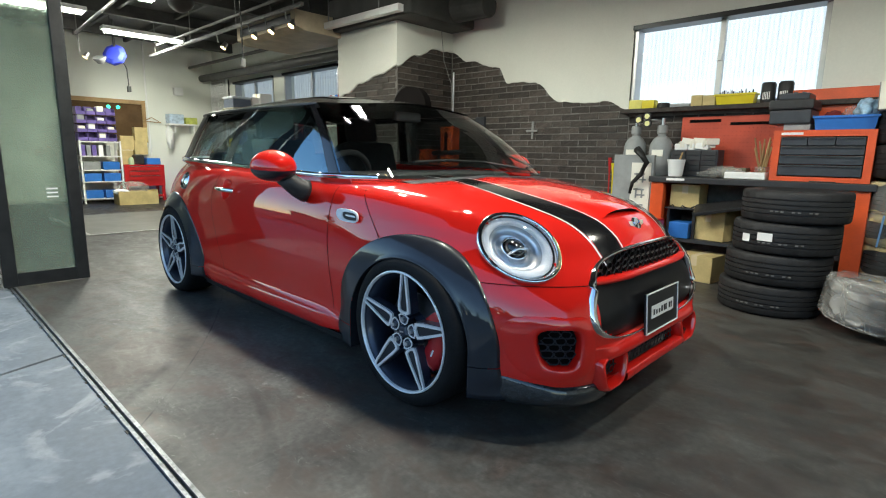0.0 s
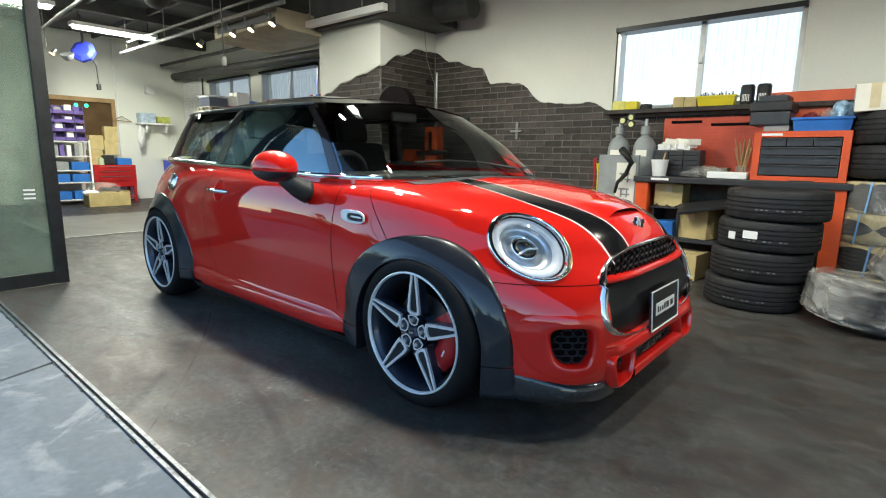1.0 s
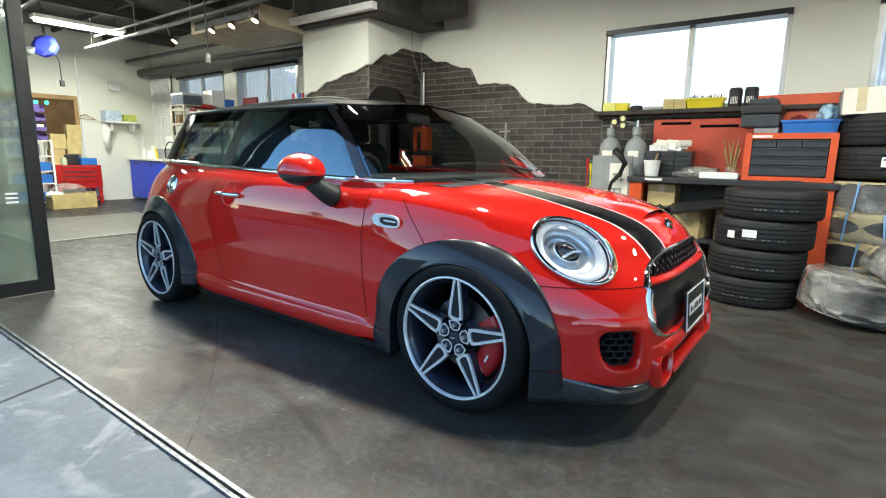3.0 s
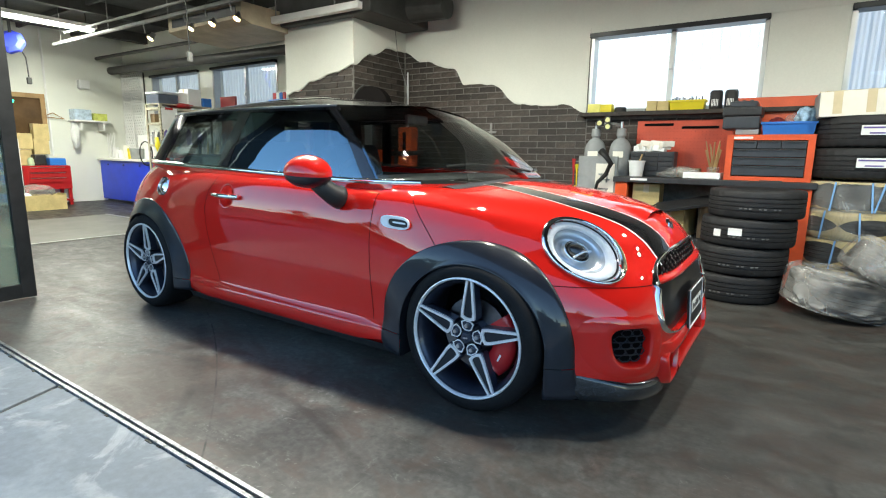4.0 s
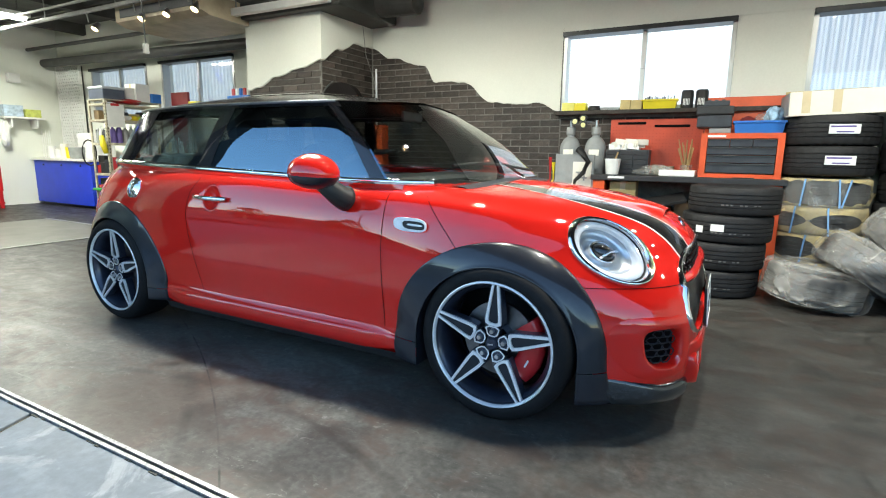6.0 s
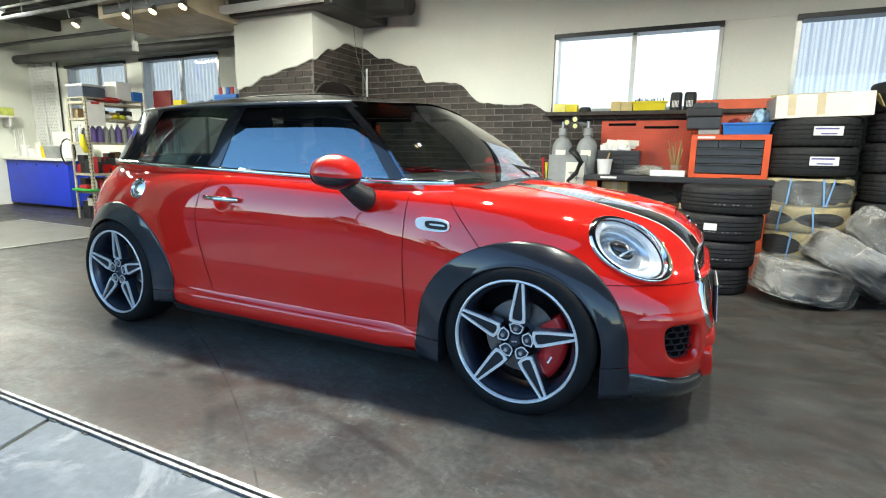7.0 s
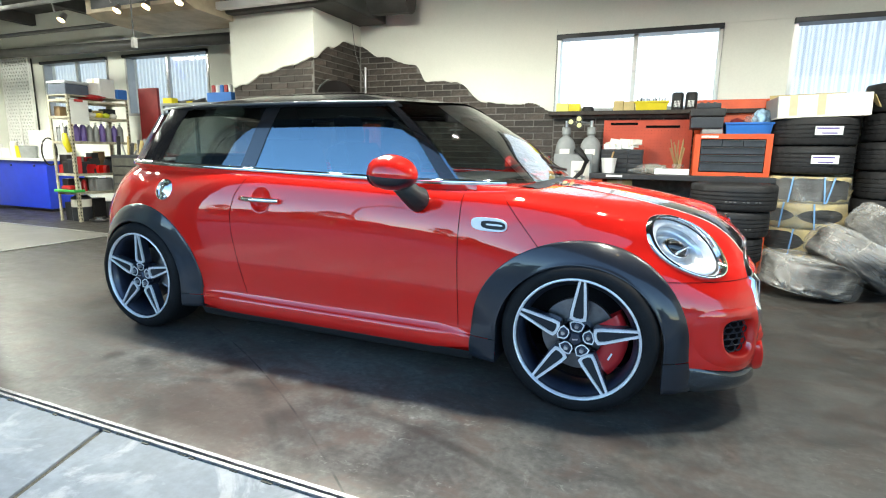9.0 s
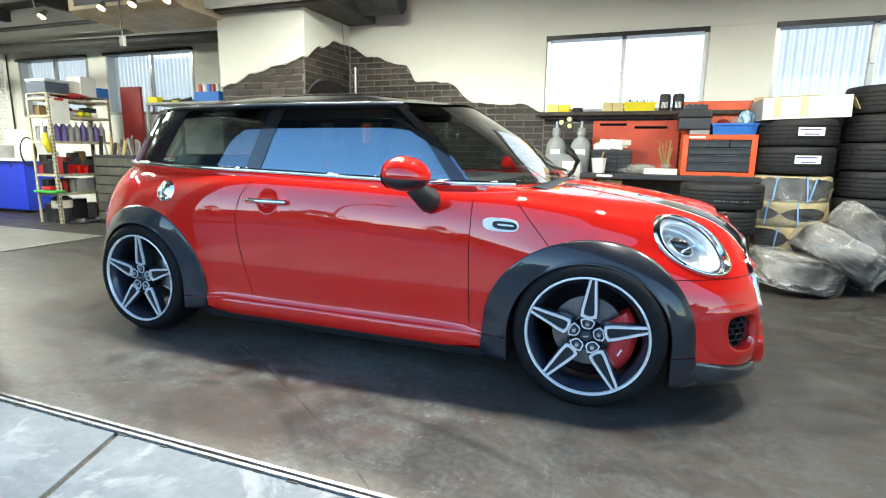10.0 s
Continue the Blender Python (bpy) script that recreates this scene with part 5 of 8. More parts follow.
def window(k, x0, x1, z0, z1):
    y = WALL_Y
    w = thing("window_%d" % k, "aluminium sliding window with corrugated sheet outside", "window", (x0, y, z0), kind="structure")
    b = bmesh.new()
    block(b, x0, x0 + 0.04, y - 0.01, y + 0.12, z0, z1)
    block(b, x1 - 0.04, x1, y - 0.01, y + 0.12, z0, z1)
    block(b, x0 + 0.04, x1 - 0.04, y - 0.01, y + 0.12, z0, z0 + 0.04)
    part("window_frame", b, ALU, w)
    part("blind_box", box(x0, x1, y - 0.060, y + 0.12, z1 - 0.045, z1, 0.004), FRAME, w, "dark blind box")
    xm = (x0 + x1) / 2
    part("meeting_stile", box(xm - 0.022, xm + 0.022, y + 0.03, y + 0.08, z0 + 0.04, z1 - 0.045), ALU, w)
    part("window_latch", box(xm - 0.018, xm + 0.018, y + 0.005, y + 0.03, z0 + 0.40, z0 + 0.46, 0.004), ALU, w)
    for a, c in ((x0 + 0.04, xm - 0.022), (xm + 0.022, x1 - 0.04)):
        part("pane", sheet([[(a, y + 0.055, z0 + 0.04), (c, y + 0.055, z0 + 0.04)], [(a, y + 0.055, z1 - 0.045), (c, y + 0.055, z1 - 0.045)]]), LENS, w).visible_shadow = False
    rows = []
    n = int((x1 - x0 + 0.56) / 0.02)
    for i in range(n):
        x = x0 - 0.28 + i * 0.02
        d = 0.012 if i % 4 in (0, 1) else -0.012
        rows.append([(x, y + 0.24 + d, z0 - 0.5), (x, y + 0.24 + d, z1 + 1.6)])
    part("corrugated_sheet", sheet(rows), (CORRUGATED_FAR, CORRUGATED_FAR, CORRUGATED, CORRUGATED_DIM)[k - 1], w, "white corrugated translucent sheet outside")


for k, w in enumerate(WINS):
    window(k + 1, *w)

# column with its plaster and bricks
COL_X0, COL_X1, COL_Y = -3.30, -2.15, 2.12
tagged(part("column", box(COL_X0, COL_X1, COL_Y, WALL_Y, 0, CEIL), MORTAR), "wide wall column", "column", kind="structure")


def wave(pts, x):
    """Height of the plaster's broken lower edge."""
    for (a, za), (b, zb) in zip(pts, pts[1:]):
        if a <= x <= b:
            return za + (zb - za) * smooth(a, b, x) + 0.006 * math.sin(x * 17) + 0.003 * math.sin(x * 43)
    return pts[-1][1]


WALL_EDGE = [(-2.15, 2.33), (-1.84, 2.19), (-1.36, 2.07), (-1.22, 1.88), (-0.83, 1.86), (-0.50, 1.63), (-0.25, 1.59), (0.08, 1.59), (0.33, 1.50)]
FRONT_EDGE = [(-3.30, 1.76), (-3.12, 1.80), (-2.84, 1.90), (-2.50, 1.97), (-2.12, 2.05)]
SIDE_EDGE = [(2.09, 2.05), (2.42, 2.21), (2.76, 2.33), (3.09, 2.33)]


def plaster_sheet(name, pts, top, place, n=90):
    a, b = pts[0][0], pts[-1][0]
    front, back = [], []
    bm = bmesh.new()
    cols = []
    for i in range(n + 1):
        s = a + (b - a) * i / n
        e = wave(pts, s)
        cols.append([bm.verts.new(place(s, z, d)) for z, d in ((top, 0.03), (e + 0.012, 0.03), (e, 0.022), (e, 0.0))])
    for p, q in zip(cols, cols[1:]):
        for k in range(3):
            bm.faces.new((p[k], q[k], q[k + 1], p[k + 1]))
    return tagged(part(name, bm, PLASTER), "white plaster broken away along a wavy edge", "plaster", kind="structure")


plaster_sheet("plaster", WALL_EDGE, CEIL, lambda s, z, d: (s, WALL_Y - d, z))
plaster_sheet("plaster", FRONT_EDGE, CEIL, lambda s, z, d: (s, COL_Y - d, z))
plaster_sheet("plaster", SIDE_EDGE, CEIL, lambda s, z, d: (COL_X1 + d, s, z))
for x0, x1, z0, z1 in ((0.331, RIGHT - 0.002, 2.302, CEIL - 0.002), (1.932, 2.498, 1.50, 2.30), (4.102, RIGHT - 0.002, 1.50, 2.30)):
    tagged(part("plaster", box(x0, x1, WALL_Y - 0.03, WALL_Y - 0.002, z0, z1), PLASTER), "smooth white plaster round the windows", "plaster", kind="structure")
tagged(part("brick_bed", box(-2.15, 2.46, WALL_Y - 0.018, WALL_Y - 0.001, 0, 1.50), MORTAR), "dark mortar bed behind bricks", "wall", kind="structure")
tagged(part("brick_bed", box(-2.15, 0.33, WALL_Y - 0.018, WALL_Y - 0.001, 1.50, 2.36), MORTAR), "dark mortar bed behind bricks", "wall", kind="structure")
tagged(part("brick_ledge", box(0.30, 2.46, WALL_Y - 0.16, WALL_Y - 0.019, 1.455, 1.495, 0.006), BRICK), "dark ledge under the window", "ledge", kind="structure")

# rails of the sliding door and the apron outside
rb = bmesh.new()
for y0, y1 in ((-1.686, -1.6725), (-1.6595, -1.645)):
    block(rb, LEFT, RIGHT, y0, y1, -0.03, 0.003)
block(rb, LEFT, RIGHT, -1.6725, -1.6595, -0.03, -0.018)
tagged(part("door_track", rb, RAIL), "bright steel sliding door track in the floor", "track", kind="structure")
tagged(part("track_dirt", box(LEFT, RIGHT, -1.672, -1.660, -0.0175, -0.010), GROOVE), "dark slot of the door track", "track", kind="structure")
JOINTS = [-6.42, -4.40, -2.38, -0.362, 1.66, 3.68, 5.70]
for a, b in zip(JOINTS, JOINTS[1:]):
    slab = box(a + 0.013, b - 0.013, -6.0, -1.688, -0.14, -0.006, 0.004)
    for v in slab.verts:
        v.co.x += -0.375 * (v.co.y + 1.688)
    gap = box(a - 0.014, a + 0.014, -6.0, -1.688, -0.14, -0.016)
    for v in gap.verts:
        v.co.x += -0.375 * (v.co.y + 1.688)
    tagged(part("slab_joint", gap, GROOVE), "dirt-filled joint between the slabs", "joint", kind="structure")
    tagged(part("apron_slab", slab, APRON), "pale weathered concrete slab outside", "slab", kind="structure")
tagged(part("road", box(-60, 60, -40, -6.01, -0.14, -0.010), ASPHALT), "dark asphalt street", "road", kind="structure")

for k in range(26):
    x = -2.6 + 0.13 * k + 0.04 * math.sin(k * 2.3)
    tagged(part("track_clip", box(x, x + 0.022 + 0.01 * (k % 3), -1.692 - 0.004 * (k % 2), -1.6865, -0.012, -0.003), GROOVE), "dark clip beside the door track", "clip", kind="structure")

# folded glass door leaf
leaf = thing("glass_door", "dark-framed frosted glass folding door leaf", "door", (-2.12, -1.45, 0))
part("bottom_rail", box(-2.143, -2.097, -1.637, -1.268, 0.012, 0.11, 0.004), FRAME, leaf)
part("top_rail", box(-2.143, -2.097, -1.637, -1.268, 2.50, 2.625, 0.004), FRAME, leaf)
part("stile", box(-2.145, -2.095, -1.72, -1.635, 0.012, 2.625, 0.004), FRAME, leaf)
part("stile", box(-2.145, -2.095, -1.27, -1.185, 0.012, 2.625, 0.004), FRAME, leaf)
part("pane", box(-2.124, -2.116, -1.635, -1.27, 0.11, 2.50), DOOR_GLASS, leaf, "frosted greenish glass")
for z in (0.66, 0.69, 0.72):
    part("door_mark", box(-2.116, -2.114, -1.40, -1.33, z, z + 0.012), WHITE, leaf, "plain white bar")

# ---- work bench, tool chest and what stands there ----
bench = thing("work_bench", "orange steel work bench with a black worktop", "bench", (1.6, 2.8, 0))
part("worktop", box(0.83, 2.42, 2.49, 3.05, 0.815, 0.865, 0.006), BENCH_TOP, bench, "black worktop")
for x0, x1 in ((0.85, 0.96), (2.27, 2.39)):
    part("leg", box(x0, x1, 2.51, 2.58, 0.0, 0.815, 0.006), ORANGE, bench, "orange steel leg")
    part("leg", box(x0, x1, 2.95, 3.02, 0.0, 0.815, 0.006), ORANGE, bench, "orange steel leg")
    part("side_panel", box((x0 + x1) / 2 - 0.01, (x0 + x1) / 2 + 0.01, 2.58, 2.95, 0.05, 0.80), ORANGE, bench, "orange side panel")
part("lower_shelf", box(0.96, 2.27, 2.56, 3.0, 0.30, 0.33), DRAWER, bench, "dark lower shelf")
part("front_edge_label", box(0.99, 1.14, 2.485, 2.49, 0.835, 0.855), WHITE, bench, "plain white label")
peg = thing("peg_board", "red steel perforated tool board behind the bench", "tool board", (1.3, 3.03, 0.9))
part("board", box(0.88, 1.74, 3.035, 3.05, 0.87, 1.405, 0.004), PEG_RED, peg)
pb = bmesh.new()
for (a, b, z) in ((0.95, 1.22, 1.365), (1.30, 1.62, 1.335)):
    block(pb, a, b, 3.028, 3.035, z - 0.012, z + 0.012)
part("slot", pb, GAP, peg, "dark slot")
pb = bmesh.new()
for i in range(26):
    for j in range(14):
        block(pb, 0.905 + i * 0.032, 0.910 + i * 0.032, 3.0335, 3.0352, 0.91 + j * 0.032, 0.915 + j * 0.032)
tagged(part("perforation", pb, mat("hole_red", (0.22, 0.018, 0.010), 0.7), peg), kind="stuff")

chest = thing("tool_chest", "orange tool chest with dark drawers and open lid", "tool chest", (2.06, 2.75, 0.865))
CX0, CX1, CY, CZ0, CZ1 = 1.75, 2.37, 2.55, 0.867, 1.245
cb = bmesh.new()
block(cb, CX0, CX0 + 0.05, CY, 2.95, CZ0, CZ1)
block(cb, CX1 - 0.05, CX1, CY, 2.95, CZ0, CZ1)
block(cb, CX0 + 0.05, CX1 - 0.05, CY, 2.95, CZ0, CZ0 + 0.035)
block(cb, CX0 + 0.05, CX1 - 0.05, CY, 2.95, CZ1 - 0.045, CZ1)
block(cb, CX0 + 0.05, CX1 - 0.05, 2.93, 2.95, CZ0 + 0.035, CZ1 - 0.045)
part("chest_body", cb, ORANGE, chest, "orange chest body")
dz = [CZ0 + 0.04, CZ0 + 0.125, CZ0 + 0.195, CZ0 + 0.262, CZ1 - 0.050]
for k, (a, b) in enumerate(zip(dz, dz[1:])):
    spans = [(CX0 + 0.055, CX1 - 0.055)] if k < 3 else [(CX0 + 0.055, CX0 + 0.22), (CX0 + 0.226, CX0 + 0.39), (CX0 + 0.396, CX1 - 0.055)]
    for x0, x1 in spans:
        d = part("drawer", box(x0, x1, CY - 0.006, CY + 0.35, a + 0.003, b - 0.003, 0.003), DRAWER, chest, "dark grey drawer")
        part("drawer_grip", box(x0 + 0.01, x1 - 0.01, CY - 0.016, CY - 0.006, b - 0.016, b - 0.006, 0.002), PLASTIC, d)
part("lid", box(CX0, CX1, -0.015, 0.015, 0, 0.34, 0.005, pose(0, 2.965, CZ1, -6, 0, 0)), ORANGE, chest, "open orange lid")
part("chest_label", box(CX0 + 0.05, CX0 + 0.19, CY - 0.003, CY, CZ1 - 0.034, CZ1 - 0.016), WHITE, chest, "plain white label")


def solid(name, label, category, bm, material, at=None, group="", smooth_it=False):
    """A thing of one mesh."""
    return tagged(part(name, bm, material, smooth=smooth_it), label, category, group)


def tyre_bm(at, r=0.315, w=0.205):
    """A tyre lying flat, with grooved tread."""
    h = w / 2
    prof = [(r * 0.62, -h * 0.80), (r * 0.70, -h * 0.97), (r * 0.86, -h), (r * 0.965, -h * 0.95), (r * 0.994, -h * 0.82)]
    for c in (-0.45, -0.15, 0.15, 0.45):
        prof += [(r, h * (c - 0.035)), (r - 0.008, h * (c - 0.028)), (r - 0.008, h * (c + 0.028)), (r, h * (c + 0.035))]
    prof += [(r * 0.994, h * 0.82), (r * 0.965, h * 0.95), (r * 0.86, h), (r * 0.70, h * 0.97), (r * 0.62, h * 0.80)]
    bm = lathe(prof, 128, closed=True)
    for v in bm.verts:
        q = math.hypot(v.co.x, v.co.y)
        if q > r * 0.95 and abs(v.co.z) > h * 0.40:
            k = int(round((math.atan2(v.co.y, v.co.x) / (2 * math.pi) + 0.03 * abs(v.co.z) / h) * 128))
            if k % 4 == 0:
                v.co.x, v.co.y = v.co.x * 0.984, v.co.y * 0.984
    bmesh.ops.translate(bm, vec=at, verts=bm.verts)
    return bm


# ---- stack of four tyres before the bench ----
for k, dx in enumerate((-0.045, -0.02, 0.01, 0.045)):
    z = 0.104 + 0.208 * k
    t = thing("tyre", "used black low-profile tyre lying in a stack", "tyre", (2.0 + dx, 2.0, z), "tyres stacked before the bench")
    part("carcass", tyre_bm((2.0 + dx, 2.0, z)), TYRE, t, smooth=True)
    lb = bmesh.new()
    for q in range(9):
        a = radians(-112 + 5.5 * q + 3 * k)
        p = Vector((2.0 + dx + 0.3165 * math.cos(a), 2.0 + 0.3165 * math.sin(a), z - 0.028))
        if q not in (3, 6):
            block(lb, -0.009, 0.009, -0.001, 0.001, -0.005, 0.005, 0, Matrix.Translation(p) @ pose(0, 0, 0, 0, 0, math.degrees(a) + 90))
    tagged(part("tread_mark", lb, CHALK, t, "faded chalk marks"), kind="stuff")
    if k == 2:
        for a, s, dz in ((-100, 0.045, 0.0), (-123, 0.028, -0.018)):
            a = radians(a)
            p = Vector((2.0 + dx + 0.318 * math.cos(a), 2.0 + 0.318 * math.sin(a), z + 0.01 + dz))
            part("sticker", box(-s, s, -0.002, 0.002, -0.026, 0.026, 0, Matrix.Translation(p) @ pose(0, 0, 0, 0, 0, math.degrees(a) + 90)), WHITE, t, "white paper sticker")

# ---- tall stacks beside the bench ----
S2 = (2.68, 2.70)
for k in range(2):
    z = 1.025 + 0.235 * k
    t = thing("tyre", "new black tyre with a blue and white sticker", "tyre", (*S2, z), "tyres stacked by the wall")
    part("carcass", tyre_bm((*S2, z), 0.325, 0.232), TYRE, t, smooth=True)
    a = radians(-82)
    p = Vector((S2[0] + 0.328 * math.cos(a), S2[1] + 0.328 * math.sin(a), z + 0.005))
    st = part("sticker", box(-0.10, 0.10, -0.002, 0.002, -0.035, 0.035, 0, Matrix.Translation(p) @ pose(0, 0, 0, 0, 0, -82 + 90)), WHITE, t, "white sticker")
    sb = bmesh.new()
    block(sb, -0.09, 0.07, -0.004, -0.002, 0.012, 0.024, 0, Matrix.Translation(p) @ pose(0, 0, 0, 0, 0, 8))
    block(sb, -0.05, 0.06, -0.004, -0.002, -0.026, -0.016, 0, Matrix.Translation(p) @ pose(0, 0, 0, 0, 0, 8))
    part("sticker_band", sb, PURPLE, st, "blue printed band")


STRAP = mat("strap_blue", (0.22, 0.42, 0.72), 0.4, vary=0.1)


def wrapped_tyre(z, node_a, gap, ragged):
    """A tyre in brown card that leaves two eye-shaped windows, with film and straps."""
    t = thing("wrapped_tyre", "new tyre half wrapped in torn brown card and film", "tyre", (*S2, z), "wrapped tyres")
    part("carcass", tyre_bm((*S2, z), 0.312, 0.20), TYRE, t, smooth=True)
    for way in (1, -1):
        rows = []
        for i in range(81):
            deg = -205 + 230 * i / 80
            d = min(abs(deg - node_a - 36), abs(deg - node_a + 36)) / 33 if gap < 0.09 else abs(deg - node_a) / 90
            eye = gap * math.sqrt(max(0, 1 - min(1, d) ** 2)) + 0.010 * ragged * noise.noise(Vector((deg * 0.09, z * 9, way)))
            eye = max(0.001, min(0.097, eye))
            out = ragged * 0.022 * max(0, noise.noise(Vector((deg * 0.045, z * 7, way * 2)))) + 0.004
            a = radians(deg)
            row = []
            for r, h in ((0.19, 0.110), (0.300, 0.109), (0.322, 0.100), (0.324 + out * 0.3, (0.10 + eye) / 2), (0.322 + out, eye)):
                row.append((S2[0] + r * math.cos(a), S2[1] + r * math.sin(a), z + way * h))
            rows.append(row)
        part("card_wrap", sheet(rows), CARD, t, "torn brown card", smooth=True)
    rows = []
    for i in range(70):
        a = radians(-205 + 230 * i / 69)
        end = smooth(0.55, 1.0, abs(i / 69 * 2 - 1))
        row = []
        for h in np.linspace(0.112, -0.112, 9):
            r = 0.331 + 0.010 * noise.noise(Vector((i * 0.35, h * 14, z * 5))) + end * 0.03 * max(0, noise.noise(Vector((i * 0.2, h * 9, z * 3))))
            row.append((S2[0] + r * math.cos(a), S2[1] + r * math.sin(a), z + h))
        rows.append(row)
    part("film", sheet(rows), THIN_FILM, t, "clear torn film", smooth=True)
    for deg, tilt in ((node_a - 18, 5), (node_a + 22, -6), (node_a + 30 if gap > 0.08 else node_a - 62, 12)):
        a = radians(deg)
        p = Vector((S2[0] + 0.345 * math.cos(a), S2[1] + 0.345 * math.sin(a), z))
        part("strap", box(-0.006, 0.006, -0.002, 0.002, -0.110, 0.110, 0, Matrix.Translation(p) @ pose(0, 0, 0, 0, 0, deg + 90) @ pose(0, 0, 0, 0, tilt, 0)), STRAP, t, "blue plastic strap")


for k, (node_a, gap, ragged) in enumerate(((-112, 0.06, 1.0), (-92, 0.088, 1.0), (-108, 0.060, 0.8), (-100, 0.097, 2.4))):
    wrapped_tyre(0.11 + 0.222 * k, node_a, gap, ragged)
crate = thing("carton", "long white carton with brown tape on the tyres", "box", (2.68, 2.70, 1.385))
part("carton_body", box(-0.33, 0.33, -0.22, 0.22, 0.0, 0.185, 0.006, pose(2.68, 2.68, 1.378, 0, -2, 3)), PAPER, crate, "white carton")
for x in (-0.22, -0.02):
    part("tape", box(x - 0.028, x + 0.028, -0.223, -0.05, 0.02, 0.188, 0, pose(2.68, 2.68, 1.378, 0, -2, 3)), TAPE, crate, "brown tape")
part("flap", box(-0.003, 0.003, -0.20, 0.17, -0.11, 0.0, 0, pose(3.014, 2.70, 1.572, 6, -28, 3)), CARD, crate, "drooping carton flap")
part("flap", box(-0.33, 0.26, -0.003, 0.003, 0.0, 0.075, 0, pose(2.69, 2.89, 1.566, -52, -2, 3)), CARD, crate, "open carton flap")
part("carton_end", box(-0.336, -0.331, -0.215, 0.215, 0.01, 0.18, 0, pose(2.68, 2.68, 1.378, 0, -2, 3)), GREY, crate, "grey taped carton end")
for k in range(7):
    z = 0.118 + 0.236 * k
    t = thing("tyre", "black tyre in a tall stack by the wall", "tyre", (3.36 + 0.015 * (k % 2), 2.72, z), "tyres stacked by the wall")
    part("carcass", tyre_bm((3.36 + 0.015 * (k % 2), 2.72, z), 0.33, 0.234), TYRE, t, smooth=True)
for k in range(6):
    z = 0.118 + 0.236 * k
    t = thing("tyre", "black tyre in a tall stack by the wall", "tyre", (4.05, 2.70, z), "tyres stacked by the wall")
    part("carcass", tyre_bm((4.05, 2.70, z), 0.33, 0.234), TYRE, t, smooth=True)


def bagged_tyre(at, lean, turn, seed):
    """A tyre in a crumpled clear bag."""
    m = Matrix.Translation(at) @ pose(0, 0, 0, 0, lean, turn)
    t = thing("bagged_tyre", "tyre in a crumpled clear plastic bag on the floor", "tyre", at, "bagged tyres")
    bm = tyre_bm((0, 0, 0), 0.305, 0.21)
    bmesh.ops.transform(bm, matrix=m, verts=bm.verts)
    part("carcass", bm, TYRE, t, smooth=True)
    bag = bmesh.new()
    bmesh.ops.create_icosphere(bag, subdivisions=6, radius=1.0)
    for v in bag.verts:
        p = v.co.copy()
        rr = math.hypot(p.x, p.y)
        u = Vector((p.x, p.y, 0)) / max(rr, 1e-4)
        loose = 0.5 + 0.5 * noise.noise(p * 1.6 + Vector((seed, 0, 0)))
        crease = abs(noise.noise(Vector((p.x * 2.2 + p.y * 1.2, p.y * 5.5, p.z * 2.6)) + Vector((seed, 2, 5)))) ** 0.7
        fold = 0.060 * loose - 0.050 * crease * loose + 0.004 * noise.noise(p * 11 + Vector((0, seed, 0)))
        r = (0.312 + max(0.0, fold)) * min(1, rr ** 0.4)
        z = math.copysign(0.112 * min(1, abs(p.z) * 1.6) ** 0.6, p.z)
        if p.z > 0:
            z += 0.05 * loose - 0.05 * crease * loose + 0.008
        v.co = Vector((u.x * r, u.y * r, z))
    # a loose neck of film sticking out on one side
    for v in bag.verts:
        d = v.co.normalized().dot(Vector((0.75, 0.2, 0.63)).normalized())
        v.co += Vector((0.75, 0.2, 0.63)) * 0.10 * smooth(0.80, 1.0, d)
    bmesh.ops.transform(bag, matrix=m, verts=bag.verts)
    for v in bag.verts:
        v.co.z = max(v.co.z, 0.004)
    part("bag", bag, FILM, t, "crumpled clear bag", smooth=True)


bagged_tyre((2.60, 1.86, 0.150), 9, 10, 1.0)
bagged_tyre((2.90, 1.98, 0.275), 34, 14, 4.0)
bagged_tyre((3.20, 2.20, 0.40), 38, -4, 7.0)
bagged_tyre((3.62, 2.10, 0.33), 36, 20, 9.0)


# ---- gas cylinders with their gauges and signs ----
def cylinder(x, y):
    c = thing("gas_cylinder", "grey steel gas cylinder with a valve", "gas cylinder", (x, y, 0), "gas cylinders")
    part("bottle", lathe([(0, 0.0), (0.095, 0.0), (0.105, 0.02), (0.105, 1.08), (0.102, 1.125), (0.092, 1.165), (0.072, 1.20), (0.046, 1.222), (0.036, 1.228), (0.036, 1.245), (0.046, 1.25), (0.046, 1.315), (0.040, 1.325), (0, 1.325)], 32, Matrix.Translation((x, y, 0))), GREY, c, smooth=True)
    part("valve", rod(bmesh.new(), (x, y, 1.31), (x, y, 1.39), 0.016), SATIN, c, "brass valve")
    part("label", box(-0.05, 0.05, -0.002, 0.002, -0.03, 0.03, 0, pose(x + 0.01, y - 0.107, 1.07, 0, 0, 4)), PAPER, c, "worn paper label")
    return c


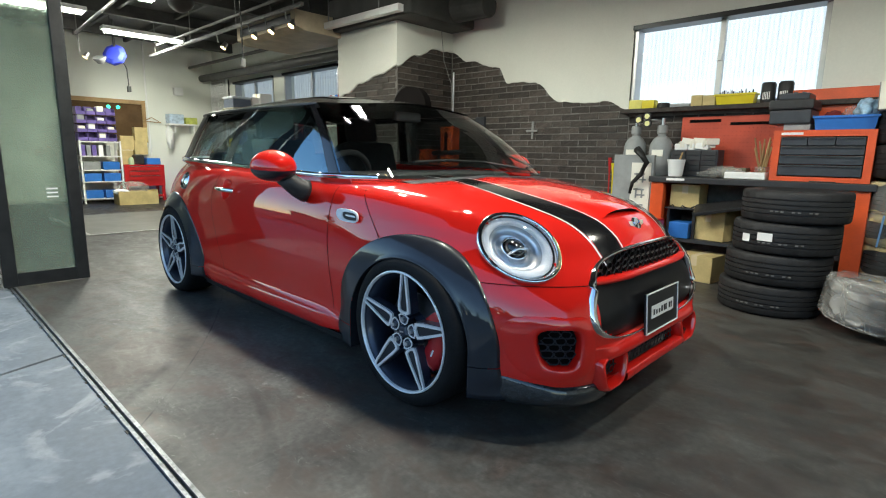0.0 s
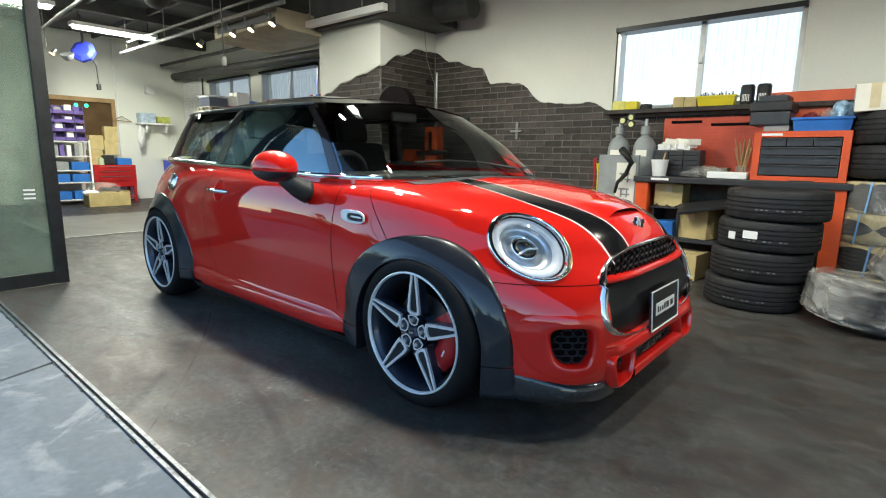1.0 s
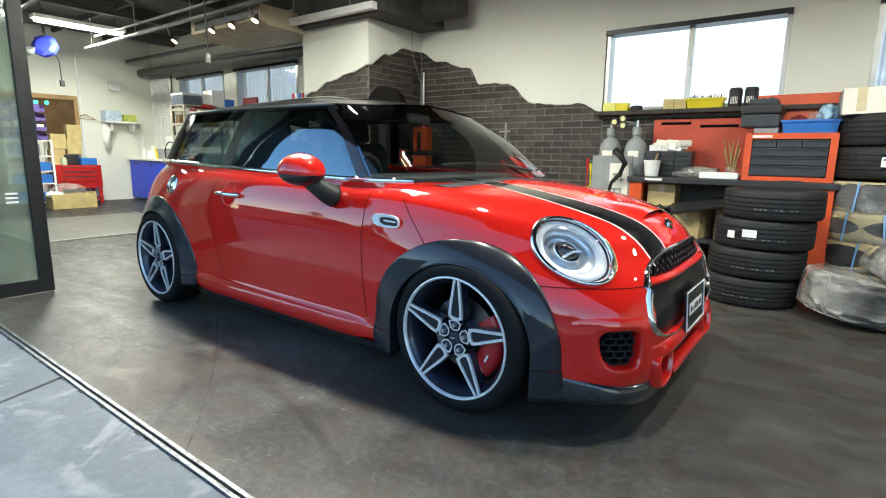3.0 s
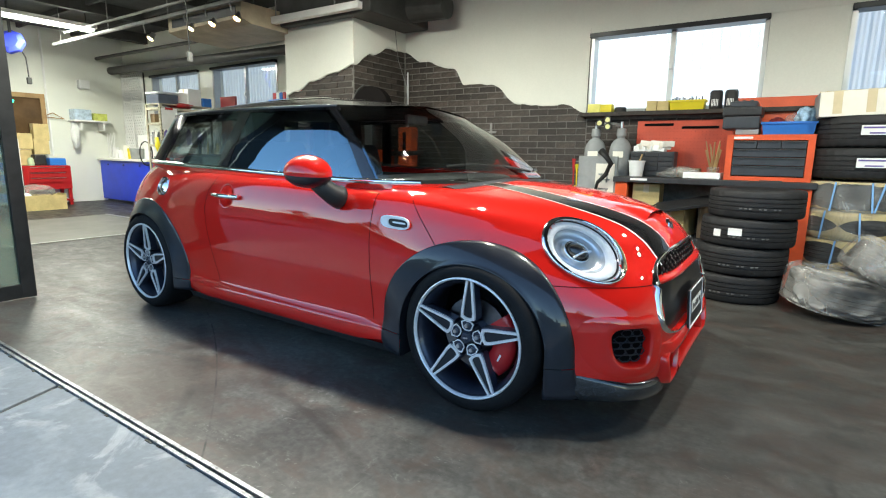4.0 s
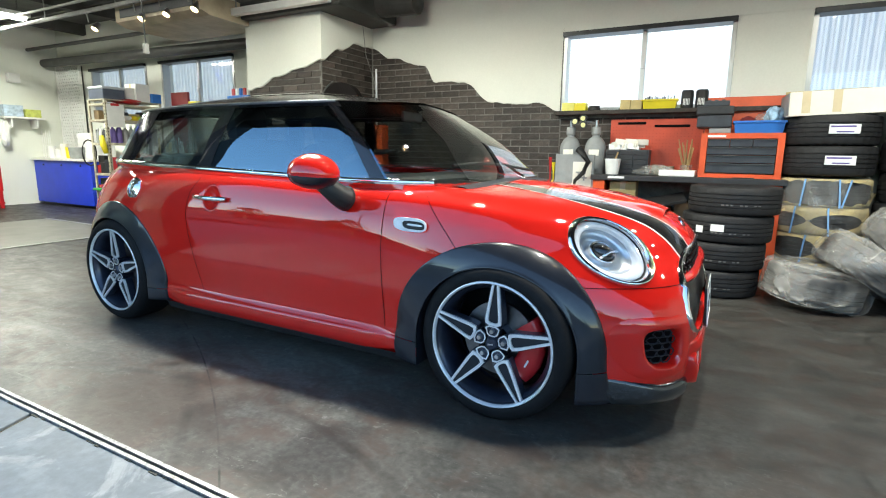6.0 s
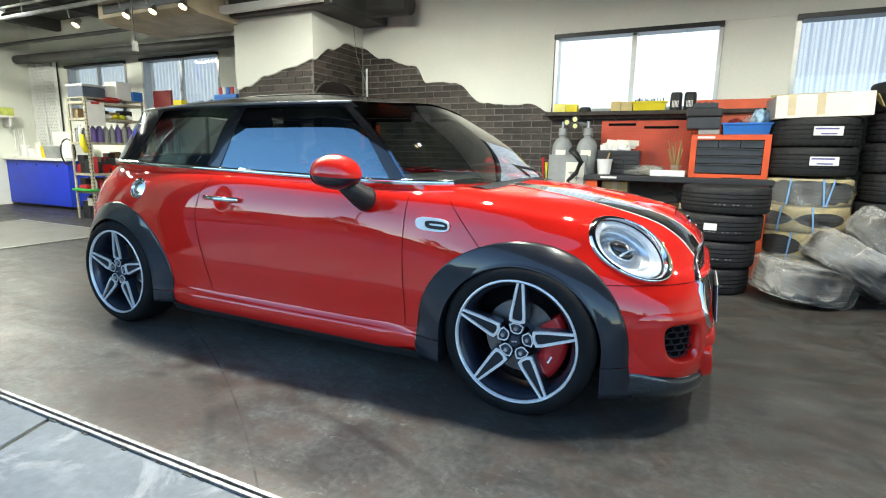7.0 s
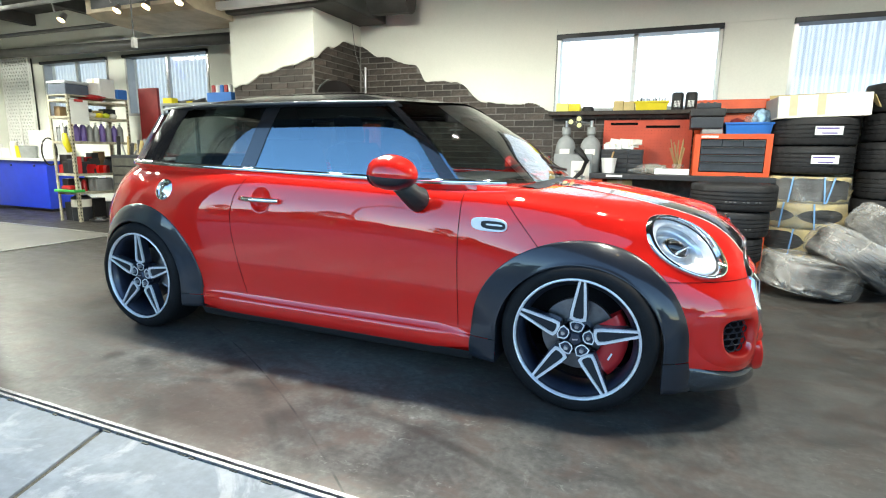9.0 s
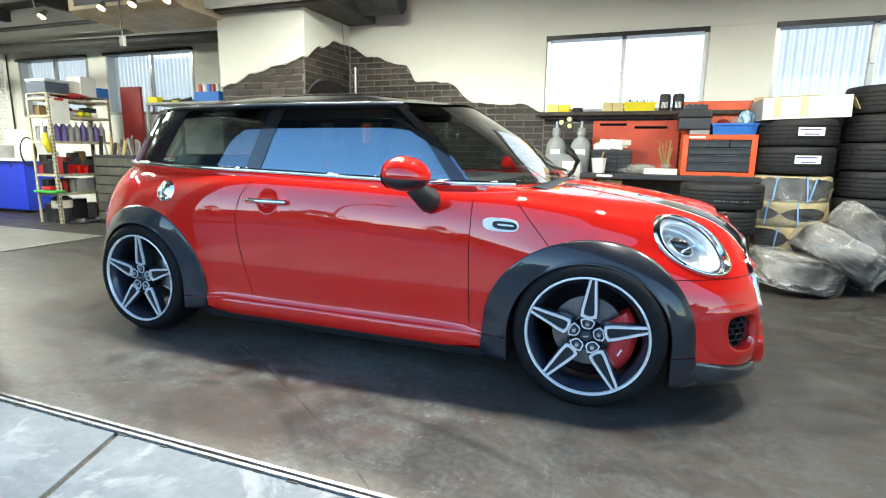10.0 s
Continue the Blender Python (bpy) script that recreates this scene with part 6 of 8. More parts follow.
cylinder(0.52, 2.86)
cylinder(0.78, 2.84)
reg = thing("pressure_gauges", "pair of round brass pressure gauges on the cylinders", "gauge", (0.62, 2.78, 1.36))
for dx, dz in ((-0.03, 0.0), (0.05, 0.03), (0.055, -0.035)):
    g = part("gauge", lathe([(0, 0), (0.034, 0), (0.036, 0.03), (0, 0.03)], 20, pose(0.61 + dx, 2.78, 1.375 + dz, 90, 0, 0)), PLASTIC, reg, "black gauge case")
    part("gauge_face", lathe([(0, 0), (0.024, 0)], 20, pose(0.61 + dx, 2.748, 1.375 + dz, 90, 0, 0)), mat("gauge_yellow", (0.70, 0.68, 0.30), 0.5, vary=0.05), g, "pale yellow gauge face")
part("gauge_pipe", tube(bmesh.new(), [(0.52, 2.86, 1.36), (0.60, 2.80, 1.37), (0.70, 2.80, 1.37), (0.78, 2.84, 1.36)], 0.012, 8), SATIN, reg)
sg = thing("sign_board", "grey steel sign board with a cream panel", "sign", (0.66, 2.55, 0.0))
part("board", box(0.46, 0.84, 2.56, 2.60, 0.0, 1.05, 0.004), GREY, sg, "grey board")
part("cream_panel", box(0.64, 0.82, 2.552, 2.56, 0.35, 0.98), PAPER, sg, "cream panel")
sb = bmesh.new()
for r in range(4):
    for a, b, c, d in ((0.0, 0.10, 0.07, 0.085), (0.02, 0.035, 0.0, 0.085), (0.075, 0.09, 0.0, 0.07), (0.03, 0.11, 0.02, 0.034)):
        block(sb, 0.67 + a, 0.67 + b, 2.549, 2.552, 0.80 - 0.14 * r + c, 0.80 - 0.14 * r + d)
tagged(part("sign_mark", sb, GREY, sg, "grey unreadable characters"), kind="stuff")
for k, (dx, mt) in enumerate(((0.0, CALIPER), (0.035, YELLOW), (0.065, PLASTIC))):
    solid("hand_tool", "long-handled hand tool leaning beside the sign board", "tool", tube(bmesh.new(), [(0.405 + dx, 2.60, 0.0), (0.395 + dx, 2.61, 0.86), (0.39 + dx, 2.615, 1.02 - 0.05 * k)], lambda t: 0.007 + 0.012 * smooth(0.6, 0.95, t), 8), mt, group="hand tools")
solid("rubber_hose", "thick black rubber hose hanging over the sign", "hose", tube(bmesh.new(), [(0.69, 2.52, 1.10), (0.74, 2.50, 1.06), (0.80, 2.49, 0.98), (0.76, 2.49, 0.88), (0.68, 2.50, 0.80), (0.66, 2.50, 0.70)], lambda t: 0.035 - 0.022 * t, 8), RUBBER, smooth_it=True)

# ---- on the worktop ----
Z = 0.866
bk = thing("bucket", "small white plastic bucket with a wooden stick", "bucket", (1.0, 2.68, Z))
part("pail", lathe([(0, 0), (0.058, 0), (0.074, 0.135), (0.078, 0.135), (0.078, 0.148), (0.070, 0.148), (0.056, 0.01), (0, 0.01)], 28, Matrix.Translation((0.99, 2.68, Z))), WHITE, bk, smooth=True)
part("stick", rod(bmesh.new(), (0.98, 2.68, Z + 0.02), (1.03, 2.70, Z + 0.21), 0.008), WOOD, bk)
cs = thing("parts_organiser", "black parts organiser with small drawers", "organiser", (1.13, 2.85, Z))
part("case", box(0.90, 1.30, 2.78, 2.95, Z, Z + 0.235, 0.005), DRAWER, cs)
for i in range(3):
    for j in range(5):
        part("small_drawer", box(0.91 + 0.129 * i, 1.03 + 0.129 * i, 2.768, 2.78, Z + 0.012 + 0.044 * j, Z + 0.050 + 0.044 * j, 0.003), PLASTIC, cs)
wb = thing("packet_pile", "pile of white packets and boxes on the organiser", "packets", (1.1, 2.86, 1.10))
rnd = random.Random(3)
for k in range(9):
    x, y, z = 0.95 + 0.03 * k, 2.84 + 0.02 * rnd.random(), Z + 0.236 + 0.022 * (k % 3)
    part("packet", box(-0.055, 0.055, -0.05, 0.05, 0, 0.055, 0.006, pose(x + 0.02, y, z, rnd.uniform(-5, 5), rnd.uniform(-8, 8), rnd.uniform(-40, 40))), (WHITE, PAPER, PAPER)[k % 3], wb)


def crumple(name, label, cx, cy, cz, sx, sy, sz, material, seed, cat="bag"):
    bm = bmesh.new()
    bmesh.ops.create_icosphere(bm, subdivisions=4, radius=1.0)
    for v in bm.verts:
        p = v.co.copy()
        k = 1 + 0.30 * noise.noise(p * 2.1 + Vector((seed, 1, 2))) + 0.16 * noise.noise(p * 6 + Vector((seed, 5, 2)))
        v.co = Vector((cx + p.x * sx * k, cy + p.y * sy * k, max(cz, cz + sz + p.z * sz * k)))
    return solid(name, label, cat, bm, material, smooth_it=True)


crumple("plastic_bag", "crumpled clear bag of small parts", 1.40, 2.70, Z, 0.14, 0.09, 0.05, FILM, 2)
crumple("plastic_bag", "crumpled clear bag of small parts", 1.28, 2.64, Z, 0.09, 0.07, 0.03, FILM, 5)
solid("flat_packet", "flat white packet of sheets on the worktop", "packet", box(-0.15, 0.15, -0.08, 0.08, 0, 0.055, 0.008, pose(1.58, 2.63, Z + 0.001, 0, 0, -4)), WHITE)
solid("tin_box", "flat olive metal box on the worktop", "box", box(1.33, 1.52, 2.82, 2.95, Z, Z + 0.085, 0.006), mat("olive", (0.16, 0.15, 0.09), 0.5))
st = thing("welding_rods", "bundle of pale wooden sticks in a clear pot", "sticks", (1.62, 2.84, Z))
for k in range(14):
    a = rnd.uniform(-0.10, 0.06)
    part("stick", rod(bmesh.new(), (1.62 + 0.03 * rnd.random(), 2.83 + 0.03 * rnd.random(), Z), (1.62 + a, 2.86 + 0.05 * rnd.random(), Z + rnd.uniform(0.25, 0.34)), 0.0055, 6), WOOD if k % 3 else CARD, st)
part("pot", lathe([(0, 0), (0.05, 0), (0.055, 0.10)], 20, Matrix.Translation((1.63, 2.845, Z))), FILM, st, smooth=True)
solid("spanner", "flat dark spanner on the edge of the worktop", "spanner", box(2.02, 2.18, 2.51, 2.53, Z, Z + 0.008, 0.003), PLASTIC)

# ---- on the window ledge ----
L = 1.496
solid("yellow_box", "bright yellow plastic box on the ledge", "box", box(0.38, 0.51, 2.95, 3.05, L, L + 0.085, 0.006), mat("pale_yellow", (0.72, 0.66, 0.16), 0.5), group="boxes on the ledge")
solid("yellow_box", "bright yellow plastic box on the ledge", "box", box(0.512, 0.63, 2.95, 3.05, L, L + 0.078, 0.006), YELLOW, group="boxes on the ledge")
solid("paint_pot", "flat round black pot on the ledge", "pot", lathe([(0, 0.05), (0.05, 0.045), (0.06, 0.02), (0.06, 0)], 20, Matrix.Translation((0.71, 2.99, L))), RUBBER, smooth_it=True)
solid("grey_tray", "flat grey tray on the ledge", "tray", box(0.78, 0.96, 2.95, 3.04, L, L + 0.022, 0.004), GREY)
solid("small_carton", "small brown carton on the ledge", "box", box(0.97, 1.065, 2.95, 3.05, L, L + 0.095, 0.003), CARD, group="boxes on the ledge")
solid("small_carton", "small brown carton on the ledge", "box", box(1.07, 1.175, 2.95, 3.05, L, L + 0.088, 0.003), CARD, group="boxes on the ledge")
def moulded_tray(x0, x1, y0, y1, z0, h, wall=0.010, rim=0.010):
    """An open box in one piece, with a turned-out rim."""
    rings = []
    for g, z in ((0.012, z0), (0.0, z0 + h - 0.016), (-rim, z0 + h - 0.016), (-rim, z0 + h), (wall, z0 + h), (wall + 0.012, z0 + 0.012)):
        rings.append([(x0 + g, y0 + g, z), (x1 - g, y0 + g, z), (x1 - g, y1 - g, z), (x0 + g, y1 - g, z)])
    bm = sheet(rings, closed_u=True)
    bm.verts.ensure_lookup_table()
    bm.faces.new(bm.verts[0:4][::-1])
    bm.faces.new(bm.verts[-4:])
    return bm


yt = thing("yellow_crate", "yellow plastic crate full of small tools", "crate", (1.33, 2.99, L))
part("crate_body", moulded_tray(1.18, 1.49, 2.94, 3.05, L, 0.088), YELLOW, yt)
for k in range(22):
    x = 1.20 + 0.0125 * k
    part("tool_bit", rod(bmesh.new(), (x, 2.99, L + 0.012), (x + rnd.uniform(-0.01, 0.01), 2.99 + rnd.uniform(-0.02, 0.02), L + rnd.uniform(0.10, 0.135)), 0.006, 6), (DRAWER, SATIN, GREY)[k % 3], yt)
for x in (1.575, 1.70):
    cn = thing("black_can", "black drum-shaped can with white stripes", "can", (x, 3.0, L), "cans on the ledge")
    part("can_body", lathe([(0, 0), (0.052, 0), (0.055, 0.01), (0.055, 0.15), (0.047, 0.158), (0.047, 0.165), (0, 0.165)], 24, Matrix.Translation((x, 2.995, L))), PLASTIC, cn, smooth=True)
    for q in range(5):
        a = radians(-120 + 13 * q)
        p = Vector((x + 0.056 * math.cos(a), 2.995 + 0.056 * math.sin(a), L + 0.055))
        part("stripe", box(-0.003, 0.003, -0.001, 0.001, -0.03, 0.03, 0, Matrix.Translation(p) @ pose(0, 0, 0, 0, 0, math.degrees(a) + 90)), WHITE, cn, "white stripe")

# ---- on the tool chest ----
T = 1.247
bc = thing("tool_case", "dark grey plastic tool case on the chest", "tool case", (1.83, 2.74, T))
part("case_foot", box(1.80, 1.97, 2.58, 2.85, T, T + 0.045, 0.006), GREY, bc)
part("case_body", box(1.70, 1.97, 2.56, 2.88, T + 0.046, T + 0.15, 0.012), DRAWER, bc)
part("case_lid", box(1.69, 1.98, 2.55, 2.89, T + 0.152, T + 0.225, 0.014), PLASTIC, bc)
part("case_tray", box(1.74, 1.94, 2.60, 2.85, T + 0.226, T + 0.275, 0.01), DRAWER, bc)
for k in range(3):
    part("tray_knob", lathe([(0, 0.012), (0.014, 0.01), (0.016, 0)], 12, Matrix.Translation((1.78 + 0.055 * k, 2.66, T + 0.276))), PLASTIC, bc)
bl = thing("blue_crate", "blue plastic crate full of small bags", "crate", (2.17, 2.72, T))
part("crate_body", moulded_tray(1.99, 2.36, 2.575, 2.87, T, 0.10), BLUE, bl)
crumple("small_bag", "small clear bag with blue printing", 2.28, 2.70, T + 0.05, 0.07, 0.06, 0.085, mat("blue_bag", (0.35, 0.52, 0.72), 0.3, vary=0.5, scale=20), 3)
crumple("small_bag", "small clear bag of bolts", 2.20, 2.68, T + 0.05, 0.06, 0.05, 0.06, FILM, 8)
crumple("red_rag", "dark red rag in the blue crate", 2.09, 2.70, T + 0.05, 0.06, 0.05, 0.045, mat("rag_red", (0.20, 0.02, 0.02), 0.8), 6, "rag")

# ---- under the bench ----
def carton(x0, x1, y0, y1, z0, z1, turn=0, label="plain brown cardboard carton", material=CARD):
    m = pose((x0 + x1) / 2, (y0 + y1) / 2, z0, 0, 0, turn)
    w, d, h = (x1 - x0) / 2, (y1 - y0) / 2, z1 - z0
    c = thing("carton", label, "box", ((x0 + x1) / 2, (y0 + y1) / 2, z0), "cartons")
    part("carton_body", box(-w, w, -d, d, 0, h, 0.004, m), material, c)
    part("tape", box(-0.025, 0.025, -d - 0.001, d + 0.001, h * 0.6, h + 0.001, 0, m), TAPE, c, "brown tape")
    return c


carton(0.98, 1.22, 2.62, 2.9, 0.60, 0.80, 4)
carton(1.22, 1.50, 2.60, 2.9, 0.333, 0.60, -12)
carton(1.17, 1.47, 2.42, 2.72, 0.0, 0.22, -6)
carton(1.56, 1.86, 2.65, 2.95, 0.333, 0.62, 5, "dark stained cardboard carton", mat("dark_card", (0.11, 0.08, 0.05), 0.85))
sup = thing("bench_tray", "dark steel shelf tray under the bench", "tray", (1.1, 2.7, 0.5))
part("tray_plate", box(0.97, 1.25, 2.56, 2.95, 0.585, 0.598), DRAWER, sup)
part("tray_support", box(0.98, 1.0, 2.60, 2.9, 0.33, 0.585), DRAWER, sup)
part("tray_support", box(1.20, 1.22, 2.60, 2.9, 0.33, 0.585), DRAWER, sup)
solid("blue_bin", "small blue plastic bin on the lower shelf", "bin", box(1.02, 1.19, 2.55, 2.75, 0.333, 0.47, 0.008), BLUE)
solid("red_toolbox", "red steel toolbox on the lower shelf", "toolbox", box(0.86, 1.0, 2.36, 2.50, 0.0, 0.50, 0.01), CALIPER)
cab = bmesh.new()
tube(cab, [(1.0 + 0.02 * k, 2.58 + 0.03 * math.sin(k * 1.7), 0.60 + 0.018 * math.sin(k * 1.3)) for k in range(14)], 0.006, 6)
solid("cable", "loose black cable lying on the tray", "cable", cab, RUBBER)
solid("black_tray", "long black plastic tray leaning under the bench", "tray", box(-0.22, 0.22, -0.12, 0.12, 0, 0.03, 0.006, pose(1.45, 2.56, 0.62, 14, -12, 10)), PLASTIC)

# ---- wall fittings near the corner ----
solid("wall_pole", "thin steel pole standing in the wall corner", "pole", rod(bmesh.new(), (-1.98, 2.93, 0.0), (-1.98, 2.93, 2.06), 0.016, 12, 0.012), SATIN, smooth_it=True)
solid("pull_cord", "thin pale cord hanging by the column", "cord", tube(bmesh.new(), [(-2.08, 2.80, 2.56), (-2.05, 2.82, 2.2), (-1.97, 2.88, 1.9), (-1.95, 2.90, 1.6)], 0.0035, 6), PIPE)
solid("switch_box", "grey switch box on the brick wall", "switch", box(-1.67, -1.53, 3.02, 3.062, 1.28, 1.50, 0.006), DRAWER)
hk = thing("wall_hook", "small pale iron hook on the brick wall", "hook", (-0.82, 3.05, 1.3))
part("hook_plate", box(-0.835, -0.805, 3.05, 3.072, 1.22, 1.42, 0.004), PIPE, hk)
part("hook_arm", box(-0.90, -0.74, 3.035, 3.05, 1.30, 1.325, 0.004), PIPE, hk)


# ---- press seen through the car's windows ----
pr = thing("shop_press", "orange hydraulic shop press with a round gauge", "press", (-1.9, 2.6, 0))
part("post", box(-1.83, -1.63, 2.55, 2.68, 0, 1.36, 0.008), ORANGE, pr, "orange post")
part("post_slot", box(-1.76, -1.71, 2.546, 2.55, 1.06, 1.30), GAP, pr, "dark slot")
part("pump_box", box(-2.34, -1.98, 2.50, 2.66, 0.88, 1.09, 0.008), ORANGE, pr, "orange pump box")
part("box_plate", box(-2.37, -2.34, 2.48, 2.67, 0.86, 1.18, 0.004), PIPE, pr, "grey end plate")
part("box_leg", box(-2.30, -2.05, 2.54, 2.64, 0.0, 0.88, 0.008), DRAWER, pr, "dark leg")
part("gauge", lathe([(0, 0.022), (0.045, 0.022), (0.05, 0)], 24, pose(-2.20, 2.50, 1.0, 90, 0, 0)), WHITE, pr, "round white gauge")
part("arm", rod(bmesh.new(), (-1.98, 2.58, 1.04), (-1.40, 2.52, 1.06), 0.030, 12), PLASTIC, pr, "black arm")
part("foot", box(-2.36, -1.50, 2.40, 2.76, 0, 0.05, 0.006), ORANGE, pr)
ml = thing("tyre_changer", "black tyre changer standing by the column", "machine", (-1.8, 1.95, 0))
part("machine_body", box(-2.00, -1.56, 1.80, 2.10, 0, 0.95, 0.02), DRAWER, ml, "dark machine body")
part("machine_post", box(-1.84, -1.72, 1.95, 2.05, 0.95, 1.40, 0.02), PLASTIC, ml, "black post")
part("machine_hood", lathe([(0, 0.02), (0.20, 0.015), (0.225, 0.0), (0.225, -0.12), (0, -0.12)], 30, pose(-1.78, 1.98, 1.555, 90, 0, 12)), GAP, ml, "round black hood", smooth=True)
part("guard_rim", tube(bmesh.new(), [(-1.79 + 0.238 * math.cos(a), 1.965, 1.555 + 0.238 * math.sin(a)) for a in np.linspace(1.8, 3.3, 14)], 0.009, 8), DUCT, ml, "grey guard hoop", smooth=True)

# ---- steel shelf at the back ----
SX0, SX1, SY0, SY1 = -6.50, -6.06, 1.90, 2.78
sh = thing("steel_shelf", "cream slotted steel shelf crowded with workshop goods", "shelf", (-6.3, 2.3, 0))
for x in (SX0, SX1):
    for y in (SY0, SY1):
        b = bmesh.new()
        sx, sy = (1 if x == SX0 else -1), (1 if y == SY0 else -1)
        block(b, min(x, x + sx * 0.04), max(x, x + sx * 0.04), min(y, y + sy * 0.003), max(y, y + sy * 0.003), 0, 1.76)
        block(b, min(x, x + sx * 0.003), max(x, x + sx * 0.003), min(y + sy * 0.003, y + sy * 0.04), max(y + sy * 0.003, y + sy * 0.04), 0, 1.76)
        part("upright", b, STEEL, sh, "cream slotted upright")
for y in (SY0, SY1):
    b = bmesh.new()
    for k in range(34):
        block(b, SX1 - 0.026, SX1 - 0.014, y - 0.0015 if y == SY0 else y, y if y == SY0 else y + 0.0015, 0.03 + 0.05 * k, 0.052 + 0.05 * k)
        ya = y + 0.014 if y == SY0 else y - 0.026
        block(b, SX1, SX1 + 0.0015, ya, ya + 0.012, 0.03 + 0.05 * k, 0.052 + 0.05 * k)
    tagged(part("slot", b, GAP, sh, "dark slots"), kind="stuff")
LEV = [0.42, 0.68, 1.13, 1.47, 1.70]
for z in LEV:
    part("shelf_board", box(SX0, SX1, SY0, SY1, z - 0.035, z, 0.003), STEEL, sh, "cream steel shelf board")


def bottle(x, y, z, r, h, material, name="spray_bottle", label="plastic workshop spray bottle", group="bottles on the shelf"):
    t = thing(name, label, "bottle", (x, y, z), group)
    part("bottle_body", lathe([(0, 0), (r, 0), (r, h * 0.62), (r * 0.8, h * 0.75), (r * 0.35, h * 0.82), (r * 0.35, h * 0.9), (0, h * 0.9)], 14, Matrix.Translation((x, y, z))), material, t, smooth=True)
    part("nozzle", box(x - 0.03, x + 0.015, y - 0.012, y + 0.012, z + h * 0.9, z + h, 0.003), WHITE, t)


rnd = random.Random(11)
OLD_CARD = mat("old_card", (0.22, 0.15, 0.08), 0.85, vary=0.25, scale=6)
tones = [PURPLE, PURPLE, GREY, GREY, PURPLE, GREY, PURPLE, GREY, GREY]
for k in range(8):
    bottle(SX1 - 0.07, SY0 + 0.12 + 0.092 * k, 1.131, 0.041, 0.265 + 0.02 * (k % 3 == 1), tones[k])
for k in range(4):
    bottle(SX0 + 0.10 + 0.075 * k, SY0 + 0.06, 1.131, 0.028, 0.22 + 0.03 * (k % 2), (GREY, WHITE, DRAWER, GREY)[k])
for k in range(6):
    y = SY0 + 0.16 + 0.105 * k
    crumple("yellow_rag", "folded yellow rag on the shelf", SX1 - 0.09, y, 1.471, 0.06, 0.05, 0.035, (YELLOW, mat("lime", (0.55, 0.62, 0.05), 0.7), WHITE)[k % 3], k, "rag")
for k in range(10):
    y = SY0 + 0.10 + 0.075 * k
    h = rnd.uniform(0.10, 0.24)
    mt = (CALIPER, DRAWER, CALIPER, PLASTIC, RED)[k % 5]
    solid("power_tool", "red and black hand tool on the shelf", "tool", prism([(-0.05, 0), (0.05, 0), (0.055, h * 0.5), (0.10, h * 0.62), (0.09, h), (-0.04, h), (-0.06, h * 0.6)], 0.06, pose(SX1 - 0.12 + rnd.uniform(-0.03, 0.03), y, 0.681, 90, 0, rnd.uniform(60, 120))), mt, group="tools on the shelf")
for k in range(4):
    solid("power_tool", "red and black hand tool on the shelf", "tool", box(-0.05, 0.05, -0.05, 0.05, 0, 0.12 + 0.04 * k, 0.012, pose(SX0 + 0.08 + 0.10 * k, SY0 + 0.08, 0.681, 0, 0, 20 * k)), (CALIPER, PLASTIC, DRAWER, CALIPER)[k], group="tools on the shelf")
solid("grey_tin", "dented grey tin on the shelf", "tin", box(SX1 - 0.22, SX1 - 0.03, SY0 + 0.30, SY0 + 0.55, 0.421, 0.60, 0.01), GREY)
solid("white_tin", "white tin on the shelf", "tin", box(SX1 - 0.20, SX1 - 0.03, SY0 + 0.58, SY0 + 0.80, 0.421, 0.61, 0.01), WHITE)
solid("green_tray", "bright green plastic tray on the shelf", "tray", box(SX0 + 0.02, SX1 + 0.02, SY0 - 0.06, SY0 + 0.10, 0.421, 0.455, 0.008), GREEN)
solid("red_pad", "red folded pad on the green tray", "pad", box(SX0 + 0.14, SX0 + 0.34, SY0 - 0.03, SY0 + 0.08, 0.456, 0.51, 0.015), CALIPER)
dr = thing("oil_drum", "grey drum with a white band under the shelf", "drum", (SX0 + 0.22, SY0 + 0.16, 0))
part("drum_body", lathe([(0, 0), (0.12, 0), (0.125, 0.02), (0.125, 0.33), (0.08, 0.36), (0, 0.36)], 24, Matrix.Translation((SX0 + 0.23, SY0 + 0.17, 0))), DRAWER, dr, smooth=True)
part("drum_band", lathe([(0.1255, 0.20), (0.127, 0.21), (0.127, 0.30), (0.1255, 0.31)], 24, Matrix.Translation((SX0 + 0.23, SY0 + 0.17, 0))), PAPER, dr, "white band", smooth=True)
for k in range(3):
    solid("brake_disc", "worn grey brake disc lying on the floor", "brake disc", lathe([(0.05, 0), (0.14, 0), (0.14, 0.022), (0.075, 0.022), (0.07, 0.05), (0.03, 0.05)], 28, pose(SX1 + 0.12 + 0.05 * k, SY0 + 0.20 + 0.22 * k, 0.012 + 0.01 * k, 4 * k, -8 * k, 0)), DISC, group="brake discs on the floor")
# stock standing at the back of each shelf
stock_tones = (DRAWER, CARD, PLASTIC, GREY, CALIPER, DRAWER, OLD_CARD, PLASTIC)
k = 0
for z, h in ((0.0, 0.30), (0.421, 0.19), (0.681, 0.34), (1.131, 0.26), (1.471, 0.16)):
    y = SY0 + 0.06
    while y < SY1 - 0.14:
        w = rnd.uniform(0.09, 0.20)
        carton_h = h * rnd.uniform(0.65, 1.0)
        solid("stock_box", "dusty box of stock at the back of the shelf", "box", box(SX0 + 0.03, SX0 + rnd.uniform(0.14, 0.19), y, y + w - 0.008, z, z + carton_h, 0.004), stock_tones[k % 8], group="stock on the shelf")
        y += w
        k += 1
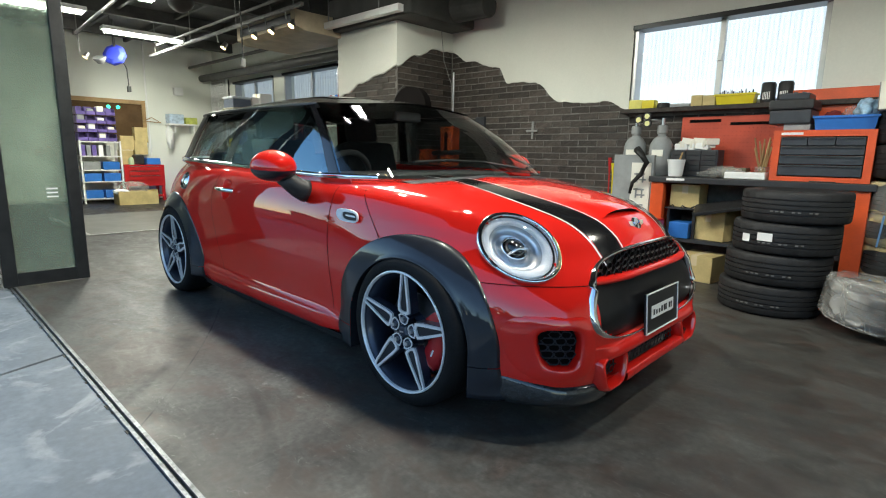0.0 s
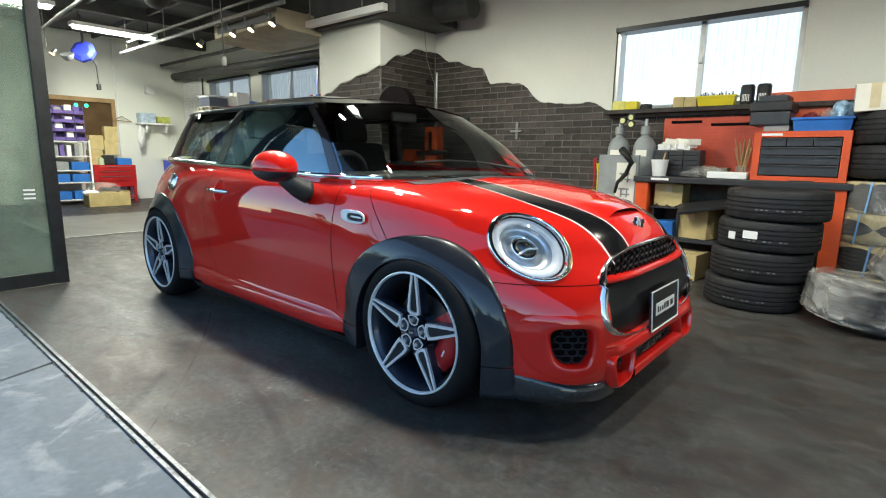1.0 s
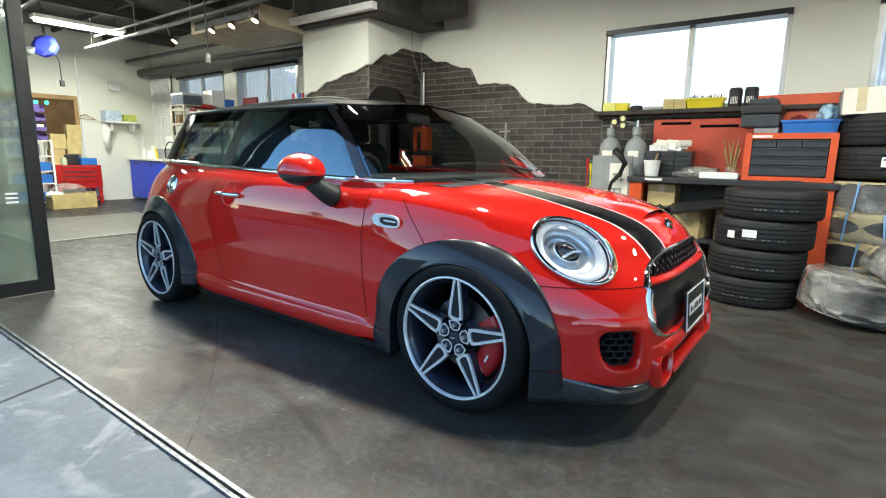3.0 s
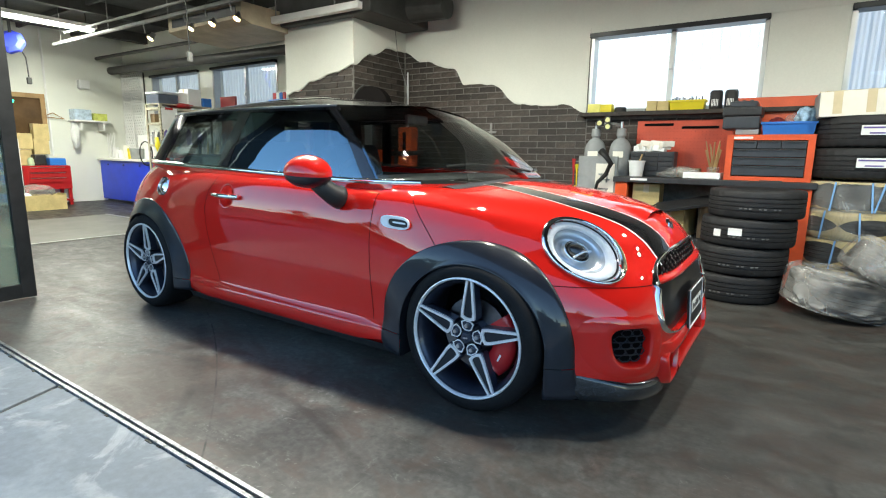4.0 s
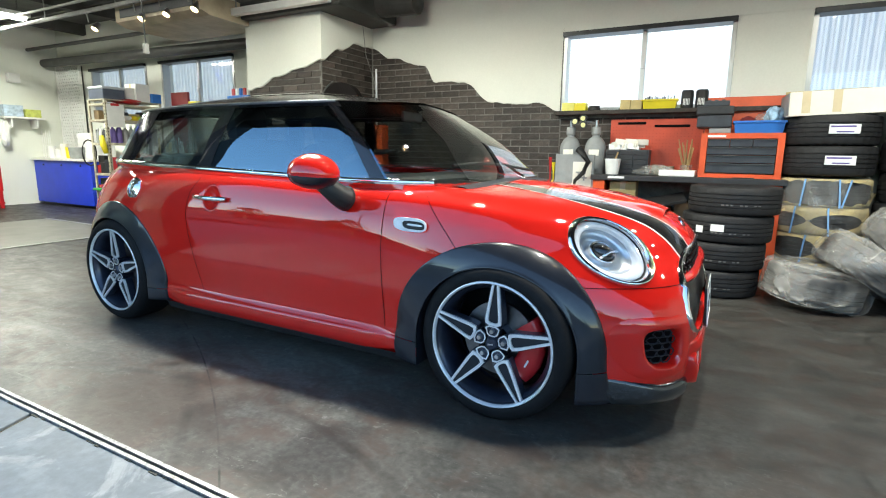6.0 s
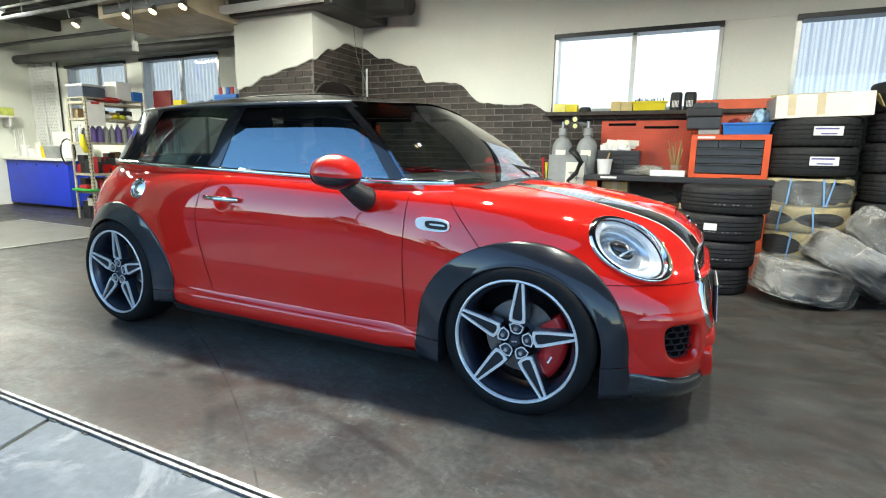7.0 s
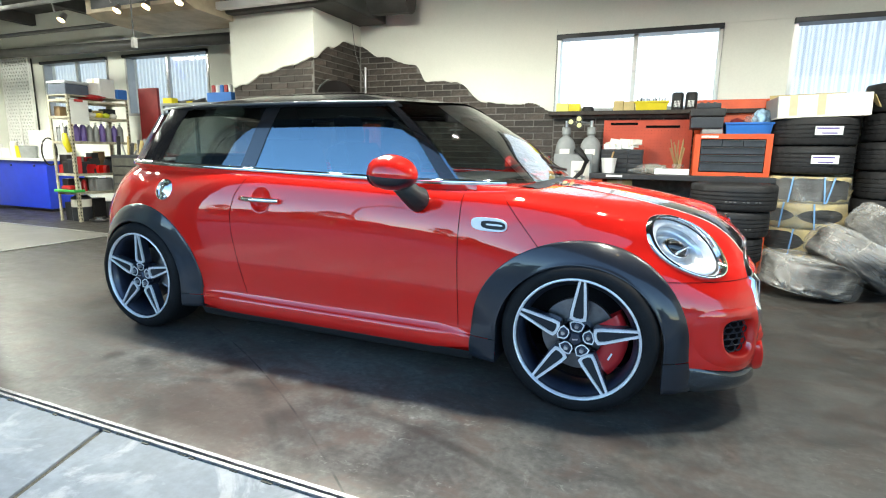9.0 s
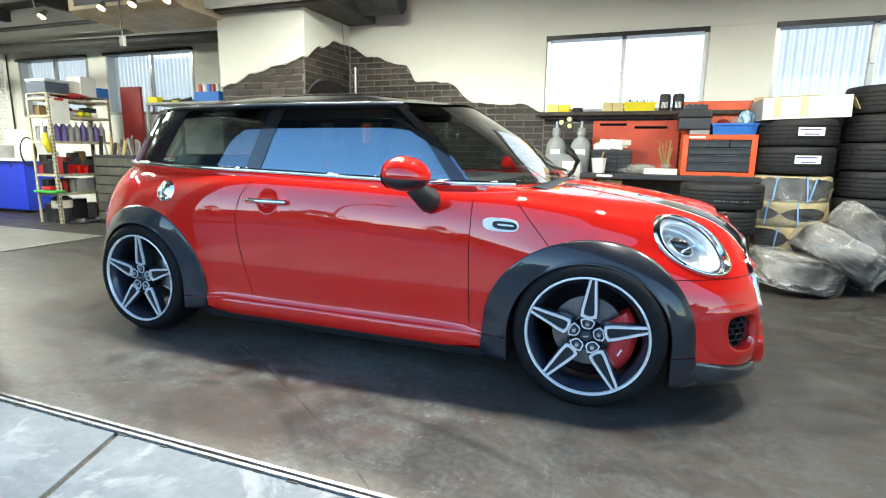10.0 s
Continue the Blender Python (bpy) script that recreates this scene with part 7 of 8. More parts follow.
for k in range(7):
    r = rnd.uniform(0.022, 0.04)
    solid("spray_can", "small dented spray can on the shelf", "can", lathe([(0, 0), (r, 0), (r, 0.12 + 0.015 * (k % 3)), (r * 0.6, 0.15), (r * 0.4, 0.165), (0, 0.165)], 14, Matrix.Translation((SX1 - 0.14 - 0.03 * (k % 2), SY0 + 0.12 + 0.09 * k, 0.421))), (WHITE, CALIPER, GREY, YELLOW, BLUE, DRAWER, PAPER)[k], group="spray cans", smooth_it=True)
nt_ = thing("clip_board", "white notice sheet with a red clip on the shelf", "notice", (SX1, SY0 + 0.1, 1.3))
part("notice_sheet", box(SX1 + 0.004, SX1 + 0.008, SY0 + 0.02, SY0 + 0.27, 1.36, 1.69), WHITE, nt_)
part("clip", box(SX1 + 0.008, SX1 + 0.016, SY0 + 0.08, SY0 + 0.20, 1.665, 1.70, 0.003), CALIPER, nt_, "red clip")
# on top of the shelf
solid("grey_case", "blue-grey plastic case with a pale lid", "case", box(SX0 + 0.02, SX1 - 0.05, SY0 + 0.02, SY0 + 0.34, 1.762, 1.905, 0.012), mat("case_blue", (0.075, 0.09, 0.125), 0.45))
solid("case_cover", "pale grey lid on the plastic case", "lid", box(SX0 + 0.01, SX1 - 0.04, SY0 + 0.01, SY0 + 0.35, 1.907, 1.945, 0.012), mat("lid_grey", (0.45, 0.47, 0.50), 0.5))
crumple("red_cloth", "red cloth draped on the shelf top", SX1 - 0.14, SY0 + 0.42, 1.702, 0.16, 0.20, 0.045, CALIPER, 4, "cloth")
solid("shelf_top_board", "cream steel top board of the shelf", "board", box(SX0, SX1, SY0, SY1, 1.745, 1.760, 0.002), STEEL)
carton(SX1 - 0.34, SX1 - 0.06, SY0 + 0.52, SY0 + 0.74, 1.762, 2.03, 0, "white carton with dark printing", WHITE)
carton(SX1 - 0.36, SX1 - 0.10, SY0 + 0.38, SY0 + 0.52, 1.762, 1.96, 0, "white carton with dark printing", WHITE)
solid("blue_bin", "blue plastic bin on the shelf top", "bin", box(SX1 - 0.26, SX1 - 0.02, SY0 + 0.75, SY0 + 0.90, 1.762, 1.90, 0.008), BLUE)
solid("maroon_panel", "maroon board leaning behind the shelf", "board", box(-5.92, -5.52, 2.86, 2.90, 0.0, 1.93, 0.004), mat("maroon", (0.22, 0.02, 0.02), 0.5))
solid("yellow_sprayer", "yellow hand sprayer hanging on the shelf", "sprayer", tube(bmesh.new(), [(SX1 - 0.10, SY0 - 0.03, 1.23), (SX1 - 0.06, SY0 - 0.04, 1.10), (SX1 - 0.02, SY0 - 0.03, 0.98)], lambda t: 0.03 + 0.012 * math.sin(3 * t), 8), YELLOW, smooth_it=True)
solid("hose_coil", "coiled dark hose hanging on the shelf", "hose", tube(bmesh.new(), [(SX0 - 0.06, SY0 - 0.01 + 0.10 * math.cos(a), 0.98 + 0.19 * math.sin(a)) for a in np.linspace(0, 2 * math.pi, 25)[:-1]], 0.010, 6, closed=True), RUBBER, smooth_it=True)

# drawer cabinet with odds and ends beside the shelf
OLIVE = mat("olive_grey", (0.085, 0.085, 0.072), 0.5, vary=0.3, scale=8, fine=0.1)
dc = thing("drawer_cabinet", "old dark drawer cabinet piled with small parts", "cabinet", (-5.3, 2.4, 0))
part("cabinet_body", box(-5.75, -4.95, 2.22, 2.75, 0, 0.95, 0.008), DRAWER, dc)
for k in range(7):
    part("drawer", box(-5.73, -4.97, 2.205, 2.22, 0.05 + 0.125 * k, 0.155 + 0.125 * k, 0.004), OLIVE, dc, "olive grey drawer front")
for k in range(26):
    x, y, h = rnd.uniform(-5.7, -5.0), rnd.uniform(2.28, 2.7), rnd.uniform(0.05, 0.28)
    solid("loose_part", "small metal part standing on the cabinet", "part", rod(bmesh.new(), (x, y, 0.951), (x + rnd.uniform(-0.06, 0.06), y, 0.951 + h), rnd.uniform(0.008, 0.025), 8), (GREY, DISC, PLASTIC, CARD, SATIN)[k % 5], group="loose parts")
solid("blue_bin", "blue plastic bin beside the column", "bin", box(-3.92, -3.52, 2.28, 2.55, 1.63, 1.75, 0.008), BLUE)
rk = thing("grey_rack", "grey steel rack beside the column", "rack", (-4.1, 2.5, 0))
part("rack_board", box(-4.70, -3.40, 2.22, 2.80, 1.60, 1.628), GREY, rk)
part("rack_board", box(-4.70, -3.40, 2.22, 2.80, 0.90, 0.93), GREY, rk)
for x in (-4.69, -3.44):
    for y in (2.23, 2.76):
        part("rack_post", box(x, x + 0.035, y, y + 0.035, 0, 1.60), GREY, rk)
for k in range(8):
    x = -4.6 + 0.12 * k
    solid("loose_part", "small tool lying on the grey rack", "part", rod(bmesh.new(), (x, 2.35, 1.645), (x + 0.16, 2.40 + 0.05 * (k % 3), 1.66 + 0.03 * (k % 2)), 0.018, 8), (PLASTIC, DISC, YELLOW, DRAWER)[k % 4], group="loose parts")
solid("yellow_box", "bright yellow box on the grey rack", "box", box(-4.66, -4.50, 2.24, 2.34, 1.63, 1.70, 0.006), YELLOW)
for k in range(5):
    solid("red_can", "small red and white can", "can", lathe([(0, 0), (0.026, 0), (0.026, 0.09), (0, 0.10)], 12, Matrix.Translation((-3.88 + 0.07 * k, 2.36, 1.752 - 0.03 * 0))), (CALIPER, WHITE, BLUE)[k % 3], group="cans")

# ---- blue counter ----
ct = thing("blue_counter", "bright blue counter with a white top", "counter", (-8.6, 2.75, 0))
part("counter_body", box(-9.55, -7.66, 2.46, 3.05, 0.05, 0.82, 0.006), COUNTER_BLUE, ct, "bright blue body")
part("plinth", box(-9.5, -7.70, 2.52, 3.0, 0, 0.05), DRAWER, ct)
part("counter_top", box(-9.58, -7.62, 2.42, 3.06, 0.82, 0.86, 0.006), WHITE, ct, "white counter top")
for k in range(3):
    part("knob", lathe([(0, 0.02), (0.015, 0.018), (0.015, 0)], 10, pose(-9.2 + 0.62 * k, 2.46, 0.74, 90, 0, 0)), PLASTIC, ct)
for k, (x, r, h, mt) in enumerate(((-8.95, 0.08, 0.16, WHITE), (-8.75, 0.06, 0.26, PAPER), (-8.62, 0.05, 0.20, YELLOW), (-8.35, 0.13, 0.20, GREY), (-9.2, 0.07, 0.22, WHITE))):
    solid("tub", "pale plastic tub on the counter", "tub", lathe([(0, 0), (r * 0.85, 0), (r, h), (r * 0.92, h), (r * 0.78, 0.01), (0, 0.01)], 22, Matrix.Translation((x, 2.62, 0.861))), mt, group="tubs on the counter", smooth_it=True)
solid("white_tank", "large white plastic tank on the counter", "tank", box(-8.50, -8.02, 2.72, 3.0, 0.861, 1.32, 0.03), WHITE)
solid("white_tank", "large white plastic tank on the counter", "tank", box(-8.0, -7.72, 2.62, 2.95, 0.861, 1.14, 0.03), WHITE)
solid("white_pole", "thin white pole leaning on the lattice screen", "pole", rod(bmesh.new(), (-9.12, 2.98, 0.862), (-9.16, 2.985, 2.10), 0.014, 8), WHITE)
lt = thing("lattice_screen", "white perforated screen by the window", "screen", (-9.0, 3.03, 1.0))
lb = bmesh.new()
LX0, LX1, LZ0, LZ1 = LEFT + 0.03, -8.76, 0.95, 2.55
for way in (1, -1):
    # slanted strips at 55 degrees, cut to the panel
    rise = 1.45 * way
    for k in range(-40, 60):
        x = LX0 + 0.080 * k
        lo, hi = sorted((LZ0 + (LX0 - x) * rise, LZ0 + (LX1 - x) * rise))
        za, zb = max(lo, LZ0), min(hi, LZ1)
        if zb - za < 0.05:
            continue
        pts = [(x + (z - LZ0) / rise, 3.03 + 0.004 * way, z) for z in (za, zb)]
        rod(lb, pts[0], pts[1], 0.0165, 6)
part("mesh_screen", lb, WHITE, lt)
part("screen_back", box(LX0, LX1, 3.052, 3.075, LZ0, LZ1), FRAME, lt)
for x in (LX0, LX1 - 0.03):
    part("screen_edge", box(x, x + 0.03, 3.005, 3.05, LZ0, LZ1 + 0.02, 0.003), WHITE, lt)

# ---- far wall ----
FX = LEFT
bd = thing("inner_window", "wood-framed inner window with brown glass", "window", (FX, 1.0, 1.6))
part("frame_top", box(FX, FX + 0.05, 0.30, 1.62, 1.95, 2.03), WOOD, bd)
part("frame_side", box(FX, FX + 0.05, 1.55, 1.62, 1.18, 1.95), WOOD, bd)
part("pane", box(FX, FX + 0.02, 0.30, 1.55, 1.18, 1.95), mat("brown_glass", (0.10, 0.06, 0.03), 0.1, vary=0.2, scale=3), bd, "dark brown glass")
for y in (0.95, 1.12):
    solid("green_light", "small round green indicator light", "light", lathe([(0, 0.012), (0.03, 0.01), (0.035, 0)], 14, pose(FX + 0.02, y, 1.87, 0, 90, 0)), mat("green_led", (0.05, 0.9, 0.55), 0.4, vary=0, emit=2.0))
rk = thing("bin_rack", "white shelf rack with blue bins", "rack", (-8.9, 0.6, 0))
for y in (0.24, 0.90):
    for x in (-9.25, -8.92):
        part("rack_post", box(x, x + 0.03, y, y + 0.03, 0, 1.19), WHITE, rk)
for z in (0.10, 0.42, 0.64, 0.90, 1.17):
    part("rack_board", box(-9.25, -8.89, 0.24, 0.93, z - 0.02, z, 0.003), WHITE, rk)
for i, z in enumerate((0.101, 0.421, 0.641)):
    for y in (0.28, 0.60):
        solid("blue_bin", "blue plastic bin on the white rack", "bin", box(-9.2, -8.90, y, y + 0.28, z, z + 0.15, 0.01), BLUE if (i, y) != (2, 0.28) else GREY, group="bins on the rack")
for y, mt in ((0.27, PURPLE), (0.36, GREY), (0.45, PURPLE), (0.56, WHITE), (0.68, GREY)):
    solid("file_box", "narrow box on the white rack", "box", box(-9.15, -8.93, y, y + 0.07, 0.901, 1.10, 0.004), mt, group="file boxes")
for i in range(4):
    z = 1.18 + 0.16 * i
    for j in range(4):
        y = 0.25 + 0.16 * j
        bn = thing("parts_bin", "small purple parts bin filled with packets", "bin", (-9.0, y, z), "parts bins")
        b = bmesh.new()
        block(b, -9.15, -8.92, y, y + 0.15, z, z + 0.012)
        block(b, -8.932, -8.92, y, y + 0.15, z + 0.012, z + 0.06)
        block(b, -9.15, -8.932, y, y + 0.008, z + 0.012, z + 0.13)
        block(b, -9.15, -8.932, y + 0.142, y + 0.15, z + 0.012, z + 0.13)
        block(b, -9.15, -9.138, y + 0.008, y + 0.142, z + 0.012, z + 0.15)
        part("bin_body", b, PURPLE, bn)
        if (i * 3 + j) % 4 != 1:
            part("contents", box(-9.1, -8.95, y + 0.02, y + 0.13, z + 0.013, z + 0.06 + 0.05 * ((i + j) % 3), 0.01), (WHITE, PAPER, GREY)[(i + 2 * j) % 3], bn)
rc = thing("red_tool_cabinet", "red tool cabinet with three silver-edged drawers", "tool cabinet", (-9.2, 1.3, 0))
part("cabinet_body", box(-9.45, -9.02, 0.98, 1.72, 0.30, 0.73, 0.006), CALIPER, rc, "red body")
for y in (0.99, 1.66):
    for x in (-9.44, -9.08):
        part("leg", box(x, x + 0.05, y, y + 0.05, 0, 0.30), CALIPER, rc, "red leg")
part("tray", box(-9.45, -9.02, 0.98, 1.72, 0.08, 0.11), CALIPER, rc)
for k in range(3):
    d = part("drawer", box(-9.02, -9.005, 1.06, 1.64, 0.43 + 0.095 * k, 0.515 + 0.095 * k, 0.003), CALIPER, rc, "red drawer")
    part("drawer_edge", box(-9.005, -8.995, 1.08, 1.62, 0.502 + 0.095 * k, 0.512 + 0.095 * k), SATIN, d, "silver drawer edge")
solid("blue_bin", "blue plastic bin on the red cabinet", "bin", box(-9.35, -9.08, 1.42, 1.68, 0.732, 0.86, 0.01), BLUE)
solid("black_case", "black carry case on the red cabinet", "case", box(-9.35, -9.15, 1.22, 1.40, 0.732, 0.92, 0.02), PLASTIC)
solid("green_pot", "small pale green pot on the red cabinet", "pot", lathe([(0, 0), (0.05, 0), (0.05, 0.10), (0.03, 0.14), (0, 0.14)], 16, Matrix.Translation((-9.1, 1.14, 0.732))), mat("pale_green", (0.45, 0.55, 0.35), 0.5), smooth_it=True)
for k, (y, z) in enumerate(((1.02, 0.732), (1.30, 0.93), (1.05, 1.02), (1.32, 1.20))):
    carton(-9.52, -9.36, y, y + 0.24, z, z + 0.28, 0, "plain brown cardboard carton against the wall")
oc = thing("open_carton", "open brown carton full of crumpled plastic", "box", (-8.4, 1.0, 0))
for name, dims in (("carton_side", (-8.65, -8.28, 0.66, 0.67, 0, 0.25)), ("carton_side", (-8.65, -8.28, 1.32, 1.33, 0, 0.27)), ("carton_end", (-8.65, -8.64, 0.67, 1.32, 0, 0.25)),
                   ("carton_end", (-8.29, -8.28, 0.67, 1.32, 0, 0.25)), ("carton_base", (-8.64, -8.29, 0.67, 1.32, 0, 0.01))):
    part(name, box(*dims), CARD, oc)
crumple("plastic_heap", "crumpled clear plastic in the open carton", -8.45, 0.95, 0.15, 0.15, 0.25, 0.14, FILM, 9)
crumple("white_bag", "crumpled white bag on the carton", -8.38, 0.72, 0.20, 0.09, 0.13, 0.05, WHITE, 12)
ws = thing("wall_shelf", "white wall shelf with baskets", "shelf", (FX, 2.3, 1.55))
part("shelf_board", box(FX, FX + 0.30, 1.98, 2.62, 1.56, 1.59), WHITE, ws)
part("bracket", box(FX, FX + 0.25, 2.10, 2.13, 1.40, 1.56), WHITE, ws)
part("bracket", box(FX, FX + 0.25, 2.50, 2.53, 1.40, 1.56), WHITE, ws)
solid("basket", "pale blue plastic basket on the wall shelf", "basket", box(FX + 0.03, FX + 0.27, 2.0, 2.30, 1.591, 1.79, 0.012), mat("basket_blue", (0.42, 0.52, 0.62), 0.5, vary=0.3, scale=14))
solid("basket", "lime plastic basket on the wall shelf", "basket", box(FX + 0.03, FX + 0.27, 2.33, 2.58, 1.591, 1.73, 0.012), mat("basket_lime", (0.48, 0.52, 0.12), 0.5, vary=0.3, scale=14))
crumple("towel", "white towel hanging under the wall shelf", FX + 0.16, 2.02, 1.05, 0.05, 0.07, 0.25, WHITE, 13, "towel")
hg = tube(bmesh.new(), [(FX + 0.06, 1.55, 1.62), (FX + 0.06, 1.72, 1.70), (FX + 0.06, 1.90, 1.60), (FX + 0.06, 1.55, 1.62)], 0.010, 6)
solid("coat_hanger", "yellow wooden coat hanger on the far wall", "hanger", hg, WOOD)
dp = thing("drying_stand", "white wire stand on the counter", "stand", (-9.3, 2.6, 0.86))
for k in range(5):
    part("wire", rod(bmesh.new(), (-9.45 + 0.07 * k, 2.60, 0.861), (-9.45 + 0.07 * k, 2.60, 1.36 - 0.05 * (k % 2)), 0.008, 6), WHITE, dp)
part("base", box(-9.5, -9.1, 2.54, 2.66, 0.861, 0.875), WHITE, dp)
solid("wall_speaker", "small white speaker high on the far wall", "speaker", box(FX, FX + 0.12, 2.20, 2.38, 2.20, 2.36, 0.01), WHITE)
solid("wall_pipe", "thin white pipe on the far wall", "pipe", rod(bmesh.new(), (FX + 0.03, 1.66, 0.9), (FX + 0.03, 1.66, 3.2), 0.018), WHITE)
# pit cover and light strip in the floor
pc = thing("pit_cover", "steel-edged pit cover let into the floor", "floor cover", (-5.4, 0.2, 0), kind="structure")
part("cover_plate", box(-6.9, -4.6, -0.62, 1.35, 0.001, 0.006), mat("cover", (0.125, 0.122, 0.112), 0.5, vary=0.2, scale=3, fine=0.1), pc)
part("cover_edge", box(-6.95, -4.55, 1.35, 1.39, 0.001, 0.010), ALU, pc)
part("cover_edge", box(-6.95, -4.55, -0.66, -0.62, 0.001, 0.010), ALU, pc)
part("cover_edge", box(-4.60, -4.55, -0.62, 1.35, 0.001, 0.010), ALU, pc)

# ---- ceiling fittings ----
def tube_light(x, y, z, along, n=2):
    t = thing("tube_lamp", "white ceiling fitting with bright fluorescent tubes", "lamp", (x, y, z), "tube lamps")
    dx, dy = (0.62, 0.10) if along == "x" else (0.10, 0.62)
    part("housing", box(x - dx, x + dx, y - dy, y + dy, z + 0.035, z + 0.09, 0.004), WHITE, t)
    for k in range(n):
        o = (k - (n - 1) / 2) * 0.10
        a, b = ((x - 0.58, y + o, z + 0.01), (x + 0.58, y + o, z + 0.01)) if along == "x" else ((x + o, y - 0.58, z + 0.01), (x + o, y + 0.58, z + 0.01))
        part("tube", rod(bmesh.new(), a, b, 0.016, 10), TUBE, t, "glowing tube")
    for s in (-0.5, 0.5):
        p = (x + s, y, z + 0.09) if along == "x" else (x, y + s, z + 0.09)
        part("hanger", rod(bmesh.new(), p, (p[0], p[1], 3.25), 0.008, 6), DUCT, t)


tube_light(-7.3, 1.0, 2.88, "y")
tube_light(-4.9, -0.2, 2.90, "y")
tube_light(-6.6, -0.6, 2.95, "y")
# unseen fitting that goes with the added middle lamp
tube_light(-0.9, 0.55, 2.90, "x")

AC_CREAM = mat("aged_cream", (0.44, 0.37, 0.26), 0.55, vary=0.2, scale=4)
ac = thing("air_conditioner", "cream ceiling-hung air conditioner", "air conditioner", (-4.0, 1.85, 2.5))
part("ac_body", prism([(1.42, 2.56), (1.55, 2.515), (2.30, 2.50), (2.30, 2.74), (1.42, 2.74)], 1.55, Matrix(((0, 0, 1, -4.78), (1, 0, 0, 0), (0, 1, 0, 0), (0, 0, 0, 1)))), AC_CREAM, ac, "cream casing")
part("ac_outlet", box(-4.68, -3.33, 1.412, 1.42, 2.60, 2.70), DRAWER, ac, "dark air outlet")
for x in (-4.5, -3.5):
    part("hanger", rod(bmesh.new(), (x, 1.8, 2.74), (x, 1.8, 3.25), 0.012), DUCT, ac)
tr = thing("light_track", "grey lighting track hung below the ceiling", "light track", (-5.7, 1.33, 2.72))
part("track_bar", box(-8.1, -2.9, 1.305, 1.345, 2.70, 2.74), PIPE, tr)
part("track_bar", box(-7.2, -2.2, 1.14, 1.165, 2.76, 2.785), PIPE, tr)
for x in (-7.8, -6.2, -4.6, -3.1):
    part("hanger", rod(bmesh.new(), (x, 1.325, 2.74), (x, 1.325, 3.25), 0.008), PIPE, tr)


def spot(x, y, z, on=True, top=0.17):
    s = thing("spot_lamp", "small grey spot lamp on a track" if not on else "small grey spot lamp glowing warm", "lamp", (x, y, z), "spot lamps")
    part("stem", rod(bmesh.new(), (x, y - 0.06, z + 0.07), (x, y - 0.08, z + top), 0.008), PIPE, s)
    part("can", lathe([(0.0, 0.10), (0.03, 0.095), (0.035, 0.06), (0.045, 0.0)], 18, pose(x, y, z, -35, 0, 0)), SATIN, s, smooth=True)
    part("bulb", lathe([(0, 0.004), (0.03, 0.008), (0.038, 0.012)], 16, pose(x, y, z, -35, 0, 0)), BULB if on else SATIN, s, "warm glowing bulb" if on else "")


for x in (-3.28, -3.77, -4.23):
    spot(x, 1.39, 2.54)
spot(-5.2, 1.39, 2.52)
spot(-7.7, 0.2, 2.50, top=0.76)
for x, y in ((-2.2, -0.6), (-0.6, -0.6), (0.9, -0.6), (2.3, -0.6)):
    spot(x, y, 2.62, top=0.64)
solid("white_channel", "white steel channel by the column top", "channel", box(-0.72, 0.72, -0.04, 0.04, -0.038, 0.038, 0.004, pose(-2.55, 1.885, 2.615, 0, 0, 1)), WHITE)
for x in (-3.2, -2.2):
    solid("threaded_rod", "thin hanger rod of the white channel", "rod", rod(bmesh.new(), (x, 1.885, 2.652), (x, 1.885, 3.25), 0.008), PIPE)
solid("black_duct", "wide black duct over the column", "duct", box(-3.32, -1.75, 1.97, 3.05, 2.562, 2.95, 0.02), DUCT)
solid("black_duct", "round black duct end near the wall", "duct", rod(bmesh.new(), (-1.8, 2.72, 2.74), (-1.25, 2.72, 2.70), 0.15, 20, 0.13), DUCT)
solid("long_pipe", "thick dark pipe along the back windows", "pipe", rod(bmesh.new(), (-9.5, 2.80, 2.60), (-3.30, 2.80, 2.50), 0.075, 16), DUCT, smooth_it=True)
solid("long_pipe", "thin grey pipe under the ceiling", "pipe", rod(bmesh.new(), (-9.5, 2.55, 2.80), (-3.30, 2.55, 2.76), 0.03, 10), DUCT, smooth_it=True)
solid("long_pipe", "grey conduit crossing under the ceiling", "pipe", rod(bmesh.new(), (-7.2, 0.0, 2.78), (-4.4, -0.05, 2.86), 0.022, 10), PIPE, smooth_it=True)
for x in (-8.6, -6.9, -5.2, -3.6, -0.6, 1.2, 3.0, 4.8):
    tagged(part("ceiling_beam", box(x - 0.06, x + 0.06, -1.6, WALL_Y, 3.07, CEIL, 0.004), CEILING), "black ceiling beam", "beam", kind="structure")
for k in range(5):
    y = -1.2 + 0.85 * k
    tagged(part("ceiling_joist", box(LEFT, RIGHT, y - 0.025, y + 0.025, 3.16, CEIL), DUCT), "dark ceiling joist", "joist", kind="structure")
bf = thing("blue_reel", "blue cable reel hanging from the ceiling", "cable reel", (-8.1, 0.75, 2.7))
part("reel_case", lathe([(0, -0.06), (0.12, -0.06), (0.19, -0.03), (0.19, 0.03), (0.12, 0.06), (0, 0.06)], 8, pose(-8.1, 0.75, 2.66, 70, 0, 50)), mat("reel_blue", (0.04, 0.06, 0.55), 0.4, vary=0.1), bf)
part("reel_lamp", lathe([(0, 0.12), (0.06, 0.10), (0.10, 0.03), (0.105, 0), (0, 0.01)], 18, pose(-8.15, 0.52, 2.60, 200, 20, 0)), GREY, bf, "grey lamp head", smooth=True)
part("reel_arm", rod(bmesh.new(), (-8.1, 0.75, 2.80), (-8.1, 0.75, 3.25), 0.02), DUCT, bf)
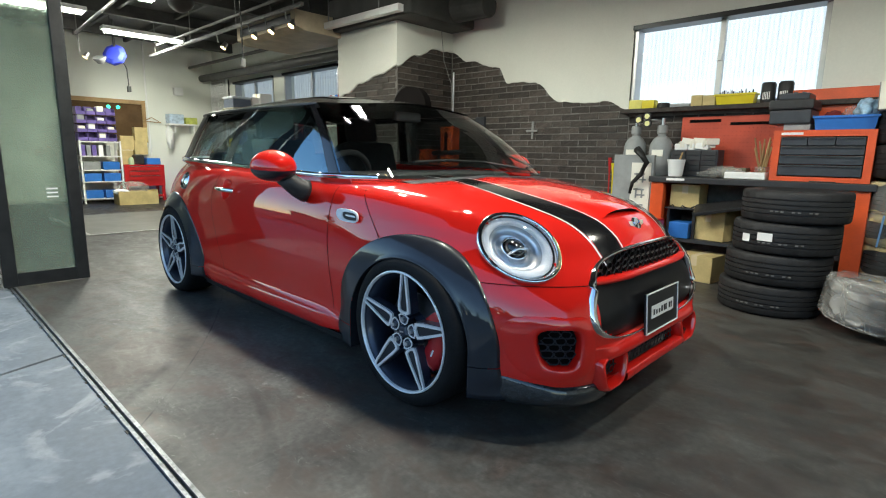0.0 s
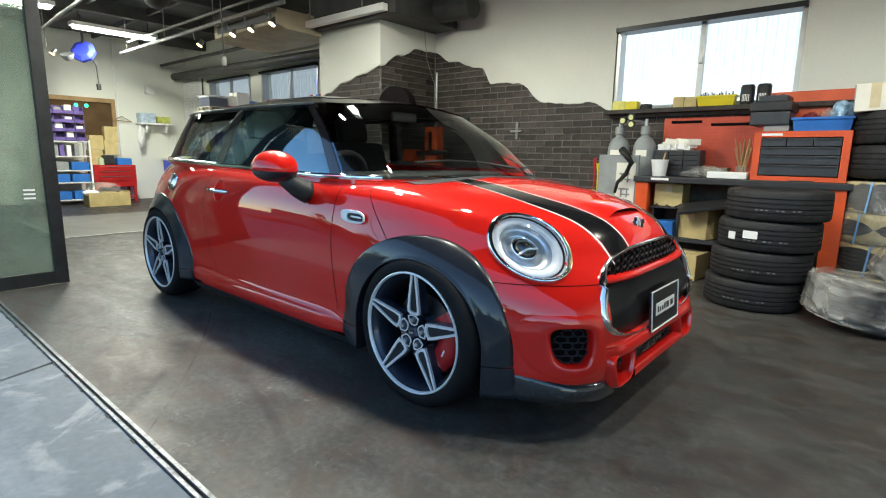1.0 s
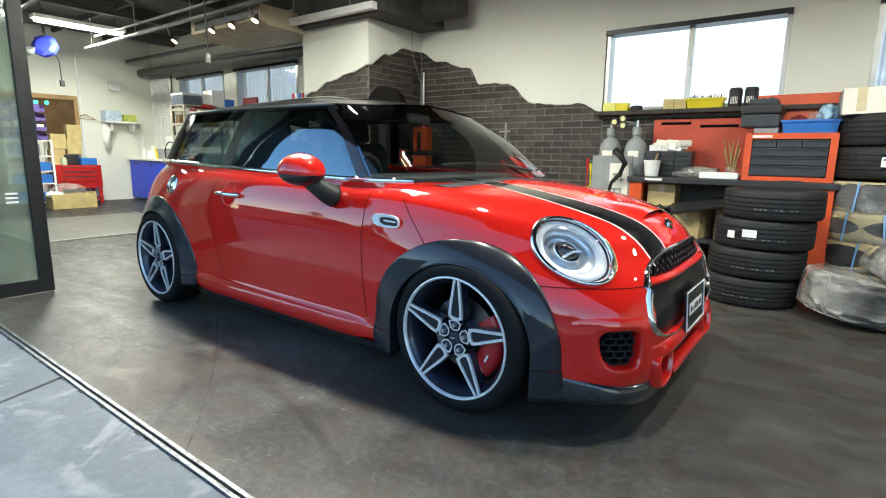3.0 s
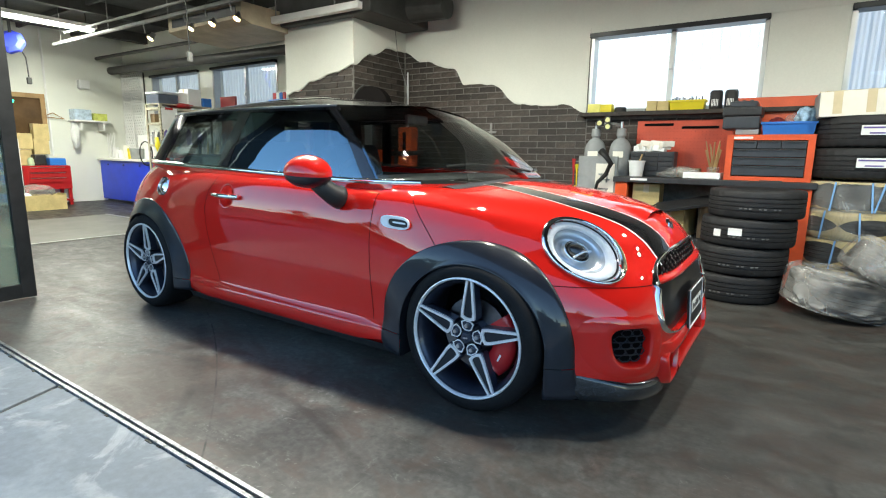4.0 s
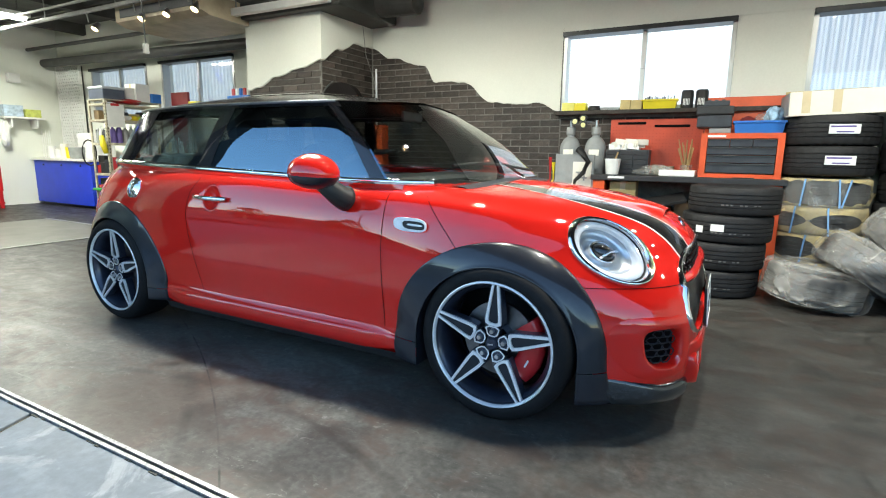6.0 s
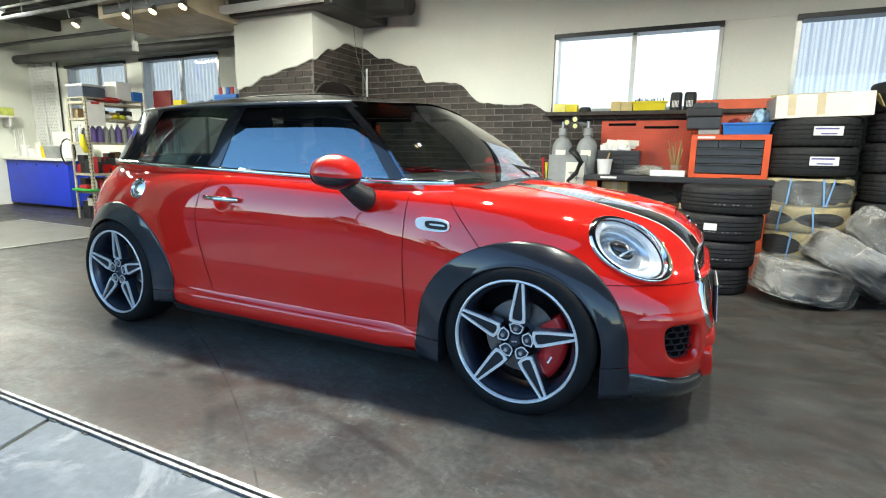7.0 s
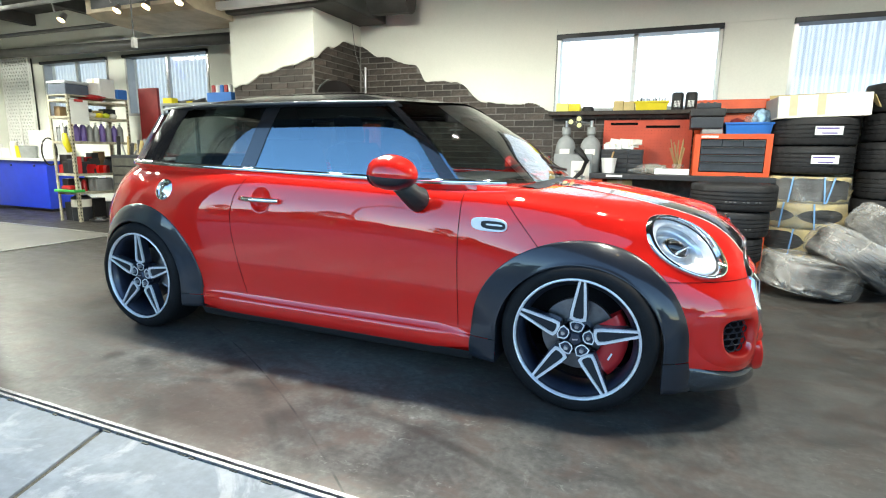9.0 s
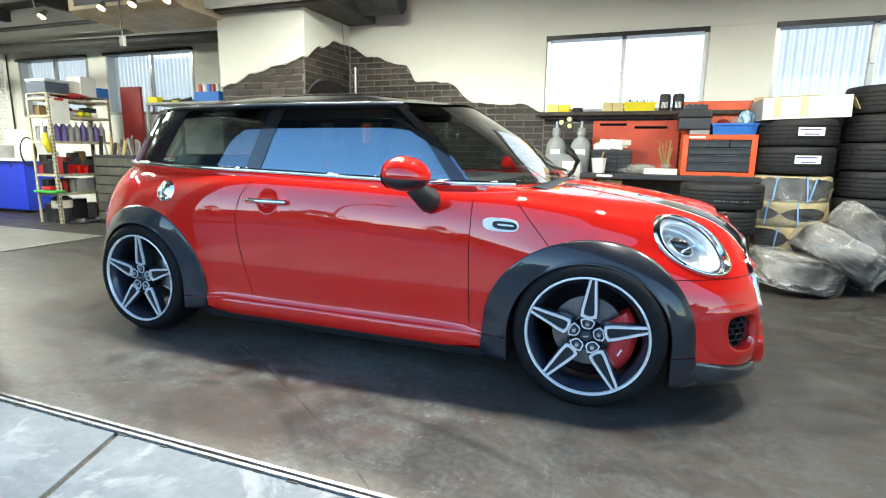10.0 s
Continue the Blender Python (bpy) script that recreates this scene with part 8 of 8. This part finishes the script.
part("reel_cable", tube(bmesh.new(), [(-8.1, 0.85, 2.60), (-8.1, 0.92, 2.45), (-8.1, 0.93, 2.15)], 0.009, 6), RUBBER, bf)
part("reel_plug", box(-8.13, -8.07, 0.90, 0.96, 2.05, 2.15, 0.008), RUBBER, bf)
solid("hanging_cable", "thin cable with a plug hanging from the ceiling", "cable", tube(bmesh.new(), [(-3.0, 0.62, 3.2), (-3.0, 0.62, 2.5), (-3.01, 0.63, 2.03)], 0.007, 6), RUBBER)
solid("cable_plug", "pale plug at the end of a hanging cable", "plug", box(-3.03, -2.99, 0.61, 0.65, 1.94, 2.03, 0.006), PIPE)
fl = thing("flood_lamp", "round dark flood lamp hung from the ceiling", "lamp", (-4.3, 0.5, 2.8))
part("lamp_shell", lathe([(0, 0.16), (0.10, 0.14), (0.15, 0.06), (0.16, 0)], 24, pose(-4.3, 0.5, 2.86, 150, 0, 20) @ pose(0, 0, 0)), DUCT, fl, smooth=True)
part("lamp_bulb", lathe([(0, 0.0), (0.09, 0.01)], 20, pose(-4.3, 0.5, 2.855, 150, 0, 20)), TUBE, fl, "bright white lamp face")
part("lamp_stem", rod(bmesh.new(), (-4.3, 0.5, 2.95), (-4.3, 0.5, 3.25), 0.015), DUCT, fl)
wl = thing("wall_lamp", "small dark wall lamp above the windows", "lamp", (2.25, 3.0, 2.5))
part("lamp_arm", rod(bmesh.new(), (2.25, 3.06, 2.72), (2.25, 2.95, 2.66), 0.015), DUCT, wl)
part("lamp_can", lathe([(0, 0.10), (0.04, 0.09), (0.05, 0)], 16, pose(2.25, 2.93, 2.56)), DUCT, wl, smooth=True)

def track_spot(x, y, z):
    t = thing("track_spot", "small black spot lamp under the ceiling, out of view", "spot lamp", (x, y, z), "spot lamps over the car")
    part("spot_can", lathe([(0.074, 0.0), (0.074, 0.012), (0.056, 0.07), (0.030, 0.11), (0, 0.11)], 18, Matrix.Translation((x, y, z + 0.008))), DUCT, t, smooth=True)
    part("spot_stem", rod(bmesh.new(), (x, y, z + 0.11), (x, y, 2.93 if x < 2.5 else 3.25), 0.012), DUCT, t)


# the last two cans only carry the fill lamps added at the right
for fx, fy, fw in SPOTS:
    track_spot(fx, fy, 2.70)
solid("spot_track", "long black lamp track under the ceiling", "lamp track", box(-2.4, 2.2, -0.27, -0.23, 2.925, 2.96), DUCT)
for x in (-2.2, 0.0, 2.0):
    solid("track_hanger", "thin rod holding the lamp track", "rod", rod(bmesh.new(), (x, -0.25, 2.96), (x, -0.25, 3.25), 0.008), DUCT, group="track hangers")

# ---- outside: the street that the paint mirrors ----
def far_house(x, y, w, d, h, mt):
    t = thing("street_house", "plain grey house across the street", "house", (x, y, -0.01), "houses across the street")
    part("house_wall", box(x - w / 2, x + w / 2, y - d / 2, y + d / 2, -0.01, h), mt, t)
    part("house_roof", box(x - w / 2 - 0.2, x + w / 2 + 0.2, y - d / 2 - 0.2, y + d / 2 + 0.2, h, h + 0.25, 0.02), DUCT, t)
    for r in range(int(h / 3)):
        for c in range(int(w / 2.5)):
            xx = x - w / 2 + 1.0 + 2.5 * c
            part("house_window", box(xx, xx + 1.3, y + d / 2, y + d / 2 + 0.05, 0.9 + 3 * r, 2.3 + 3 * r), FRAME, t, "dark window")


for k, (x, w, h) in enumerate(((-34, 10, 5.5), (-22, 9, 7.0), (-11, 8, 4.6), (-1, 9, 6.2), (9, 8, 5.0), (19, 10, 7.4), (31, 10, 5.2))):
    far_house(x, -29 - (k % 3), w, 8, h * 0.50, CITY)
def street_tree(x, y, h, seed):
    t = thing("street_tree", "leafy green tree across the street", "tree", (x, y, -0.01), "trees across the street")
    r = random.Random(seed)
    part("trunk", tube(bmesh.new(), [(x, y, -0.01), (x + 0.1, y, h * 0.3), (x - 0.05, y, h * 0.6)], lambda q: 0.16 - 0.10 * q, 8), WOOD, t)
    cb = bmesh.new()
    for _ in range(260):
        a, q, z = r.uniform(0, 6.283), math.sqrt(r.random()), r.random()
        w = h * 0.30 * math.sin(math.pi * (0.12 + 0.80 * z)) * q * r.uniform(0.7, 1.25)
        c = Vector((x + w * math.cos(a), y + w * math.sin(a), h * (0.34 + 0.66 * z)))
        s_ = r.uniform(0.16, 0.34)
        m = Matrix.Translation(c) @ pose(0, 0, 0, r.uniform(0, 180), r.uniform(0, 180), r.uniform(0, 180))
        vs = [cb.verts.new(m @ Vector(p)) for p in ((-s_, 0, 0), (0, -s_ * 0.6, 0.05), (s_, 0, 0), (0, s_ * 0.6, 0.05))]
        cb.faces.new(vs)
    part("crown", cb, LEAF, t, "green leaves")


LEAF = mat("leaf_green", (0.05, 0.09, 0.03), 0.6, vary=0.3, scale=1.5)
for k, (x, h) in enumerate(((-26, 5.2), (-17, 4.2), (-14.5, 5.6), (-6.5, 4.6), (-4.2, 3.6), (4, 5.0), (6.4, 3.9), (13, 5.4), (25, 4.6))):
    street_tree(x, -23.5 + 0.7 * (k % 3), h, 40 + k)
lp = thing("street_lamp", "slim grey street lamp with a curved arm", "street lamp", (-9.5, -16, 0))
part("lamp_post", tube(bmesh.new(), [(-9.5, -16, 0), (-9.5, -16, 6.6), (-9.3, -16, 7.6), (-8.8, -16, 8.3), (-8.2, -16, 8.5)], 0.07, 8), PIPE, lp, smooth=True)
part("lamp_head", box(-8.3, -7.3, -16.18, -15.82, 8.40, 8.60, 0.03), PIPE, lp)


# ---- bricks, last ----
def brick_mesh(w, h, d, name="brick"):
    b = box(-w / 2, w / 2, -d / 2, d / 2, -h / 2, h / 2)
    for v in b.verts:
        v.co += Vector((rnd.uniform(-1, 1), rnd.uniform(-0.5, 0.5), rnd.uniform(-1, 1))) * 0.0025
    me = bpy.data.meshes.new(name)
    b.to_mesh(me)
    b.free()
    me.materials.append(BRICK)
    return me


BW, BH = 0.212, 0.059
whole = [brick_mesh(BW, BH, 0.022) for _ in range(6)]


def lay(host, a, b, z0, z1, edge, place, turn):
    row = 0
    z = z0
    while z < z1:
        s = a + (0.0 if row % 2 else -BW / 2 - 0.006)
        while s < b:
            lo, hi = max(s, a), min(s + BW, b)
            c = (lo + hi) / 2
            if hi - lo > 0.03 and edge(c) > z - 0.06:
                ob = new("brick", whole[rnd.randrange(6)])
                ob.parent = host
                ob.matrix_basis = Matrix.Translation(place(c, z, rnd.uniform(-0.003, 0.004))) @ pose(0, 0, 0, 0, rnd.uniform(-0.4, 0.4), rnd.uniform(-0.4, 0.4) + turn) @ Matrix.Diagonal(((hi - lo) / BW, 1, 1, 1))
            s += BW + 0.012
        z += BH + 0.012
        row += 1


bw = thing("brick_wall", "dark rustic brick facing with recessed joints", "brick wall", (0, 0, 0), kind="structure")
lay(bw, -2.12, 0.33, 0.60, 2.40, lambda s: wave(WALL_EDGE, s), lambda s, z, d: (s, WALL_Y - 0.014 + d, z), 0)
lay(bw, 0.345, 2.45, 0.90, 1.42, lambda s: 9, lambda s, z, d: (s, WALL_Y - 0.014 + d, z), 0)
lay(bw, -3.29, -2.16, 1.20, 2.10, lambda s: wave(FRONT_EDGE, s), lambda s, z, d: (s, COL_Y + 0.002 + d, z), 0)
lay(bw, 2.13, 3.06, 1.10, 2.36, lambda s: wave(SIDE_EDGE, s), lambda s, z, d: (COL_X1 - 0.002 + d, s, z), 90)
